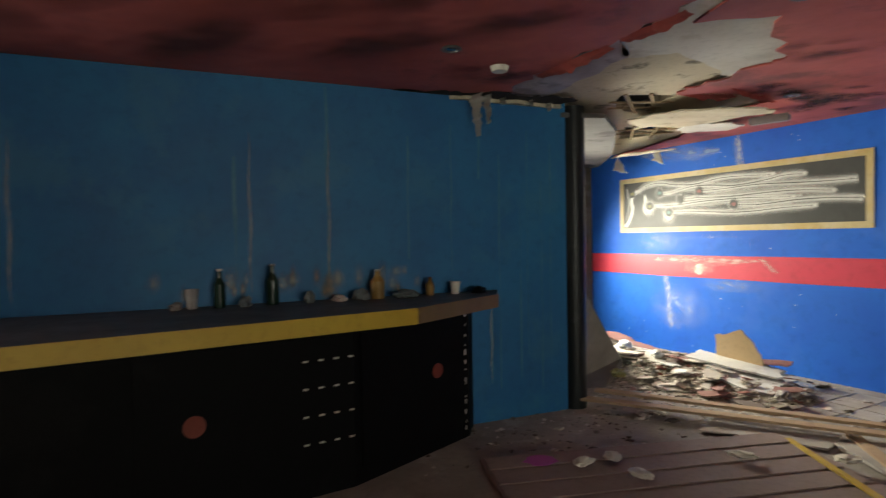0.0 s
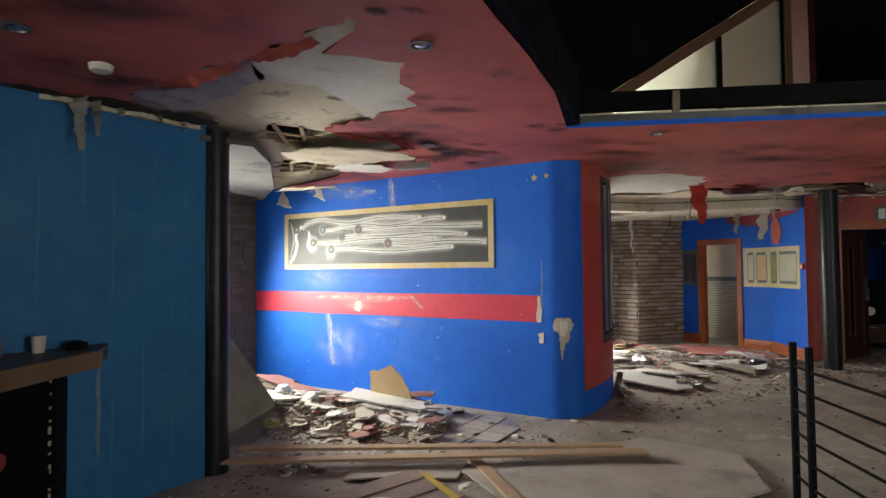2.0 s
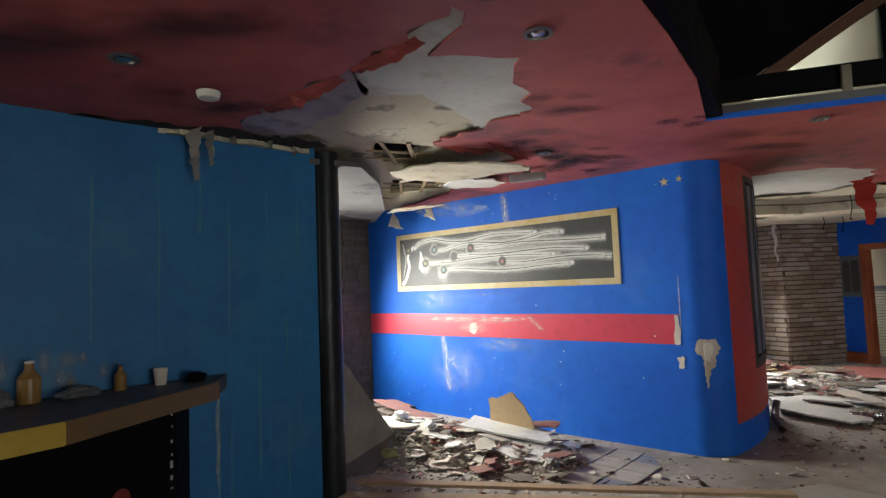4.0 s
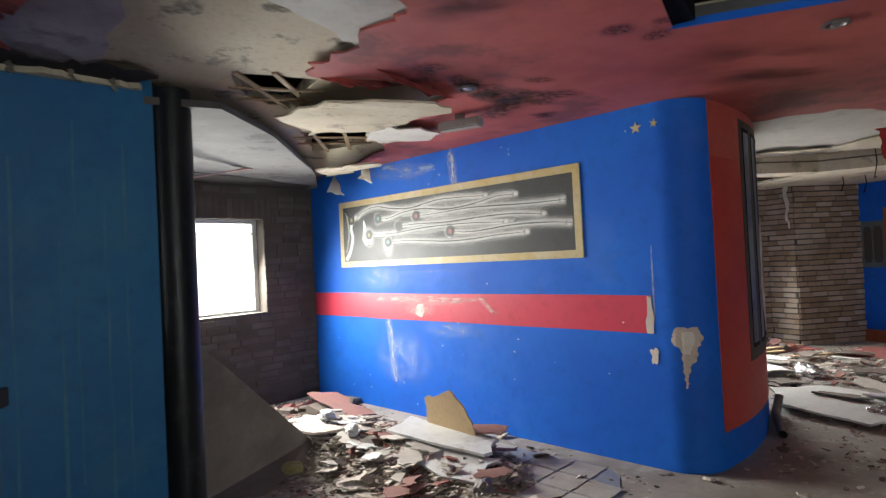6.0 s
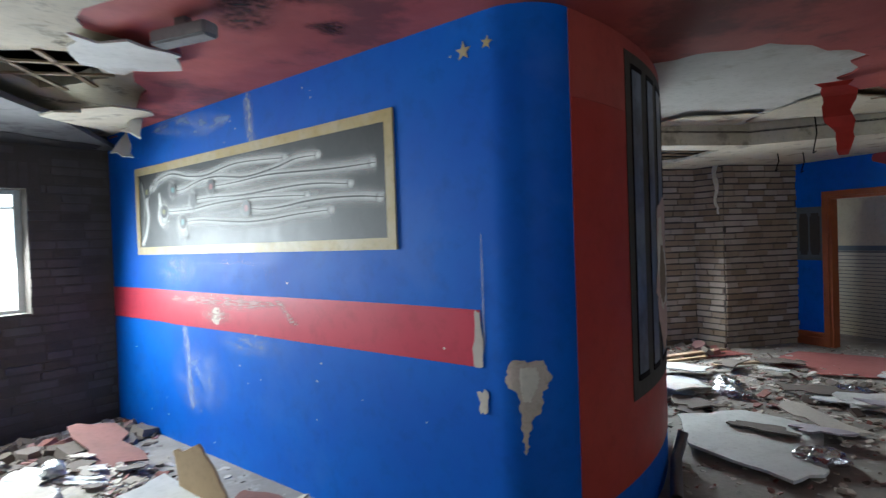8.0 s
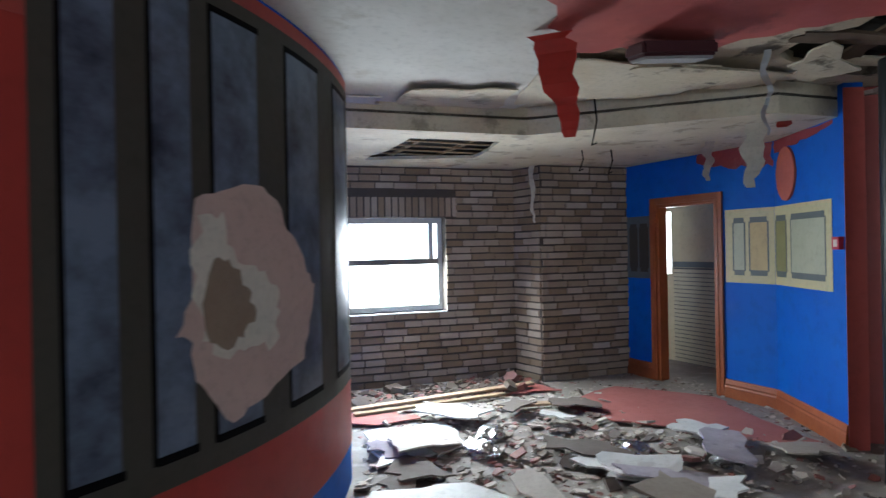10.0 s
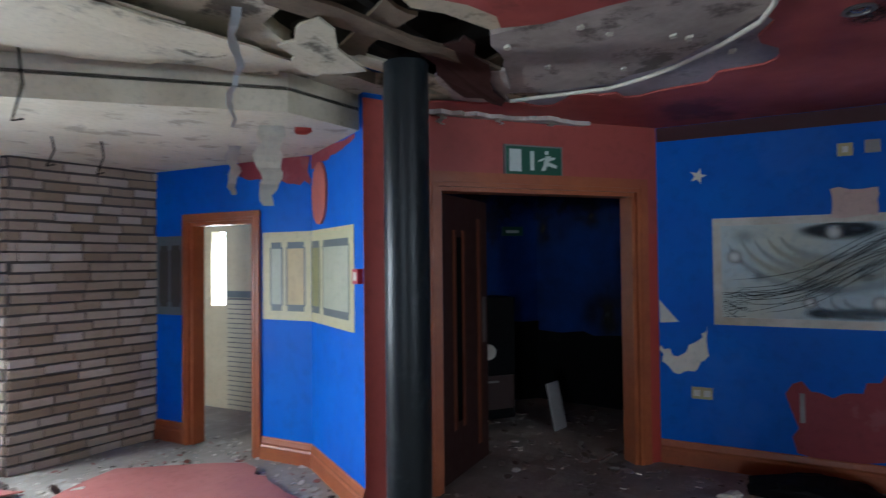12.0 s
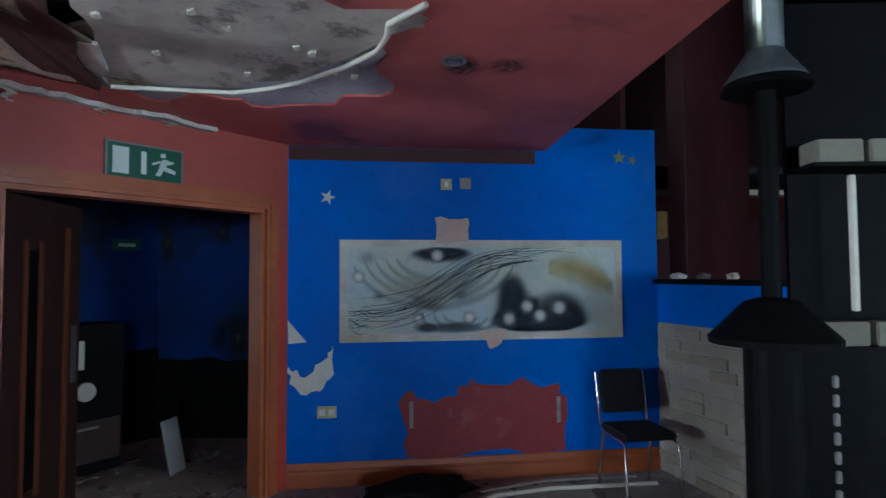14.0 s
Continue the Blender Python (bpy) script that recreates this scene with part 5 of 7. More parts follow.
for k in range(54):
    o1, o2 = rnd.uniform(-0.15, 0.12), rnd.uniform(-0.075, 0.075)
    f0 = rnd.uniform(0, 0.62)
    f1 = f0 + rnd.uniform(0.12, 0.34)
    pts = []
    for j in range(14):
        f = f0 + (f1 - f0) * j / 13
        x = 0.45 + 2.05 * f
        z = 1.26 + 0.46 * (1 / (1 + math.exp(-(f - 0.36) * 11))) + o1 * (1 - f) + o2 * math.sin(f * 5 + k)
        if Z0 + 0.06 < z < Z1 - 0.06 and x < X1 - 0.06:
            pts.append((x, z))
    if len(pts) > 3:
        ink(SW, pts, 0.0022, pic)
for k in range(16):
    z = 1.12 + k * 0.011
    ink(SW, wave((0.44, z + rnd.uniform(-0.02, 0.02)), (0.44 + rnd.uniform(0.12, 0.28), z + rnd.uniform(-0.03, 0.03)), 0.015, 8, k), 0.002, pic)
tagged(pic, label="silver-framed grey mural of swirling night sky", category="mural")
patch_w = tagged(patch("plaster_patch", SW, ragged(rect(1.10, 1.36, 1.80, 1.99), 0.012, 4, 321), 0.0125, 0.016, PINKPL), label="pinkish filler patch over the mural's frame", category="patch")
tagged(patch("plaster_patch", SW, ragged([(1.44, 1.12), (1.66, 1.13), (1.62, 1.04), (1.53, 0.98), (1.5, 1.04)], 0.015, 4, 322), 0.0125, 0.016, PINKPL), label="pinkish filler patch below the mural", category="patch")
structure(patch("paint_red_patch", SW, ragged([(0.88, 0.19), (0.86, 0.66), (1.15, 0.62), (1.38, 0.76), (1.42, 0.72), (2.05, 0.70), (2.13, 0.6), (2.12, 0.19)], 0.05, 5, 323), 0.001, 0.004, UNDERRED), "red undercoat showing where paint was stripped", "paint")
for x in (0.9, 2.05):
    structure(patch("bracket_mark", SW, rect(x, x + 0.03, 0.4, 0.6), 0.0041, 0.007, GREY), "grey bracket mark on the wall", "mark")
star("star_3", SW, 0.29, 2.14, 0.06, PALE, 0.3)
star("star_4", SW, 2.60, 2.49, 0.06, OLIVE)
star("star_5", SW, 2.71, 2.47, 0.04, OLIVE, 0.3)
CREAMPL = material("cream_plastic", (0.5, 0.42, 0.2), 0.4, scale=6, bump=0.02)


def switch_plate(x, z, mat, w=0.085, lab="cream plastic switch plate on the blue wall"):
    root = empty("switch_plate")
    part("plate", prism(rect(x - w / 2, x + w / 2, z - w / 2, z + w / 2), 0.001, 0.012, m=on_face(SW)), mat, root)
    part("rocker", prism(rect(x - 0.015, x + 0.015, z - 0.02, z + 0.02), 0.0121, 0.017, m=on_face(SW)), PALE if mat is CREAMPL else DULL, root)
    tagged(root, label=lab, category="switch")


switch_plate(1.19, 2.25, CREAMPL)
switch_plate(1.34, 2.26, DULL, lab="grey metal switch plate on the blue wall")
sock = empty("wall_socket")
part("plate", prism(rect(0.22, 0.36, 0.50, 0.585), 0.001, 0.012, m=on_face(SW)), CREAMPL, sock)
for x in (0.255, 0.325):
    part("socket_face", prism(rect(x - 0.022, x + 0.022, 0.52, 0.565), 0.0121, 0.015, m=on_face(SW)), PALE, sock)
tagged(sock, label="cream double wall socket low on the wall", category="socket")
# torn paper flap by the corner
tagged(patch("torn_lining", SW, ragged([(0.01, 0.88), (0.13, 0.80), (0.3, 0.95), (0.33, 1.03), (0.34, 0.82), (0.24, 0.70), (0.10, 0.68), (0.02, 0.76)], 0.02, 4, 325), 0.004, 0.02, PALE), label="torn pale lining paper peeling from the wall", category="lining")
tagged(patch("torn_lining", SW, [(0.005, 1.22), (0.14, 1.06), (0.01, 1.05)], 0.004, 0.012, PALE), label="torn pale lining paper peeling from the wall", category="lining")
structure(patch("ceiling_border", SW, rect(0.004, 1.9, 2.42, H - 0.003), 0.001, 0.004, DARKRED), "dark red paint band below the ceiling", "paint")


def skirting(name, m, x0, x1, label="orange-stained moulded wooden skirting board"):
    bm = bmesh.new()
    prof = [(0.0, 0.0), (0.02, 0.0), (0.02, 0.10), (0.013, 0.115), (0.016, 0.13), (0.008, 0.165), (0.0, 0.175)]
    rows = [[bm.verts.new(m @ Vector((x, -0.001 - d, z))) for d, z in prof] for x in (x0, x1)]
    for k in range(len(prof) - 1):
        bm.faces.new((rows[0][k], rows[1][k], rows[1][k + 1], rows[0][k + 1]))
    bm.faces.new(rows[0])
    bm.faces.new(rows[1][::-1])
    return structure(part(name, bm, WOOD), label, "skirting board")


skirting("skirting_1", SW, 0.0, 2.9)
skirting("skirting_2", DW, 1.217, 1.715)
skirting("skirting_3", ST, 0.0, 1.0)
skirting("skirting_4", DW, 0.0, 0.353)


# ---- doors ----
def door_case(name, m, x0, x1, z1, w, depth, mat, label):
    root = empty(name)
    for nm, r in (("jamb", rect(x0 - w, x0, 0, z1 + w)), ("jamb", rect(x1, x1 + w, 0, z1 + w)), ("head", rect(x0, x1, z1, z1 + w))):
        part(nm, prism(r, 0.001, 0.025, m=on_face(m)), mat, root)
    for nm, r in (("lining", rect(x0, x0 + 0.03, 0, z1)), ("lining", rect(x1 - 0.03, x1, 0, z1)), ("lining", rect(x0 + 0.03, x1 - 0.03, z1 - 0.03, z1))):
        part(nm, prism(r, -depth, 0.001, m=on_face(m)), mat, root)
    bead = [(x0 - w * 0.45, x0 - w * 0.3), (x1 + w * 0.3, x1 + w * 0.45)]
    for a, b in bead:
        part("moulding", prism(rect(a, b, 0, z1 + w * 0.4), 0.025, 0.032, m=on_face(m)), mat, root)
    part("moulding", prism(rect(x0 - w * 0.3, x1 + w * 0.3, z1 + w * 0.3, z1 + w * 0.45), 0.025, 0.032, m=on_face(m)), mat, root)
    return structure(root, label, "door frame")


door_case("door_1", DW, 0.425, 1.145, 1.88, 0.07, 0.12, WOOD, "orange-stained wooden door frame, no door")
door_case("door_2", XW, dr0, dr1, 2.03, 0.10, 0.14, WOOD, "orange-stained wooden frame of the exit doorway")
structure(patch("paint_red_jamb", XW, rect(dr1 + 0.101, ex_len - 0.01, 0.0, 1.72), 0.001, 0.004, RED), "brighter red paint beside the exit doorway", "paint")
# the open leaf
LEAF = on_wall((XW @ Vector((dr0 + 0.04, 0.05, 0)))[:2], (10.62, 4.99))
# the frame's orange wood, darkened in colour for the lobby's shade
WOOD_DIM = material("orange_wood_darkened_for_shade", (0.15, 0.045, 0.018), 0.6, scale=3, grain=30, bump=0.1)
leaf = empty("door_leaf")
part("panel", hexa(bmesh.new(), LEAF, 0, 0.76, 0, 0.04, 0.01, 1.99, 0.004), DARKWOOD, leaf)
for x0, x1, z0, z1 in ((0.16, 0.20, 0.35, 1.75), (0.30, 0.34, 0.35, 1.75), (0.56, 0.61, 0.15, 1.85)):
    part("moulding", hexa(bmesh.new(), LEAF, x0, x1, -0.012, -0.001, z0, z1, 0.003), WOOD_DIM, leaf, "orange wooden bead")
part("glass_strip", hexa(bmesh.new(), LEAF, 0.205, 0.295, -0.006, -0.001, 0.4, 1.7), BLACK, leaf, "dark glazed strip")
part("push_plate", hexa(bmesh.new(), LEAF, 0.66, 0.72, -0.004, -0.001, 0.9, 1.25), DULL, leaf, "steel push plate")
tagged(leaf, label="dark wooden double-door leaf standing open inwards", category="door")

# emergency exit sign: door bar, arrow bar and running figure as plain shapes
GREEN = material("sign_green", (0.01, 0.085, 0.045), 0.35, scale=5, bump=0.02)
SIGNWHITE = material("sign_white", (0.6, 0.65, 0.6), 0.4, scale=5, bump=0.02)
sg = empty("exit_sign")
sx0, sx1, sz0, sz1 = 0.84, 1.27, 2.13, 2.325
patch("case", XW, rect(sx0 - 0.012, sx1 + 0.012, sz0 - 0.012, sz1 + 0.012), 0.001, 0.02, DULL, sg)
face = patch("face", XW, rect(sx0, sx1, sz0, sz1), 0.0201, 0.023, GREEN, sg, "green face")
patch("symbol_door", XW, rect(sx0 + 0.025, sx0 + 0.115, sz0 + 0.02, sz1 - 0.02), 0.0231, 0.025, SIGNWHITE, face, "white door symbol")
patch("symbol_arrow", XW, rect(sx0 + 0.185, sx0 + 0.215, sz0 + 0.03, sz1 - 0.03), 0.0231, 0.025, SIGNWHITE, face, "white bar symbol")
for ol in ([(0.30, 0.145), (0.33, 0.145), (0.33, 0.17), (0.30, 0.17)], [(0.29, 0.08), (0.33, 0.08), (0.35, 0.135), (0.31, 0.135)], [(0.25, 0.09), (0.30, 0.11), (0.30, 0.125), (0.25, 0.105)], [(0.33, 0.10), (0.38, 0.115), (0.38, 0.13), (0.34, 0.125)], [(0.27, 0.03), (0.30, 0.03), (0.325, 0.08), (0.295, 0.085)], [(0.31, 0.085), (0.325, 0.065), (0.39, 0.05), (0.395, 0.07), (0.34, 0.09)]):
    patch("symbol_figure", XW, [(sx0 + x, sz0 + z) for x, z in ol], 0.0231, 0.025, SIGNWHITE, face, "white figure symbol")
tagged(sg, label="green and white emergency exit sign above the doorway", category="sign")

# blue wall bands, oval and call point
def window_band(root, m, x0, x1, cells, mat, dark):
    patch("ground", m, rect(x0, x1, 1.09, 1.77), 0.001, 0.004, mat, root)
    for a, b, c in cells:
        for q0, q1 in ((a - 0.014, a - 0.0005), (b + 0.0005, b + 0.014)):
            patch("shade", m, rect(q0, q1, 1.2, 1.65), 0.0041, 0.006, dark, root, "dark painted bar")
        patch("shade", m, rect(a, b, 1.64, 1.69), 0.0041, 0.006, dark, root, "dark painted bar")
        patch("shade", m, rect(a, b, 1.16, 1.21), 0.0041, 0.006, dark, root, "dark painted bar")
        patch("cell", m, rect(a, b, 1.2105, 1.6395), 0.0041, 0.006, c, root)


BANDC = material("cream_band_paint", (0.52, 0.47, 0.27), 0.5, second=(0.45, 0.42, 0.27), scale=3, grain=20, bump=0.05)
BANDG = material("sage_band_paint", (0.42, 0.43, 0.32), 0.5, scale=3, grain=20, bump=0.05)
BANDT = material("tan_band_paint", (0.48, 0.37, 0.18), 0.5, scale=3, grain=20, bump=0.05)
SLATE = material("slate_paint", (0.12, 0.14, 0.14), 0.5, scale=4, bump=0.05)
bw = empty("painted_band")
window_band(bw, DW, 1.24, 1.715, [(1.33, 1.43, BANDG), (1.49, 1.65, BANDT)], BANDC, SLATE)
window_band(bw, ST, 0.002, 0.85, [(0.03, 0.19, OLIVE), (0.28, 0.76, BANDG)], BANDC, SLATE)
tagged(bw, label="cream painted band of mock windows on blue wall", category="painted band")
bw = empty("painted_band")
window_band(bw, DW, 0.004, 0.345, [(0.06, 0.15, OLIVEBLACK), (0.20, 0.30, OLIVEBLACK)], SLATE, OLIVEBLACK)
tagged(bw, label="dark painted band of mock windows on blue wall", category="painted band")
tagged(patch("oval_plaque", ST, [(0.22 + 0.15 * math.cos(2 * math.pi * k / 24), 2.03 + 0.225 * math.sin(2 * math.pi * k / 24)) for k in range(24)], 0.001, 0.02, material("faded_red_plaque", (0.5, 0.13, 0.09), 0.6, scale=5)), label="faded red oval plaque high on the wall", category="plaque")
cp = empty("fire_call_point")
patch("box", ST, rect(0.90, 0.985, 1.40, 1.49), 0.001, 0.035, STRIPE, cp, "red box")
patch("glass", ST, rect(0.92, 0.965, 1.42, 1.47), 0.0351, 0.037, PALE, cp, "white glass")
tagged(cp, label="small red fire alarm call point", category="call point")
# red end of the stub and its return
se = STUB
s2 = (STUB[0] + sn.x * 0.13, STUB[1] + sn.y * 0.13)
structure(part("paint_red_stub", hexa(bmesh.new(), on_wall(STUB, s2), -0.003, 0.135, -0.006, -0.001, 0, H - 0.003), RED2), "faded red painted end of the wall stub", "paint")
wall("wall_stub_return", s2, EX0, 0, 3.0, 0.1, EXITRED, label="red painted return beside the exit doorway")

# corridor behind the first doorway
CM = on_wall(tuple((Vector(CH_R) + Vector((-unit(CH_R, BEND)[0].y, unit(CH_R, BEND)[0].x)) * 1.0)), tuple((Vector(BEND) + Vector((-unit(CH_R, BEND)[0].y, unit(CH_R, BEND)[0].x)) * 1.0)))
ca, cb = (CM @ Vector((-2.6, 0, 0)))[:2], (CM @ Vector((2.0, 0, 0)))[:2]
w_cor, m_cor = wall("wall_corridor", ca, cb, 0, 2.8, 0.12, CREAMPLASTER, [(2.17, 2.37, 1.08, 1.87)], label="cream corridor wall with a narrow window")
backdrop(m_cor, 1.3, 3.0, 0.6, 2.4, 0.4)
cw = empty("tile_dado")
part("grout", prism(rect(2.40, 4.6, 0.0, 1.165), 0.0005, 0.0025, m=on_face(m_cor)), GREYALC, cw, "dark grout")
for r in range(23):
    part("tile_row", prism(rect(2.40, 4.6, r * 0.05 + 0.005, r * 0.05 + 0.045), 0.003, 0.006, m=on_face(m_cor)), TILE, cw)
part("border", prism(rect(2.40, 4.6, 1.17, 1.24), 0.001, 0.008, m=on_face(m_cor)), SLATE, cw, "dark patterned border")
tagged(cw, label="cream tiled dado with a dark border", category="tiles", kind="structure")
wall("wall_corridor_end", (CM @ Vector((-2.6, 0, 0)))[:2], (DW @ Vector((-1.5, 0.3, 0)))[:2], 0, 2.8, 0.1, CREAMPLASTER, label="cream corridor end wall")
wall("wall_corridor_end", (CM @ Vector((1.6, -0.75, 0)))[:2], (CM @ Vector((1.6, 0, 0)))[:2], 0, 2.8, 0.1, CREAMPLASTER, label="cream corridor end wall")
window_light("window_daylight", wl_at(m_cor, 2.27, 0.06, 1.475), m_cor.to_3x3() @ Vector((0, -1, -0.2)), 0.19, 0.76, L_COR)

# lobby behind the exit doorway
# the wall blue again, with the lobby's shade darkened into the colour
LOBBYBLUE_DIM = material("blue_paint_darkened_for_shade", (0.004, 0.035, 0.20), 0.7, second=(0.004, 0.012, 0.06), scale=1.4, amount=0.9, grain=14, bump=0.15, spots=(0.004, 0.005, 0.012), spot_amount=0.8, spot_scale=1.1, spec=0.2)
wall("wall_lobby", (11.2, 6.69), (12.65, 5.34), 0, 2.8, 0.1, LOBBYBLUE_DIM, label="blue lobby wall with shade darkened into its colour")
wall("wall_lobby", (12.65, 5.34), (12.5, 3.4), 0, 2.8, 0.1, LOBBYBLUE_DIM, label="blue lobby wall with shade darkened into its colour")
wall("wall_lobby", (12.5, 3.4), (11.37, 3.4), 0, 2.8, 0.1, LOBBYBLUE_DIM, label="blue lobby wall with shade darkened into its colour")
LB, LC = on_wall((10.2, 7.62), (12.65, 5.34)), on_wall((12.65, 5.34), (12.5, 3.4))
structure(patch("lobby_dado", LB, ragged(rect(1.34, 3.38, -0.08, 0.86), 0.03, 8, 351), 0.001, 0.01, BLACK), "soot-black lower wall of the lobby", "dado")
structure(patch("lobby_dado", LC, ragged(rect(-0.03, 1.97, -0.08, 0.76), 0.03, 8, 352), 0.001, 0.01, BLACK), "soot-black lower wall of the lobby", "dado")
# black patches, spread further to paint the lobby's shade
SP_SOOT_SHADE = spray("black_soot_and_shade", (0.004, 0.004, 0.006), 1.0, 4.0, 0.25)
so = empty("lobby_soot_and_shade")
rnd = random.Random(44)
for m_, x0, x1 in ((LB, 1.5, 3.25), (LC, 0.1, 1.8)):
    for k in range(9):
        blob(m_, rnd.uniform(x0, x1), rnd.uniform(0.9, 2.2), rnd.uniform(0.2, 0.5), rnd.uniform(0.2, 0.5), SP_SOOT_SHADE, so, 0.002, "soot_shade_patch")
structure(so, "black patches and painted shade on the blue lobby wall", "soot")
structure(patch("torn_red_band", DW, ragged([(0.95, 2.25), (1.2, 2.2), (1.5, 2.14), (1.71, 2.12), (1.71, 2.335), (0.95, 2.335)], 0.03, 4, 360), 0.001, 0.004, UNDERRED), "torn red paint band below the lowered ceiling", "paint")
structure(patch("torn_red_band", ST, ragged([(0.01, 2.235), (0.3, 2.25), (0.6, 2.27), (0.88, 2.31), (0.88, 2.335), (0.01, 2.335)], 0.015, 4, 361), 0.001, 0.004, UNDERRED), "torn red paint band below the lowered ceiling", "paint")
ls = empty("exit_sign")
patch("case", LB, rect(2.93, 3.17, 1.80, 1.90), 0.001, 0.02, GREEN, ls)
patch("symbol_bar", LB, rect(2.97, 3.12, 1.83, 1.86), 0.0201, 0.022, SIGNWHITE, ls)
tagged(ls, label="small green exit sign on the lobby wall", category="sign")
cab = empty("black_cabinet", on_wall((11.32, 5.62), (11.95, 5.12)))
part("body", box(0, 0.62, 0.02, 0.42, 0, 1.17, 0.008), BLACK, cab)
drawer = part("drawer", box(0.03, 0.59, -0.004, 0.019, 0.1, 0.42, 0.004), DARKWOOD, cab)
part("drawer_handle", box(0.2, 0.42, -0.02, -0.005, 0.36, 0.375), DULL, drawer)
bm = bmesh.new()
bmesh.ops.create_cone(bm, cap_ends=True, segments=28, radius1=0.075, radius2=0.07, depth=0.02, matrix=pose(0.33, 0.005, 0.65, 90))
part("dial", bm, PALE, cab, "round pale dial")
part("label_strip", box(0.27, 0.31, -0.002, 0.0195, 0.83, 1.05), PALE, cab, "pale strip")
tagged(cab, label="black cabinet with a round pale dial in the lobby", category="cabinet")
lp_ = on_wall((11.55, 4.75), (11.8, 4.7))
tagged(part("leaning_board", hexa(bmesh.new(), lp_ @ pose(0, 0, 0, -12), 0, 0.2, 0, 0.015, 0, 0.42, 0.003), GREY), label="grey board scrap standing on the lobby floor", category="board")

# ---- bar ----
bar = empty("bar_counter")
TOPL = [(-3.3, 0.33), (-0.24, 2.76), (0.24, 3.55), (0.26, 3.93), (-4.2, 1.56)]
BODYL = [(-3.4, 0.62), (-0.60, 2.70), (0.04, 3.58), (0.06, 3.82), (-4.1, 1.62)]
BARTOP = material("dusty_black_laminate", (0.05, 0.048, 0.047), 0.5, second=(0.12, 0.11, 0.1), scale=2, amount=0.8, grain=30, bump=0.1)
part("body", prism(BODYL, 0.0, 0.95), BLACK, bar)
part("worktop", prism(TOPL, 0.951, 1.035), BARTOP, bar, "dusty black worktop")
for a, b, mt in ((TOPL[0], TOPL[1], YELLOW), (TOPL[1], TOPL[2], material("brown_edge_laminate", (0.16, 0.10, 0.035), 0.5, scale=3))):
    part("fascia", hexa(bmesh.new(), on_wall(a, b), 0.002, unit(a, b)[1] + 0.008, -0.022, -0.001, 0.945, 1.04, 0.004), mt, bar, "mustard yellow edge" if mt is YELLOW else "brown edge")
BF1, BF2 = on_wall(BODYL[0], BODYL[1]), on_wall(BODYL[1], BODYL[2])
for x0, x1 in ((0.2, 1.2), (1.25, 2.3), (2.35, 3.42)):
    part("front_panel", hexa(bmesh.new(), BF1, x0, x1, -0.015, -0.001, 0.1, 0.9, 0.004), BLACK, bar)
part("front_panel", hexa(bmesh.new(), BF2, 0.05, 1.0, -0.015, -0.001, 0.1, 0.9, 0.004), BLACK, bar)
for r in range(4):
    for c in range(4):
        x, z = 3.18 + 0.09 * c, 0.768 - 0.155 * r
        part("vent_slot", hexa(bmesh.new(), BF1, x, x + 0.03, -0.018, -0.0155, z, z + 0.010), PALE, bar, "pale slot mark")
ORANGE = material("faded_orange_red", (0.20, 0.035, 0.02), 0.6, scale=6)
for m, x, z, r in ((BF1, 2.62, 0.52, 0.055), (BF2, 0.72, 0.55, 0.05)):
    disc(m, x, z, r, 0.0155, 0.022, ORANGE, bar, "round_badge")
rnd = random.Random(12)
for k in range(14):
    zc, wc = 0.06 + k * 0.062 + rnd.uniform(-0.02, 0.02), rnd.uniform(0.004, 0.016)
    part("end_chip", hexa(bmesh.new(), BF2, 1.05 - wc, 1.05, -0.004, 0.0, zc, zc + rnd.uniform(0.01, 0.04)), PLASTER, bar, "chipped pale edge")
tagged(bar, label="black bar counter with a mustard yellow edge", category="bar counter")
# dried streaks above the bar
STREAK = material("pale_teal_streak", (0.06, 0.2, 0.30), 0.6, second=(0.02, 0.15, 0.28), scale=6, amount=1, bump=0.05)
for s, z0, z1, w in ((4.0, 1.1, 2.5, 0.02), (5.28, 0.3, 1.0, 0.012), (5.18, 1.9, 2.45, 0.015), (4.6, 1.3, 2.2, 0.012), (3.4, 1.2, 2.0, 0.015), (5.36, 0.25, 2.1, 0.008), (5.55, 0.3, 1.7, 0.006), (5.62, 0.5, 2.3, 0.007), (5.75, 0.2, 1.9, 0.006), (4.95, 1.2, 2.3, 0.007), (5.84, 0.4, 2.2, 0.006)):
    structure(patch("wall_streak", TW, ragged(rect(s, s + w, z0, z1), 0.008, 6, int(s * 100)), 0.001, 0.0025, STREAK), "pale dribble streak down the teal wall", "streak")


SP_SMEAR = spray("chalky_smear", (0.40, 0.46, 0.46), 0.7, 16.0, 0.0)
SP_TANSM = spray("tan_smear", (0.40, 0.30, 0.16), 0.8, 16.0, 0.05)
smr = empty("wall_smears")
rnd = random.Random(33)
for k in range(26):
    s = rnd.uniform(2.9, 4.7)
    blob(TW, s, 1.09 + abs(rnd.gauss(0, 0.09)), rnd.uniform(0.02, 0.09), rnd.uniform(0.05, 0.13), SP_TANSM if k % 4 == 0 else SP_SMEAR, smr, 0.002, "smear")
for s in (4.02, 3.5, 5.28, 2.2, 5.0):
    z1 = rnd.uniform(1.5, 2.3) if s < 5 else 1.0
    stroke(TW, [(s + 0.006 * math.sin(j), z1 - (z1 - (1.06 if s < 5 else 0.3)) * j / 14) for j in range(15)], 0.022, SP_SMEAR, smr, 0.002, "drip")
structure(smr, "chalky smears and drips on the teal wall", "smear")


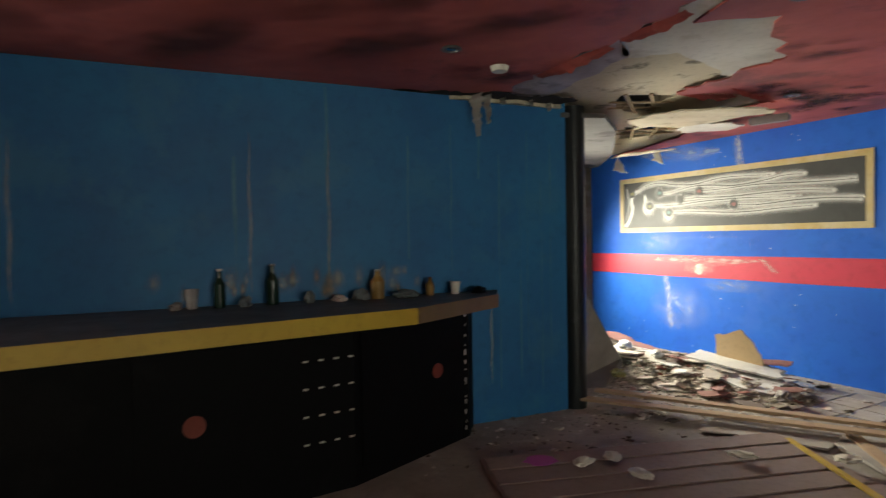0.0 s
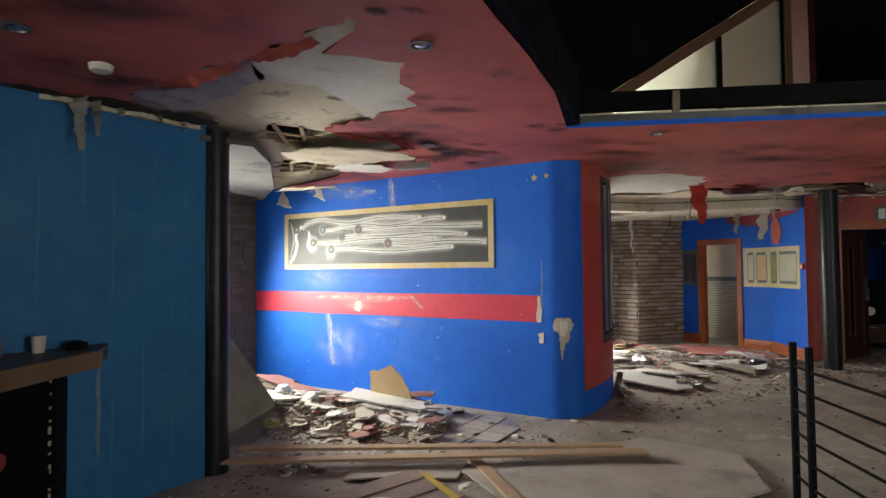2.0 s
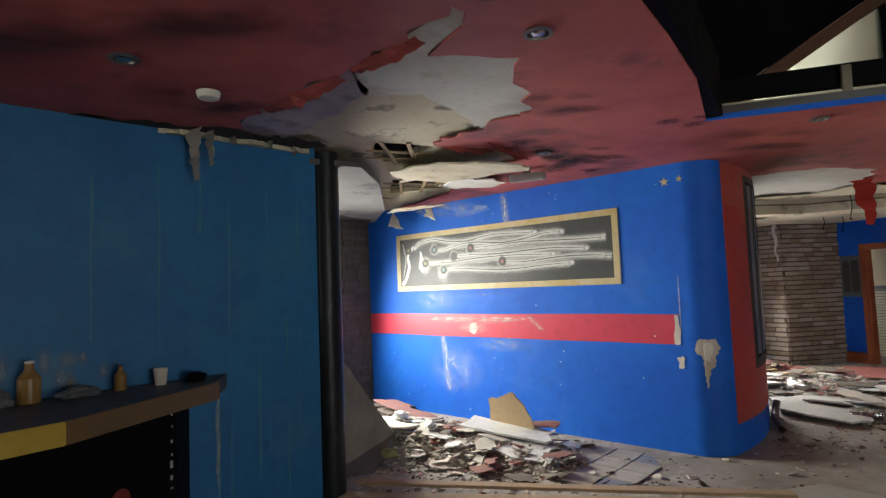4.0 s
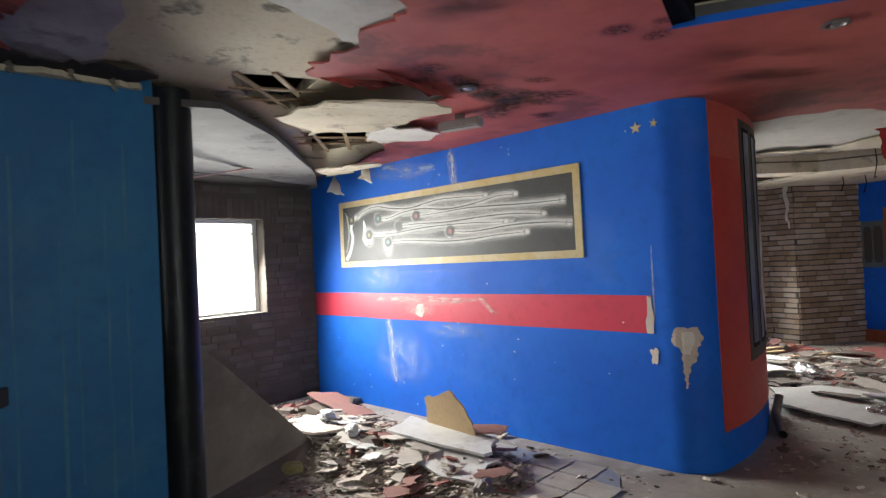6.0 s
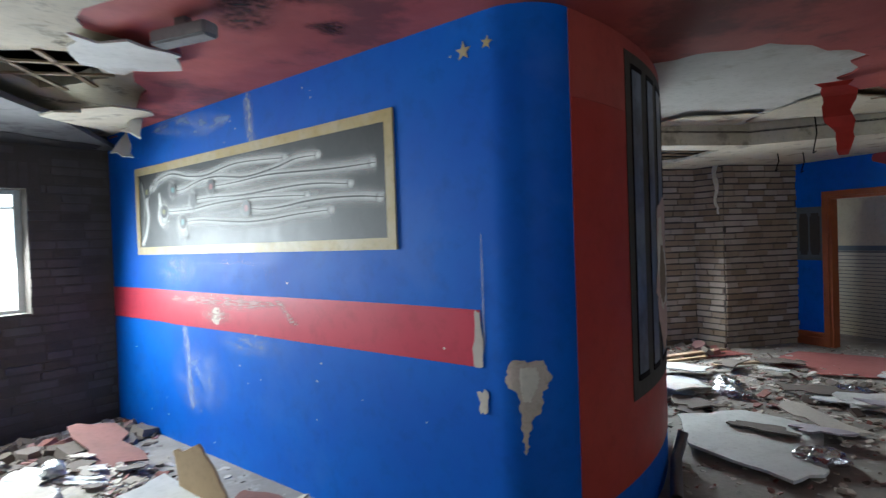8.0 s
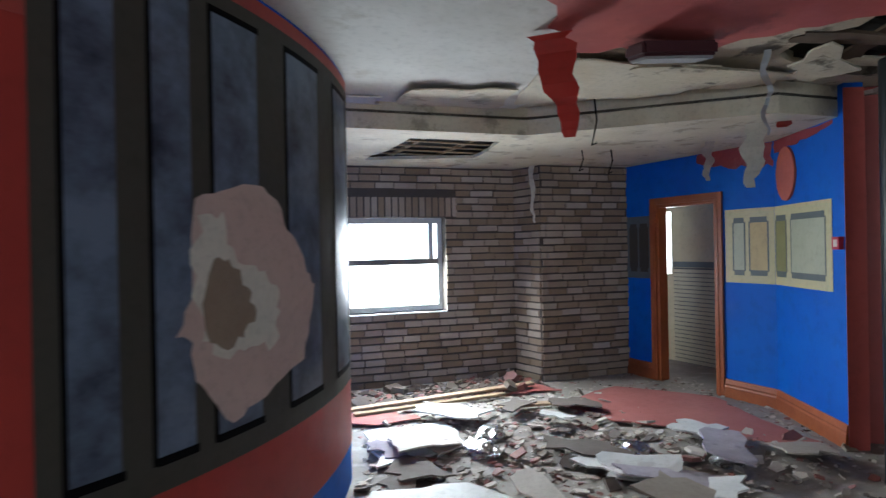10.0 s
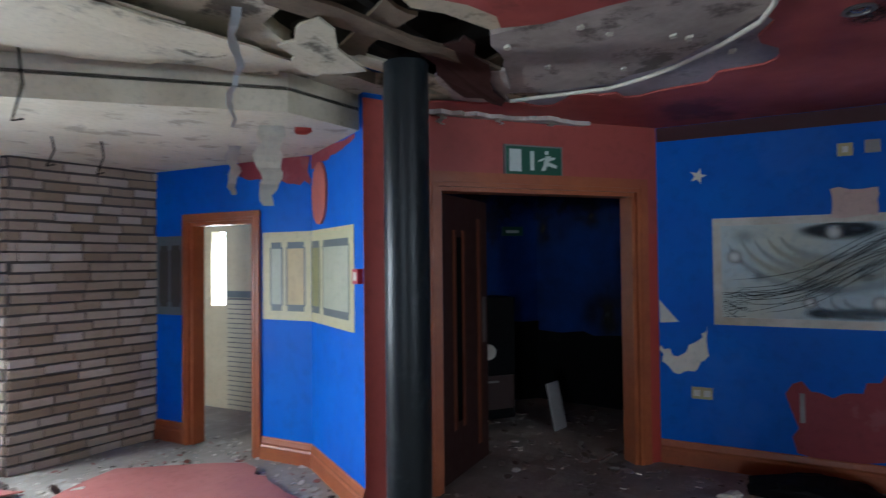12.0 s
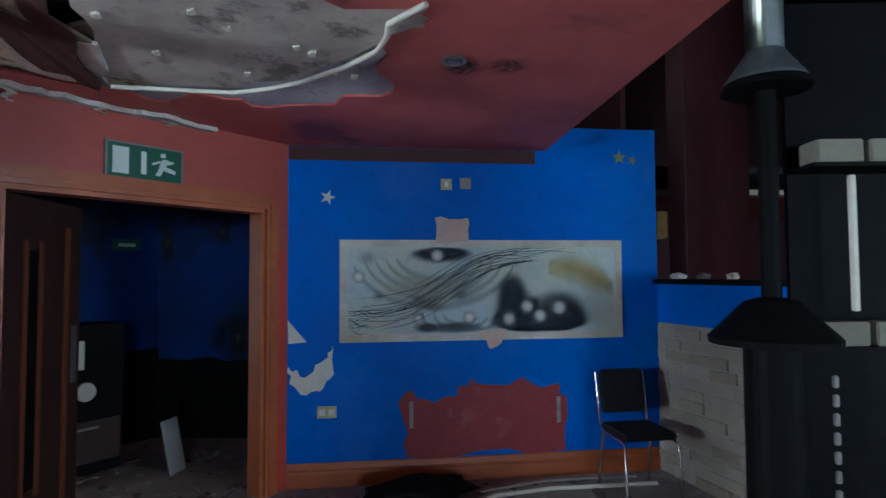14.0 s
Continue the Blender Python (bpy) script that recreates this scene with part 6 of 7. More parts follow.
def lathe(name, prof, mat, parent=None, seg=20, label=""):
    bm = bmesh.new()
    rings = [[bm.verts.new((r * math.cos(2 * math.pi * k / seg), r * math.sin(2 * math.pi * k / seg), z)) for k in range(seg)] for r, z in prof]
    for a, b in zip(rings, rings[1:]):
        for k in range(seg):
            bm.faces.new((a[k], a[(k + 1) % seg], b[(k + 1) % seg], b[k]))
    bm.faces.new(rings[0][::-1])
    bm.faces.new(rings[-1])
    return part(name, bm, mat, parent, label)


def bottle(x, y, z, h, r, glass, cap, label):
    root = empty("bottle", Matrix.Translation((x, y, z)))
    lathe("body", [(r * 0.95, 0), (r, 0.01), (r, h * 0.6), (r * 0.45, h * 0.78), (r * 0.36, h * 0.94), (r * 0.4, h * 0.95)], glass, root)
    lathe("cap", [(r * 0.42, h * 0.951), (r * 0.42, h), (r * 0.3, h * 1.005)], cap, root)
    tagged(root, label=label, category="bottle")


def cup(x, y, z, h, r, mat, label):
    o = lathe("plastic_cup", [(r * 0.75, 0), (r, h), (r * 0.93, h), (r * 0.7, 0.006)], mat)
    o.matrix_world = Matrix.Translation((x, y, z))
    tagged(o, label=label, category="cup")


DARKGLASS = material("dark_green_glass", (0.01, 0.03, 0.02), 0.15, scale=6, bump=0.0)
BROWNGLASS = material("amber_plastic", (0.28, 0.17, 0.05), 0.3, scale=6, bump=0.0)


def on_bar(s, out):
    p = TW @ Vector((s, -out, 0))
    return p.x, p.y, 1.036


bottle(*on_bar(3.30, 0.14), 0.24, 0.035, DARKGLASS, PALE, "dusty dark green bottle on the bar")
bottle(*on_bar(3.62, 0.12), 0.26, 0.04, DARKGLASS, DULL, "dusty dark green bottle on the bar")
bottle(*on_bar(4.32, 0.14), 0.2, 0.05, BROWNGLASS, PALE, "amber plastic bottle on the bar")
bottle(*on_bar(4.72, 0.12), 0.13, 0.03, BROWNGLASS, ORANGE, "small amber bottle on the bar")
cup(*on_bar(4.92, 0.12), 0.09, 0.038, PALE, "white plastic cup on the bar")
cup(*on_bar(3.14, 0.12), 0.12, 0.04, GREY, "grey plastic cup on the bar")


def lump(name, x, y, z, sx, sy, sz, mat, label, category, seed):
    bm = bmesh.new()
    bmesh.ops.create_icosphere(bm, subdivisions=3, radius=1)
    for v in bm.verts:
        d = 1 + 0.45 * noise.noise(v.co * 1.7 + Vector((seed * 3.1, 0, 0))) + 0.2 * noise.noise(v.co * 5 + Vector((seed, 1, 0)))
        v.co *= d
        v.co = Vector((v.co.x * sx, v.co.y * sy, max(0, v.co.z * sz + sz * 0.55)))
    o = part(name, bm, mat)
    o.matrix_world = pose(x, y, z, 0, 0, seed * 37)
    return tagged(o, label=label, category=category)


for k, (s, mt, w, h) in enumerate(((3.05, DULL, 0.04, 0.03), (3.45, SLATE, 0.05, 0.04), (3.85, SLATE, 0.05, 0.05), (4.05, PLASTER, 0.06, 0.025), (4.2, SLATE, 0.06, 0.05), (4.52, SLATE, 0.10, 0.035), (5.1, BLACK, 0.07, 0.03))):
    lump("crumpled_rag", *on_bar(s, 0.15), w, w * 0.7, h, mt, "crumpled dusty rag on the bar top", "rag", k + 1)

# ---- loose boards, planks and rubble ----
PLY = material("grey_plywood", (0.45, 0.415, 0.37), 0.8, second=(0.31, 0.285, 0.255), scale=1.8, amount=0.8, grain=25, bump=0.15, spots=(0.12, 0.1, 0.09), spot_amount=0.4)
PINE = material("pale_pine", (0.42, 0.30, 0.19), 0.7, second=(0.3, 0.2, 0.12), scale=4, grain=35, bump=0.1)
SLATW = material("pinkish_brown_panel", (0.31, 0.235, 0.21), 0.7, second=(0.22, 0.165, 0.145), scale=3, grain=25, bump=0.15)


def slab(name, quad, z, thick, mat, label, category, tilt=(0, 0), rough=0.015, seed=1):
    return sheet(name, quad, z, tilt, mat, thick, seed, rough, label, category)


slab("plywood_sheet", [(2.5, 3.45), (4.25, 3.42), (4.55, 2.75), (4.1, 2.2), (2.45, 2.3)], 0.014, 0.018, PLY, "large dusty plywood sheet lying on the floor", "plywood", seed=401)
slab("plasterboard_sheet", [(1.70, 3.69), (1.95, 4.03), (2.64, 3.62), (2.4, 3.35)], 0.014, 0.014, PLY, "grey plasterboard sheet lying on the floor", "plasterboard", seed=402)


def plank(a, b, w, z0, z1, mat, label):
    L = unit(a, b)[1]
    m = on_wall(a, b)
    sl = math.degrees(math.atan2(z1 - z0, L))
    bm = hexa(bmesh.new(), m @ pose(0, 0, z0, 0, -sl, 0), 0, L, -w / 2, w / 2, 0, 0.022, 0.003)
    for v in bm.verts:
        v.co.z += 0.006 * noise.noise(v.co * 1.3)
    return tagged(part("wooden_plank", bm, mat), label=label, category="plank", group="planks on the floor")


plank((0.95, 4.30), (3.85, 3.02), 0.10, 0.07, 0.07, PINE, "long pale pine plank lying across the debris")
plank((1.1, 4.45), (3.78, 3.20), 0.09, 0.10, 0.08, PINE, "long pale pine plank lying across the debris")
plank((2.70, 3.60), (2.50, 2.60), 0.09, 0.02, 0.03, PINE, "short pine plank under the long planks")
tagged(part("gold_strip", hexa(bmesh.new(), on_wall((2.22, 3.5), (2.24, 2.55)) @ pose(0, 0, 0.03, 0, 0, 0), 0, 1.0, -0.025, 0.025, 0, 0.012, 0.003), YELLOW), label="mustard yellow trim strip lying on the floor", category="strip")
# fallen slatted panel with a pink stain
sp_ = empty("slatted_panel", on_wall((0.12, 3.05), (2.2, 3.62)) @ pose(0, 0, 0.02, 2, 0, 0))
part("backing", box(0, 2.15, -1.0, 0.0, 0, 0.018, 0.003), SLATW, sp_)
for k in range(5):
    part("slat", box(0.02, 2.13, -0.98 + k * 0.2, -0.81 + k * 0.2, 0.0185, 0.026, 0.003), SLATW, sp_)
MAGENTA = material("magenta_stain", (0.45, 0.07, 0.35), 0.6, scale=8)
part("stain", prism([(0.36 + 0.1 * math.cos(2 * math.pi * k / 14) * (1 + 0.2 * math.sin(3 * k)), -0.12 + 0.08 * math.sin(2 * math.pi * k / 14)) for k in range(14)], 0.0265, 0.0285), MAGENTA, sp_, "magenta paint stain")
tagged(sp_, label="fallen pinkish-brown slatted panel with a magenta stain", category="panel")
for k, (x, y) in enumerate(((0.75, 2.95), (0.95, 3.05), (1.05, 2.8), (1.75, 3.1), (2.35, 3.05))):
    lump("paper_scrap", x, y, 0.06, 0.08, 0.05, 0.02, PALE, "crumpled white paper scrap on the fallen panel", "paper", k + 11)

# grey board leaning in the alcove
SLATG = material("dark_grey_board", (0.17, 0.155, 0.145), 0.85, second=(0.11, 0.10, 0.09), scale=2.5, amount=0.8, grain=25, bump=0.15, spots=(0.25, 0.23, 0.21), spot_amount=0.4)
lb = bmesh.new()
vs = [lb.verts.new(Vector(p)) for p in ((0.93, 4.52, 1.14), (0.80, 4.85, 0.0), (1.28, 4.95, 0.0), (1.62, 5.55, 0.06), (1.58, 5.6, 0.14))]
f = lb.faces.new(vs)
bmesh.ops.solidify(lb, geom=[f], thickness=0.015)
tagged(part("leaning_board", lb, SLATG), label="grey board leaning against the iron column", category="board")


# rubble: a heap of many chips over a mound
def mound_height(x, y, cx, cy, rx, ry, h, turn):
    c, s = math.cos(turn), math.sin(turn)
    u, v = ((x - cx) * c + (y - cy) * s) / rx, (-(x - cx) * s + (y - cy) * c) / ry
    d = u * u + v * v
    return max(0.0, h * (1 - d)) * (0.75 + 0.5 * noise.noise(Vector((x * 2.3, y * 2.3, 0.4)))) if d < 1 else 0.0


MOUNDS = [(1.95, 5.7, 1.55, 0.62, 0.20, math.radians(-57)), (2.55, 5.0, 0.7, 0.5, 0.18, math.radians(-57)), (7.6, 6.5, 1.5, 0.9, 0.06, 0.2), (8.4, 5.6, 1.0, 0.7, 0.08, -0.7)]


def ground_height(x, y):
    return max(mound_height(x, y, *m) for m in MOUNDS)


HEAP = material("dirty_crushed_plaster", (0.36, 0.32, 0.265), 0.95, second=(0.19, 0.16, 0.13), scale=5, amount=0.9, grain=45, bump=0.6, spots=(0.5, 0.47, 0.42), spot_amount=0.5, spot_scale=9)
for k, (cx, cy, rx, ry, h, turn) in enumerate(MOUNDS):
    bm = bmesh.new()
    bmesh.ops.create_grid(bm, x_segments=48, y_segments=28, size=1, matrix=pose(cx, cy, 0, 0, 0, math.degrees(turn)) @ Matrix.Diagonal((rx, ry, 1, 1)))
    for v in bm.verts:
        v.co.z = mound_height(v.co.x, v.co.y, cx, cy, rx, ry, h, turn) + 0.018 * max(0, noise.noise(v.co * 9)) - 0.012
    tagged(part("rubble_heap", bm, HEAP if k < 2 else FLOOR), label="heap of crushed plaster rubble on the floor", category="rubble", kind="stuff")


def inside_walls(x, y):
    p = Vector((x, y))
    q = p - Vector(COR1)
    e = p - END_C
    if q.dot(BD) > -0.03 and e.length < END_R + 0.05 and e.x < 3.4:
        return False
    return True


def chips(name, count, area, size, flat, mats, label, seed, spread=None):
    """Scattered angular fragments lying on the ground, in one mesh."""
    rnd = random.Random(seed)
    verts, faces, mi = [], [], []
    made = 0
    while made < count:
        x, y = area(rnd)
        if not inside_walls(x, y):
            continue
        made += 1
        r = rnd.uniform(*size) * (2.2 if rnd.random() < 0.06 else 1)
        n = rnd.randint(4, 6)
        a0_ = rnd.uniform(0, 6.28)
        t = r * rnd.uniform(*flat)
        tilt = Matrix.Rotation(rnd.gauss(0, 0.25), 3, "X") @ Matrix.Rotation(rnd.gauss(0, 0.25), 3, "Y")
        z = ground_height(x, y)
        base = len(verts)
        pts = [(math.cos(a0_ + 6.283 * (i + rnd.uniform(-0.3, 0.3)) / n) * r * rnd.uniform(0.6, 1.1), math.sin(a0_ + 6.283 * (i + rnd.uniform(-0.2, 0.2)) / n) * r * rnd.uniform(0.5, 1.0)) for i in range(n)]
        lo = 9
        loc = []
        for h in (0, t):
            for px, py in pts:
                q = tilt @ Vector((px * (0.9 if h else 1), py * (0.9 if h else 1), h))
                lo = min(lo, q.z)
                loc.append(q)
        for q in loc:
            verts.append((x + q.x, y + q.y, z + q.z - lo * 0.7 - 0.004))
        faces.append([base + i for i in range(n)][::-1])
        faces.append([base + n + i for i in range(n)])
        for i in range(n):
            faces.append([base + i, base + (i + 1) % n, base + n + (i + 1) % n, base + n + i])
        mi.extend([rnd.choices(range(len(mats)), [3] + [1] * (len(mats) - 1))[0]] * (n + 2))
    me = bpy.data.meshes.new(name)
    me.from_pydata(verts, [], faces)
    for m in mats:
        me.materials.append(m)
    me.polygons.foreach_set("material_index", mi)
    return tagged(new(name, me), label=label, category="rubble", kind="stuff")


CHIPW = material("plaster_chips", (0.52, 0.47, 0.40), 0.85, second=(0.36, 0.31, 0.26), scale=8, grain=40, bump=0.2, piece=0.3)
CHIPD = material("dirt_chips", (0.15, 0.12, 0.10), 0.9, scale=8, grain=40, bump=0.2, piece=0.35)
CHIPR = material("red_flakes", (0.28, 0.12, 0.10), 0.7, scale=8, grain=40, bump=0.1, piece=0.25)


def near(cx, cy, sx, sy, turn=0.0):
    c, s = math.cos(turn), math.sin(turn)

    def pick(rnd):
        u, v = rnd.gauss(0, sx), rnd.gauss(0, sy)
        return cx + u * c - v * s, cy + u * s + v * c
    return pick


def within(x0, x1, y0, y1):
    return lambda rnd: (rnd.uniform(x0, x1), rnd.uniform(y0, y1))


chips("rubble_chips", 3600, near(1.95, 5.6, 0.75, 0.33, math.radians(-57)), (0.006, 0.04), (0.03, 0.16), [CHIPW, CHIPD, CHIPW, CHIPD, CHIPR], "loose plaster chips over the rubble heap", 1)
chips("rubble_chips", 1300, near(2.3, 4.6, 0.9, 0.6, math.radians(-40)), (0.006, 0.028), (0.1, 0.4), [CHIPW, CHIPD], "loose plaster chips spread before the heap", 2)
chips("rubble_chips", 260, near(0.6, 3.7, 0.6, 0.25, 0.5), (0.006, 0.025), (0.1, 0.4), [CHIPD, CHIPW], "loose plaster chips before the bar", 3)
chips("rubble_chips", 2600, within(4.6, 10.0, 3.9, 7.7), (0.006, 0.03), (0.08, 0.35), [CHIPW, CHIPD, CHIPR], "loose plaster chips over the far floor", 4)
chips("rubble_chips", 900, near(7.6, 5.9, 0.9, 0.7), (0.01, 0.05), (0.06, 0.3), [CHIPW, CHIPD, CHIPR], "broken plaster pieces over the far floor", 5)
chips("rubble_chips", 500, within(3.2, 9.5, 1.0, 4.6), (0.006, 0.025), (0.1, 0.5), [CHIPD, CHIPW], "fine grit over the middle floor", 6)
chips("rubble_chips", 350, within(8.2, 11.2, 1.2, 4.6), (0.01, 0.04), (0.1, 0.4), [CHIPD, CHIPW], "loose grit before the star wall", 7)
chips("rubble_chips", 260, within(10.3, 12.4, 3.9, 6.0), (0.012, 0.05), (0.05, 0.2), [CHIPD, CHIPW], "broken plaster pieces on the lobby floor", 8)

chips("rubble_chips", 2600, near(2.05, 5.35, 0.8, 0.36, math.radians(-57)), (0.004, 0.02), (0.15, 0.6), [CHIPW, CHIPW, CHIPD], "crushed plaster crumbs over the rubble heap", 9)
# dark clods, packed densely to stand for shade below the window
chips("rubble_chips", 1500, near(1.25, 6.9, 0.22, 0.75, math.radians(-57)), (0.015, 0.07), (0.15, 0.6), [CHIPD, CHIPD, CHIPD, CHIPR], "dark clods along the alcove wall, packed to shade the floor", 10)
chips("rubble_chips", 1300, within(5.7, 8.5, 7.5, 8.25), (0.012, 0.055), (0.1, 0.5), [CHIPD, CHIPD, CHIPR], "dark dirt and clods along the brick wall", 11)
# patch of tiled floor laid bare before the mural
TILEF = material("dusty_floor_tile", (0.40, 0.36, 0.30), 0.6, second=(0.29, 0.25, 0.21), scale=5, amount=0.8, grain=40, bump=0.15, spots=(0.46, 0.45, 0.44), spot_amount=0.4, spot_scale=6, piece=0.12)
GROUT = material("blue_grey_grout", (0.19, 0.215, 0.28), 0.8, second=(0.25, 0.25, 0.28), scale=6, amount=0.8, grain=40, bump=0.2)
ft = empty("floor_tiles")
part("bed", prism(ragged([(2.8, -0.2), (3.85, -0.22), (4.08, -0.5), (4.05, -0.98), (3.8, -1.22), (2.8, -1.22), (2.56, -0.95), (2.56, -0.5)], 0.03, 4, 610), 0.002, 0.005, m=MW), GROUT, ft)
for i in range(6):
    for j in range(4):
        x0, y0 = 2.56 + i * 0.255, -1.22 + j * 0.255
        if (i, j) in ((0, 0), (5, 0), (5, 3), (0, 3), (2, 3)):
            continue
        rnd = random.Random(620 + i * 7 + j)
        part("tile", prism(ragged(rect(x0, x0 + 0.232, y0, y0 + 0.232), 0.006, 3, 630 + i * 5 + j), 0.0051, 0.011 + rnd.uniform(0, 0.003), m=MW), TILEF, ft)
structure(ft, "dusty cream floor tiles with blue-grey grout", "tiles")

# larger fragments, each its own thing
LINO = material("dusty_red_lino", (0.27, 0.13, 0.11), 0.9, second=(0.2, 0.11, 0.09), scale=4, amount=0.8, grain=30, bump=0.2)
SHEETW = material("white_plasterboard", (0.66, 0.66, 0.64), 0.6, second=(0.5, 0.5, 0.48), scale=3, amount=0.7, grain=25, bump=0.1, spots=(0.25, 0.2, 0.17), spot_amount=0.35, spot_scale=4)
TAN = material("tan_board", (0.46, 0.33, 0.19), 0.8, second=(0.38, 0.26, 0.14), scale=3, grain=25, bump=0.1)
slab("plasterboard_piece", [(2.15, 5.35), (2.75, 4.75), (2.95, 5.0), (2.4, 5.65)], 0.17, 0.02, SHEETW, "broken white plasterboard piece on the rubble heap", "plasterboard", (4, 3), 0.04, 411)
slab("plasterboard_piece", [(2.05, 5.1), (2.6, 4.5), (2.85, 4.72), (2.3, 5.3)], 0.10, 0.02, SHEETW, "broken white plasterboard piece on the rubble heap", "plasterboard", (9, -3), 0.04, 412)
slab("plasterboard_piece", [(1.35, 5.9), (1.6, 5.5), (1.85, 5.7), (1.6, 6.1)], 0.17, 0.018, CHIPW, "broken cream plaster piece on the rubble heap", "plaster", (-6, 5), 0.04, 413)
slab("red_lino_piece", [(1.55, 6.9), (1.95, 6.2), (2.2, 6.35), (1.85, 7.0)], 0.14, 0.01, LINO, "faded red lino scrap on the rubble heap", "lino", (5, 8), 0.05, 414)
slab("red_lino_piece", [(2.75, 5.2), (2.95, 4.95), (3.05, 5.05), (2.85, 5.28)], 0.2, 0.01, LINO, "faded red lino scrap on the rubble heap", "lino", (5, -8), 0.02, 415)
CBM = on_wall((2.52, 5.47), (2.80, 5.08))
bmc = prism(ragged([(0, 0.0), (0.48, 0.0), (0.46, 0.10), (0.36, 0.25), (0.27, 0.33), (0.14, 0.27), (0.0, 0.24)], 0.012, 3, 416), 0, 0.012, m=CBM @ pose(0, 0, 0.18, 98, 0, 0))
tagged(part("board_offcut", bmc, TAN), label="tan broken board offcut standing in the rubble", category="board")
for k, (x, y, mt) in enumerate(((1.45, 5.15, OLIVE), (2.62, 4.35, DULL), (1.9, 5.45, SHEETW), (1.72, 6.05, METAL))):
    lump("crumpled_scrap", x, y, 0.06 + ground_height(x, y) * 0.8, 0.08, 0.06, 0.05, mt, "crumpled wrapper in the rubble", "scrap", 30 + k)
rnd = random.Random(91)
for k in range(46):
    u, v = rnd.gauss(0, 0.62), rnd.gauss(0, 0.26)
    x, y = 1.95 + u * 0.545 - v * -0.839, 5.45 - u * 0.839 + v * 0.545
    w, h, tn = rnd.uniform(0.04, 0.15), rnd.uniform(0.03, 0.085), rnd.gauss(-0.9, 0.6)
    c, s = math.cos(tn), math.sin(tn)
    q = [(x + a * c - b * s, y + a * s + b * c) for a, b in ((-w, -h), (w * 0.2, -h * 1.2), (w, -h * 0.6), (w * 0.8, h), (-w * 0.7, h * 1.1))]
    if not all(inside_walls(*p) for p in q):
        continue
    mt, lb_ = ((CHIPW, "torn cream plaster sheet on the rubble heap"), (SHEETW, "torn white plasterboard sheet on the rubble heap"), (PLY, "dusty grey board piece on the rubble heap"), (CHIPD, "dirty board fragment on the rubble heap"), (CHIPW, "torn cream plaster sheet on the rubble heap"), (LINO, "faded red lino scrap on the rubble heap"))[k % 6]
    slab("board_fragment", q, 0.01 + ground_height(x, y) + rnd.uniform(0, 0.03), 0.008, mt, lb_, "fragment", (rnd.uniform(-10, 10), rnd.uniform(-10, 10)), 0.03, 500 + k)
slab("plasterboard_piece", [(5.73, 5.23), (6.10, 5.78), (6.67, 5.70), (6.9, 5.2), (6.21, 4.59), (5.87, 4.54)], 0.03, 0.02, SHEETW, "large white plasterboard sheet on the far floor", "plasterboard", (1, 2), 0.03, 421)
slab("plasterboard_piece", [(6.25, 6.2), (6.35, 6.9), (7.0, 6.85), (6.95, 6.3)], 0.03, 0.016, SHEETW, "white plasterboard sheet on the far floor", "plasterboard", (1, -1), 0.05, 422)
slab("red_lino_sheet", [(8.16, 6.83), (9.02, 7.19), (9.59, 6.48), (9.42, 6.03), (9.24, 5.25), (8.96, 5.25), (8.70, 5.86), (8.24, 6.25)], 0.035, 0.012, CARPET, "large faded red lino sheet on the far floor", "lino", (0, 1), 0.04, 423)
slab("red_lino_piece", [(6.1, 7.2), (6.9, 7.1), (6.7, 7.45), (6.2, 7.5)], 0.02, 0.01, CARPET, "faded red lino scrap along the brick wall", "lino", (0, 0), 0.06, 424)
slab("red_lino_piece", [(8.0, 7.5), (8.5, 7.35), (8.4, 7.7)], 0.02, 0.01, CARPET, "faded red lino scrap by the chimney", "lino", (0, 0), 0.05, 425)
rnd = random.Random(77)
for k in range(26):
    x, y = rnd.uniform(6.2, 9.1), rnd.uniform(4.9, 7.2)
    if x > 8.2 and y > 5.9:
        continue
    w, h, tn = rnd.uniform(0.12, 0.38), rnd.uniform(0.08, 0.2), rnd.uniform(0, 3.1)
    c, s = math.cos(tn), math.sin(tn)
    q = [(x + a * c - b * s, y + a * s + b * c) for a, b in ((-w, -h), (w, -h * 0.7), (w * 0.8, h), (-w * 0.7, h * 1.1))]
    mt, lb_ = ((SHEETW, "broken white plasterboard piece on the far floor"), (CHIPW, "broken cream plaster piece on the far floor"), (CHIPD, "dirty board fragment on the far floor"), (LILAC, "grey torn lining sheet on the far floor"))[k % 4]
    slab("plasterboard_piece", q, 0.04 + ground_height(x, y) + rnd.uniform(0, 0.03), 0.012, mt, lb_, "plasterboard", (rnd.uniform(-7, 7), rnd.uniform(-7, 7)), 0.05, 430 + k)
plank((6.25, 7.56), (8.30, 7.58), 0.09, 0.03, 0.06, PINE, "long pale timber lying along the brick wall")
plank((6.4, 7.40), (7.9, 7.45), 0.07, 0.03, 0.03, LATH, "brown timber batten lying along the brick wall")
plank((7.6, 7.0), (8.3, 6.75), 0.08, 0.05, 0.08, PINE, "short pale timber in the far debris")
FOIL = material("crumpled_foil", (0.75, 0.76, 0.78), 0.25, metal=1.0, scale=10, grain=30, bump=0.6)
for k, (x, y) in enumerate(((7.2, 6.4), (7.0, 6.15), (7.9, 5.7), (6.35, 4.75), (8.4, 5.3))):
    lump("foil_scrap", x, y, 0.015, 0.16, 0.11, 0.06, FOIL, "crumpled silver foil on the far floor", "foil", 50 + k)
pipe = strip_curve("plastic_pipe", [(5.12, 4.62, 0.04), (5.2, 4.72, 0.06), (5.5, 5.08, 0.05), (5.62, 5.18, 0.09), (5.66, 5.2, 0.16)], 0.035, DULL, res=4)
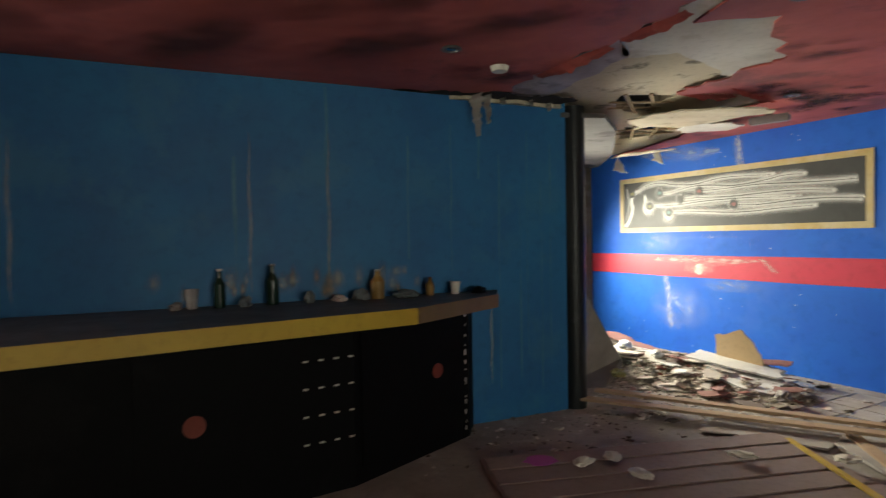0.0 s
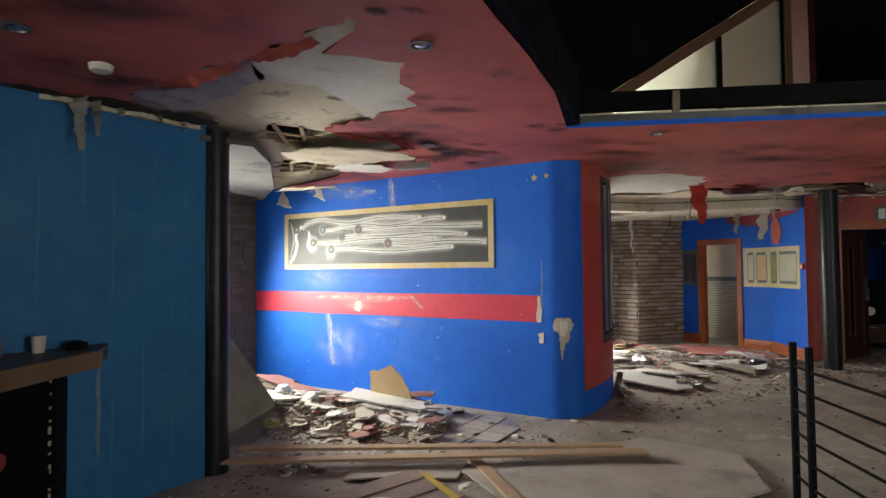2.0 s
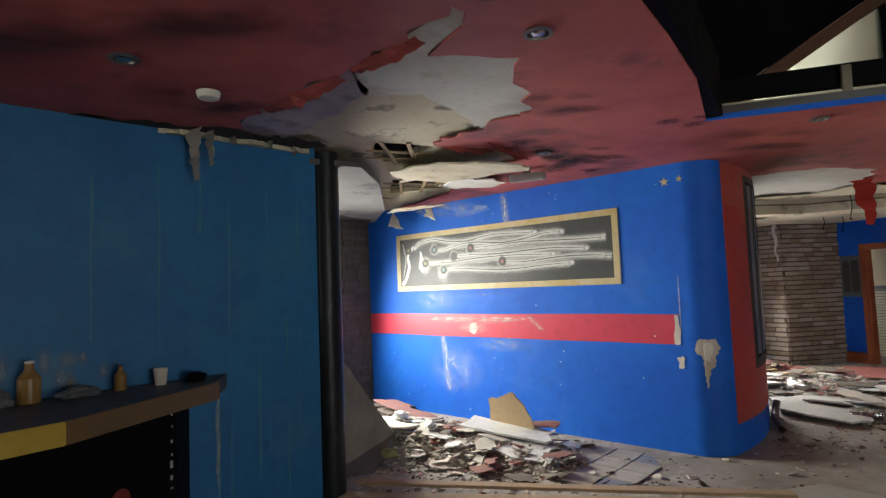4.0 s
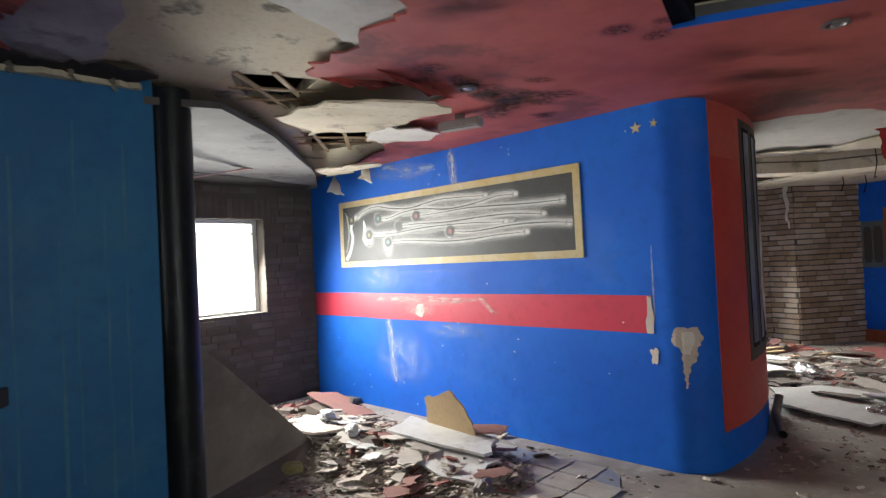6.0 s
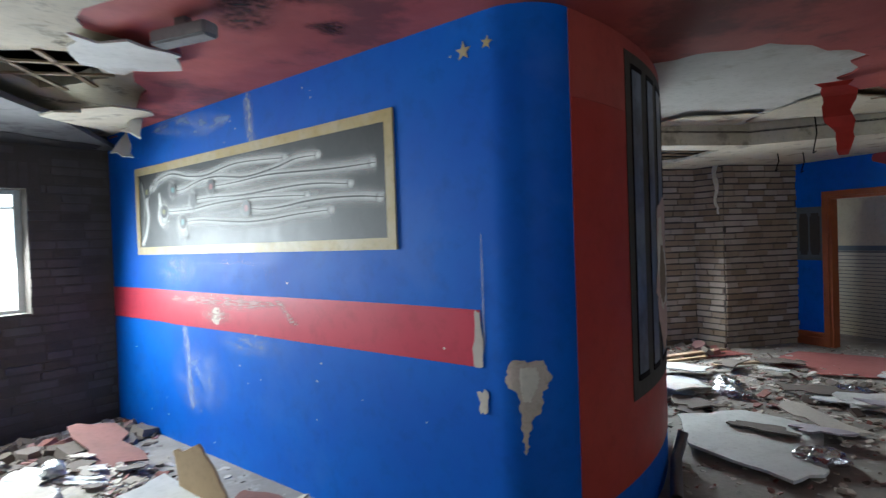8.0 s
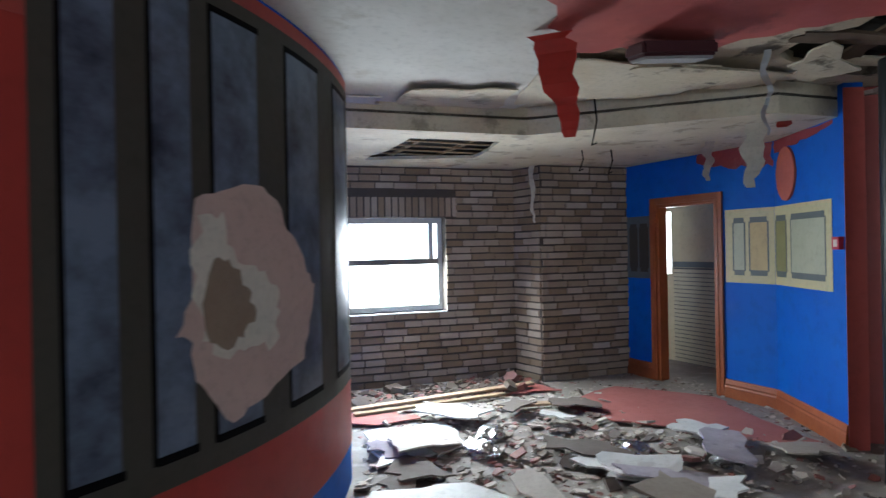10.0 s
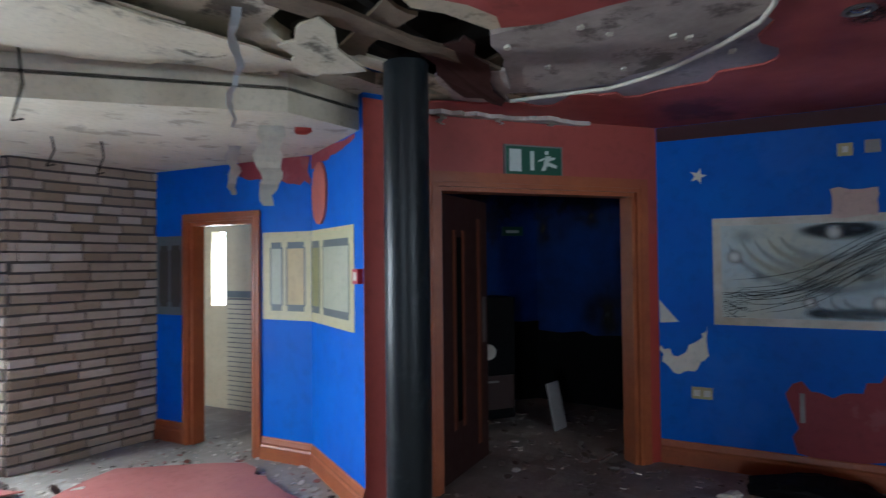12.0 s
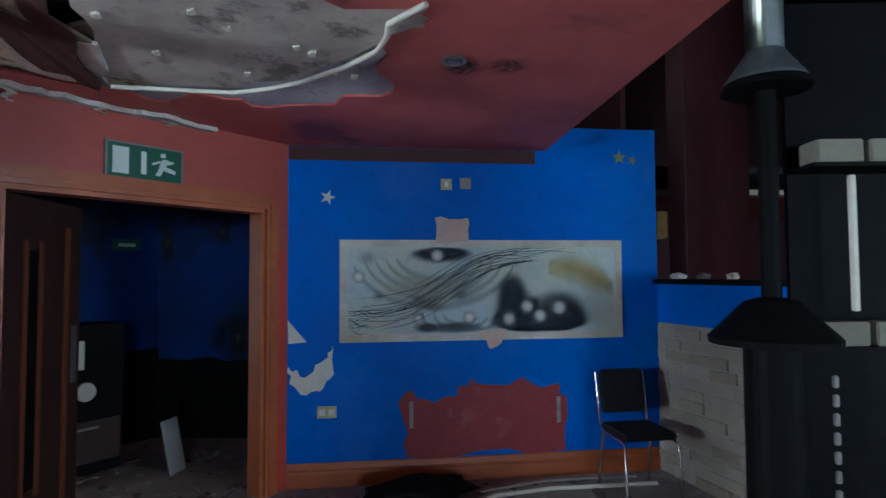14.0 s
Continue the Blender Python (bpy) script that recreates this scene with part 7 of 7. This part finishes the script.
tagged(pipe, label="bent grey pipe lying along the wall's foot", category="pipe")

# ---- railing by the middle of the hall ----
rail = empty("steel_railing")
RP = [(4.10, 2.03), (3.95, 1.84), (3.2, 0.55)]
for x, y in RP:
    bm = bmesh.new()
    bmesh.ops.create_cone(bm, cap_ends=True, segments=16, radius1=0.022, radius2=0.022, depth=1.0, matrix=Matrix.Translation((x, y, 0.5)))
    part("post", bm, BLACK, rail)
    part("foot_plate", box(x - 0.05, x + 0.05, y - 0.05, y + 0.05, 0.0, 0.01), BLACK, rail)
for a, b in zip(RP, RP[1:]):
    for k in range(6):
        z = 0.18 + k * 0.135
        o = strip_curve("bar", [(*a, z), (*b, z)], 0.009, BLACK, rail)
tagged(rail, label="black steel railing with horizontal bars", category="railing")

# ---- chair ----
FABRIC = material("black_fabric", (0.012, 0.013, 0.016), 0.9, scale=8, grain=120, bump=0.2)
chair = empty("stacking_chair", pose(10.95, 1.28, 0, 0, 0, -84) @ Matrix.Diagonal((0.87, 0.92, 0.94, 1)))


def cushion(x0, x1, y0, y1, z0, z1, r, m=I4):
    return hexa(bmesh.new(), m, x0, x1, y0, y1, z0, z1, r)


seat = part("seat", cushion(-0.23, 0.23, -0.22, 0.22, 0.44, 0.49, 0.022), FABRIC, chair, "black fabric seat")
part("backrest", cushion(-0.2, 0.2, -0.02, 0.02, -0.17, 0.17, 0.018, pose(0, 0.25, 0.72, -10)), FABRIC, chair, "black fabric backrest")
for sx in (-1, 1):
    x = 0.215 * sx
    o = strip_curve("frame_tube", [(x, 0.30, 0.86), (x, 0.26, 0.66), (x, 0.22, 0.47), (x, 0.12, 0.43), (x, -0.18, 0.43)], 0.012, CHROME, chair)
    o = strip_curve("leg", [(x, -0.17, 0.43), (x * 1.05, -0.22, 0.40), (x * 1.08, -0.24, 0.0)], 0.012, CHROME, chair)
    o = strip_curve("leg", [(x, 0.16, 0.43), (x * 1.05, 0.24, 0.0)], 0.012, CHROME, chair)
tagged(chair, label="black fabric stacking chair with chrome tube frame", category="chair")

# ---- stove with flue, by the half wall ----
stove = empty("hanging_fireplace", Matrix.Translation((9.55, 1.18, 0)))
lathe("flue", [(0.085, 2.62), (0.085, 4.6)], METAL, stove, 28, "galvanised flue pipe")
lathe("flue_cone", [(0.185, 2.47), (0.18, 2.485), (0.10, 2.60), (0.087, 2.625)], METAL, stove, 28, "galvanised cone")
lathe("storm_collar", [(0.19, 2.43), (0.2, 2.435), (0.187, 2.469)], BLACK, stove, 28)
lathe("pipe", [(0.045, 1.33), (0.045, 2.45)], BLACK, stove, 20)
lathe("hood", [(0.28, 1.22), (0.285, 1.25), (0.12, 1.42), (0.05, 1.44)], BLACK, stove, 24, "black hood")
lathe("firebox", [(0.20, 0.0), (0.20, 0.25), (0.13, 0.3), (0.13, 1.2), (0.16, 1.219)], BLACK, stove, 24)
tagged(stove, label="black freestanding stove with galvanised flue", category="stove")
BOXB = material("dusty_beige_card", (0.20, 0.185, 0.14), 0.85, scale=4, grain=25, bump=0.15)
shelf = empty("black_rack", pose(9.6, 1.04, 0, 0, 0, -95))
part("backboard", box(0.0, 1.2, 0.02, 0.05, 0.0, 2.9), BLACK, shelf)
for z in (1.20, 2.04):
    part("shelf", box(0.0, 1.2, -0.2, 0.019, z, z + 0.02, 0.003), BLACK, shelf)
    for k in range(4):
        part("pale_box", box(0.03 + k * 0.24, 0.24 + k * 0.24, -0.18, -0.03, z + 0.021, z + 0.13, 0.006), BOXB, shelf, "pale box")
part("upright", box(0.16, 0.185, -0.2, -0.17, 1.38, 2.0, 0.004), PALE, shelf, "pale upright")
for k in range(12):
    part("chain_link", box(0.06, 0.085, -0.19, -0.17, 0.1 + k * 0.085, 0.155 + k * 0.085, 0.005), DULL, shelf)
tagged(shelf, label="black rack with pale boxes beside the stove", category="rack")

# floor before the star wall
bag = lump("black_bag", 10.95, 2.85, 0.0, 0.34, 0.2, 0.09, BLACK, "crumpled black bin bag on the floor", "bag", 71)
tagged(strip_curve("white_pipe", [(10.62, 2.62, 0.02), (10.9, 2.3, 0.03), (11.0, 1.9, 0.03), (11.05, 1.1, 0.03)], 0.016, PALE), label="thin white plastic pipe on the floor", category="pipe")
tagged(strip_curve("white_pipe", [(11.0, 2.4, 0.02), (11.15, 1.9, 0.03), (11.2, 1.2, 0.03)], 0.01, GREY), label="thin grey plastic pipe on the floor", category="pipe")
lump("paper_scrap", 10.75, 3.3, 0.0, 0.09, 0.05, 0.02, PALE, "crumpled white paper on the floor", "paper", 72)
cl = part("wall_ledge", hexa(bmesh.new(), HWF, -0.02, 1.55, -0.04, 0.22, 1.471, 1.51, 0.006), BLACK)
structure(cl, "black ledge on top of the half wall", "ledge")
for k, (s, mt) in enumerate(((0.15, PALE), (0.42, DULL), (0.7, PALE))):
    p = HWF @ Vector((s, 0.08, 1.511))
    lump("ledge_clutter", p.x, p.y, p.z, 0.06, 0.04, 0.03, mt, "dusty clutter on the half wall's ledge", "clutter", 80 + k)
tagged(part("lamp_shade", hexa(bmesh.new(), on_wall((11.6, 0.72), (11.75, 0.7)), 0, 0.16, 0, 0.1, 1.85, 2.08, 0.01), BROWNGLASS), label="dull brown box on the wall behind the ledge", category="box")
# back hall walls get their shade from the darkened red
wall("wall_back_hall", (11.6, 0.55), (14.0, -1.5), 0, 5.9, 0.15, DARKRED, label="back hall wall, red darkened for shade")
wall("wall_back_hall", (14.0, 4.0), (11.36, 1.2), 2.72, 5.9, 0.1, DARKRED, label="upper back hall wall, red darkened for shade")
# white trunking on the chimney corner
tagged(hanging_strip([(8.535, 7.90, 2.345), (8.535, 7.90, 2.0), (8.54, 7.89, 1.72)], 0.06, PALE, "pale strip of trunking peeling off the chimney corner", "trunking", 12), category="trunking")


# ---- bricks: each with its own edges, the nearest as pieces, the rest joined ----
def brick_mesh(name, lx, ly, lz):
    bm = hexa(bmesh.new(), I4, 0, lx, 0, ly, 0, lz)
    top = [v for v in bm.verts if v.co.y < 1e-6]
    for v in top:
        v.co.x += 0.004 if v.co.x < lx / 2 else -0.004
        v.co.z += 0.004 if v.co.z < lz / 2 else -0.004
    me = bpy.data.meshes.new(name)
    bm.to_mesh(me)
    bm.free()
    return me


BRICK_ME = brick_mesh("brick", 0.215, 0.04, 0.064)
BRICK_ME.materials.append(BRICK)
STONE_ME = brick_mesh("stone", 0.215, 0.03, 0.064)
STONE_ME.materials.append(CREAM)


def brick_face(parent, m, x0, x1, z0, z1, holes, me, mat, as_parts, seed, name="brick", pitch=0.225, rise=0.078, lx=0.219, solid=0.017, joint=0.0135):
    rnd = random.Random(seed)
    verts, faces = [], []
    r = 0
    z = z0
    made = 0
    while z + rise * 0.8 < z1:
        x = x0 - pitch * rnd.uniform(0.1, 0.9)
        while x < x1 - 0.02:
            step = pitch * rnd.uniform(0.8, 1.25)
            a, b = max(x, x0), min(x + step - (pitch - lx), x1)
            for h in holes:
                if z + rise > h[2] and z < h[3]:
                    if h[0] < a < h[1]:
                        a = h[1]
                    if h[0] < b < h[1]:
                        b = h[0]
                    if a < h[0] and b > h[1]:
                        b = h[0]
            inside = any(h[0] <= a and b <= h[1] and z + rise > h[2] and z < h[3] for h in holes)
            if b - a > 0.03 and not inside:
                out = solid + rnd.uniform(-0.008, 0.009)
                M = m @ Matrix.Translation((a, -out, z + rnd.uniform(-0.003, 0.003))) @ Matrix.Rotation(rnd.gauss(0, 0.010), 4, "Y") @ Matrix.Diagonal(((b - a) / 0.215, 1, (rise - joint) / 0.064, 1))
                if made < as_parts and as_parts:
                    ob = new(name, me)
                    ob.parent = parent
                    ob.matrix_world = M
                    made += 1
                else:
                    base = len(verts)
                    verts.extend([(M @ v.co)[:] for v in me.vertices])
                    faces.extend([[base + i for i in p.vertices] for p in me.polygons])
            x += step
        z += rise
        r += 1
    if verts:
        mm = bpy.data.meshes.new("brickwork")
        mm.from_pydata(verts, [], faces)
        mm.materials.append(mat)
        ob = new("brickwork", mm)
        ob.parent = parent
        tagged(ob, kind="stuff")


H1 = [(w1l, w1r, 1.03, 2.06), (w1l - 0.1, w1r + 0.1, 2.06, 2.29)]
H2 = [(w2l, w2r, 0.78, 1.80), (w2l - 0.12, w2r + 0.12, 1.80, 2.03)]
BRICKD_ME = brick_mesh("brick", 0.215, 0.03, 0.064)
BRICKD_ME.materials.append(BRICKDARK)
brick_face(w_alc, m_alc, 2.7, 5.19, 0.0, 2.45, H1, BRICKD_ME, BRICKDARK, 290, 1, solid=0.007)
brick_face(w_far, m_far, 2.2, 5.49, 0.0, 2.36, H2, BRICK_ME, BRICK, 290, 2)
brick_face(chim, CHF, 0.0, unit(CH_L, CH_R)[1] - 0.002, 0.0, 2.36, [], BRICK_ME, BRICK, 240, 3)
CHS = on_wall(INNER, CH_L)
brick_face(chim, CHS, 0.0, unit(INNER, CH_L)[1] - 0.002, 0.0, 2.36, [], BRICK_ME, BRICK, 50, 4)
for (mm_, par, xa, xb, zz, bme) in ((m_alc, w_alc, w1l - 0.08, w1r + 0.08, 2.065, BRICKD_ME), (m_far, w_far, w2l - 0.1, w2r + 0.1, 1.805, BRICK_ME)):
    k = 0
    x = xa
    while x < xb:
        ob = new("lintel_brick", bme)
        ob.parent = par
        ob.matrix_world = mm_ @ Matrix.Translation((x + 0.064, -0.006, zz)) @ Matrix.Rotation(-math.pi / 2, 4, "Y")
        x += 0.0745
hw = bpy.data.objects["wall_half"]
structure(patch("half_wall_mortar", HWF, rect(0.004, 1.5, 0.0, 1.165), 0.001, 0.005, CREAM), "cream mortar behind the stone facing", "mortar")
brick_face(hw, HWF, 0.005, 1.5, 0.0, 1.16, [], STONE_ME, CREAM, 280, 5, "stone", 0.3, 0.088, 0.296, 0.013, 0.006)
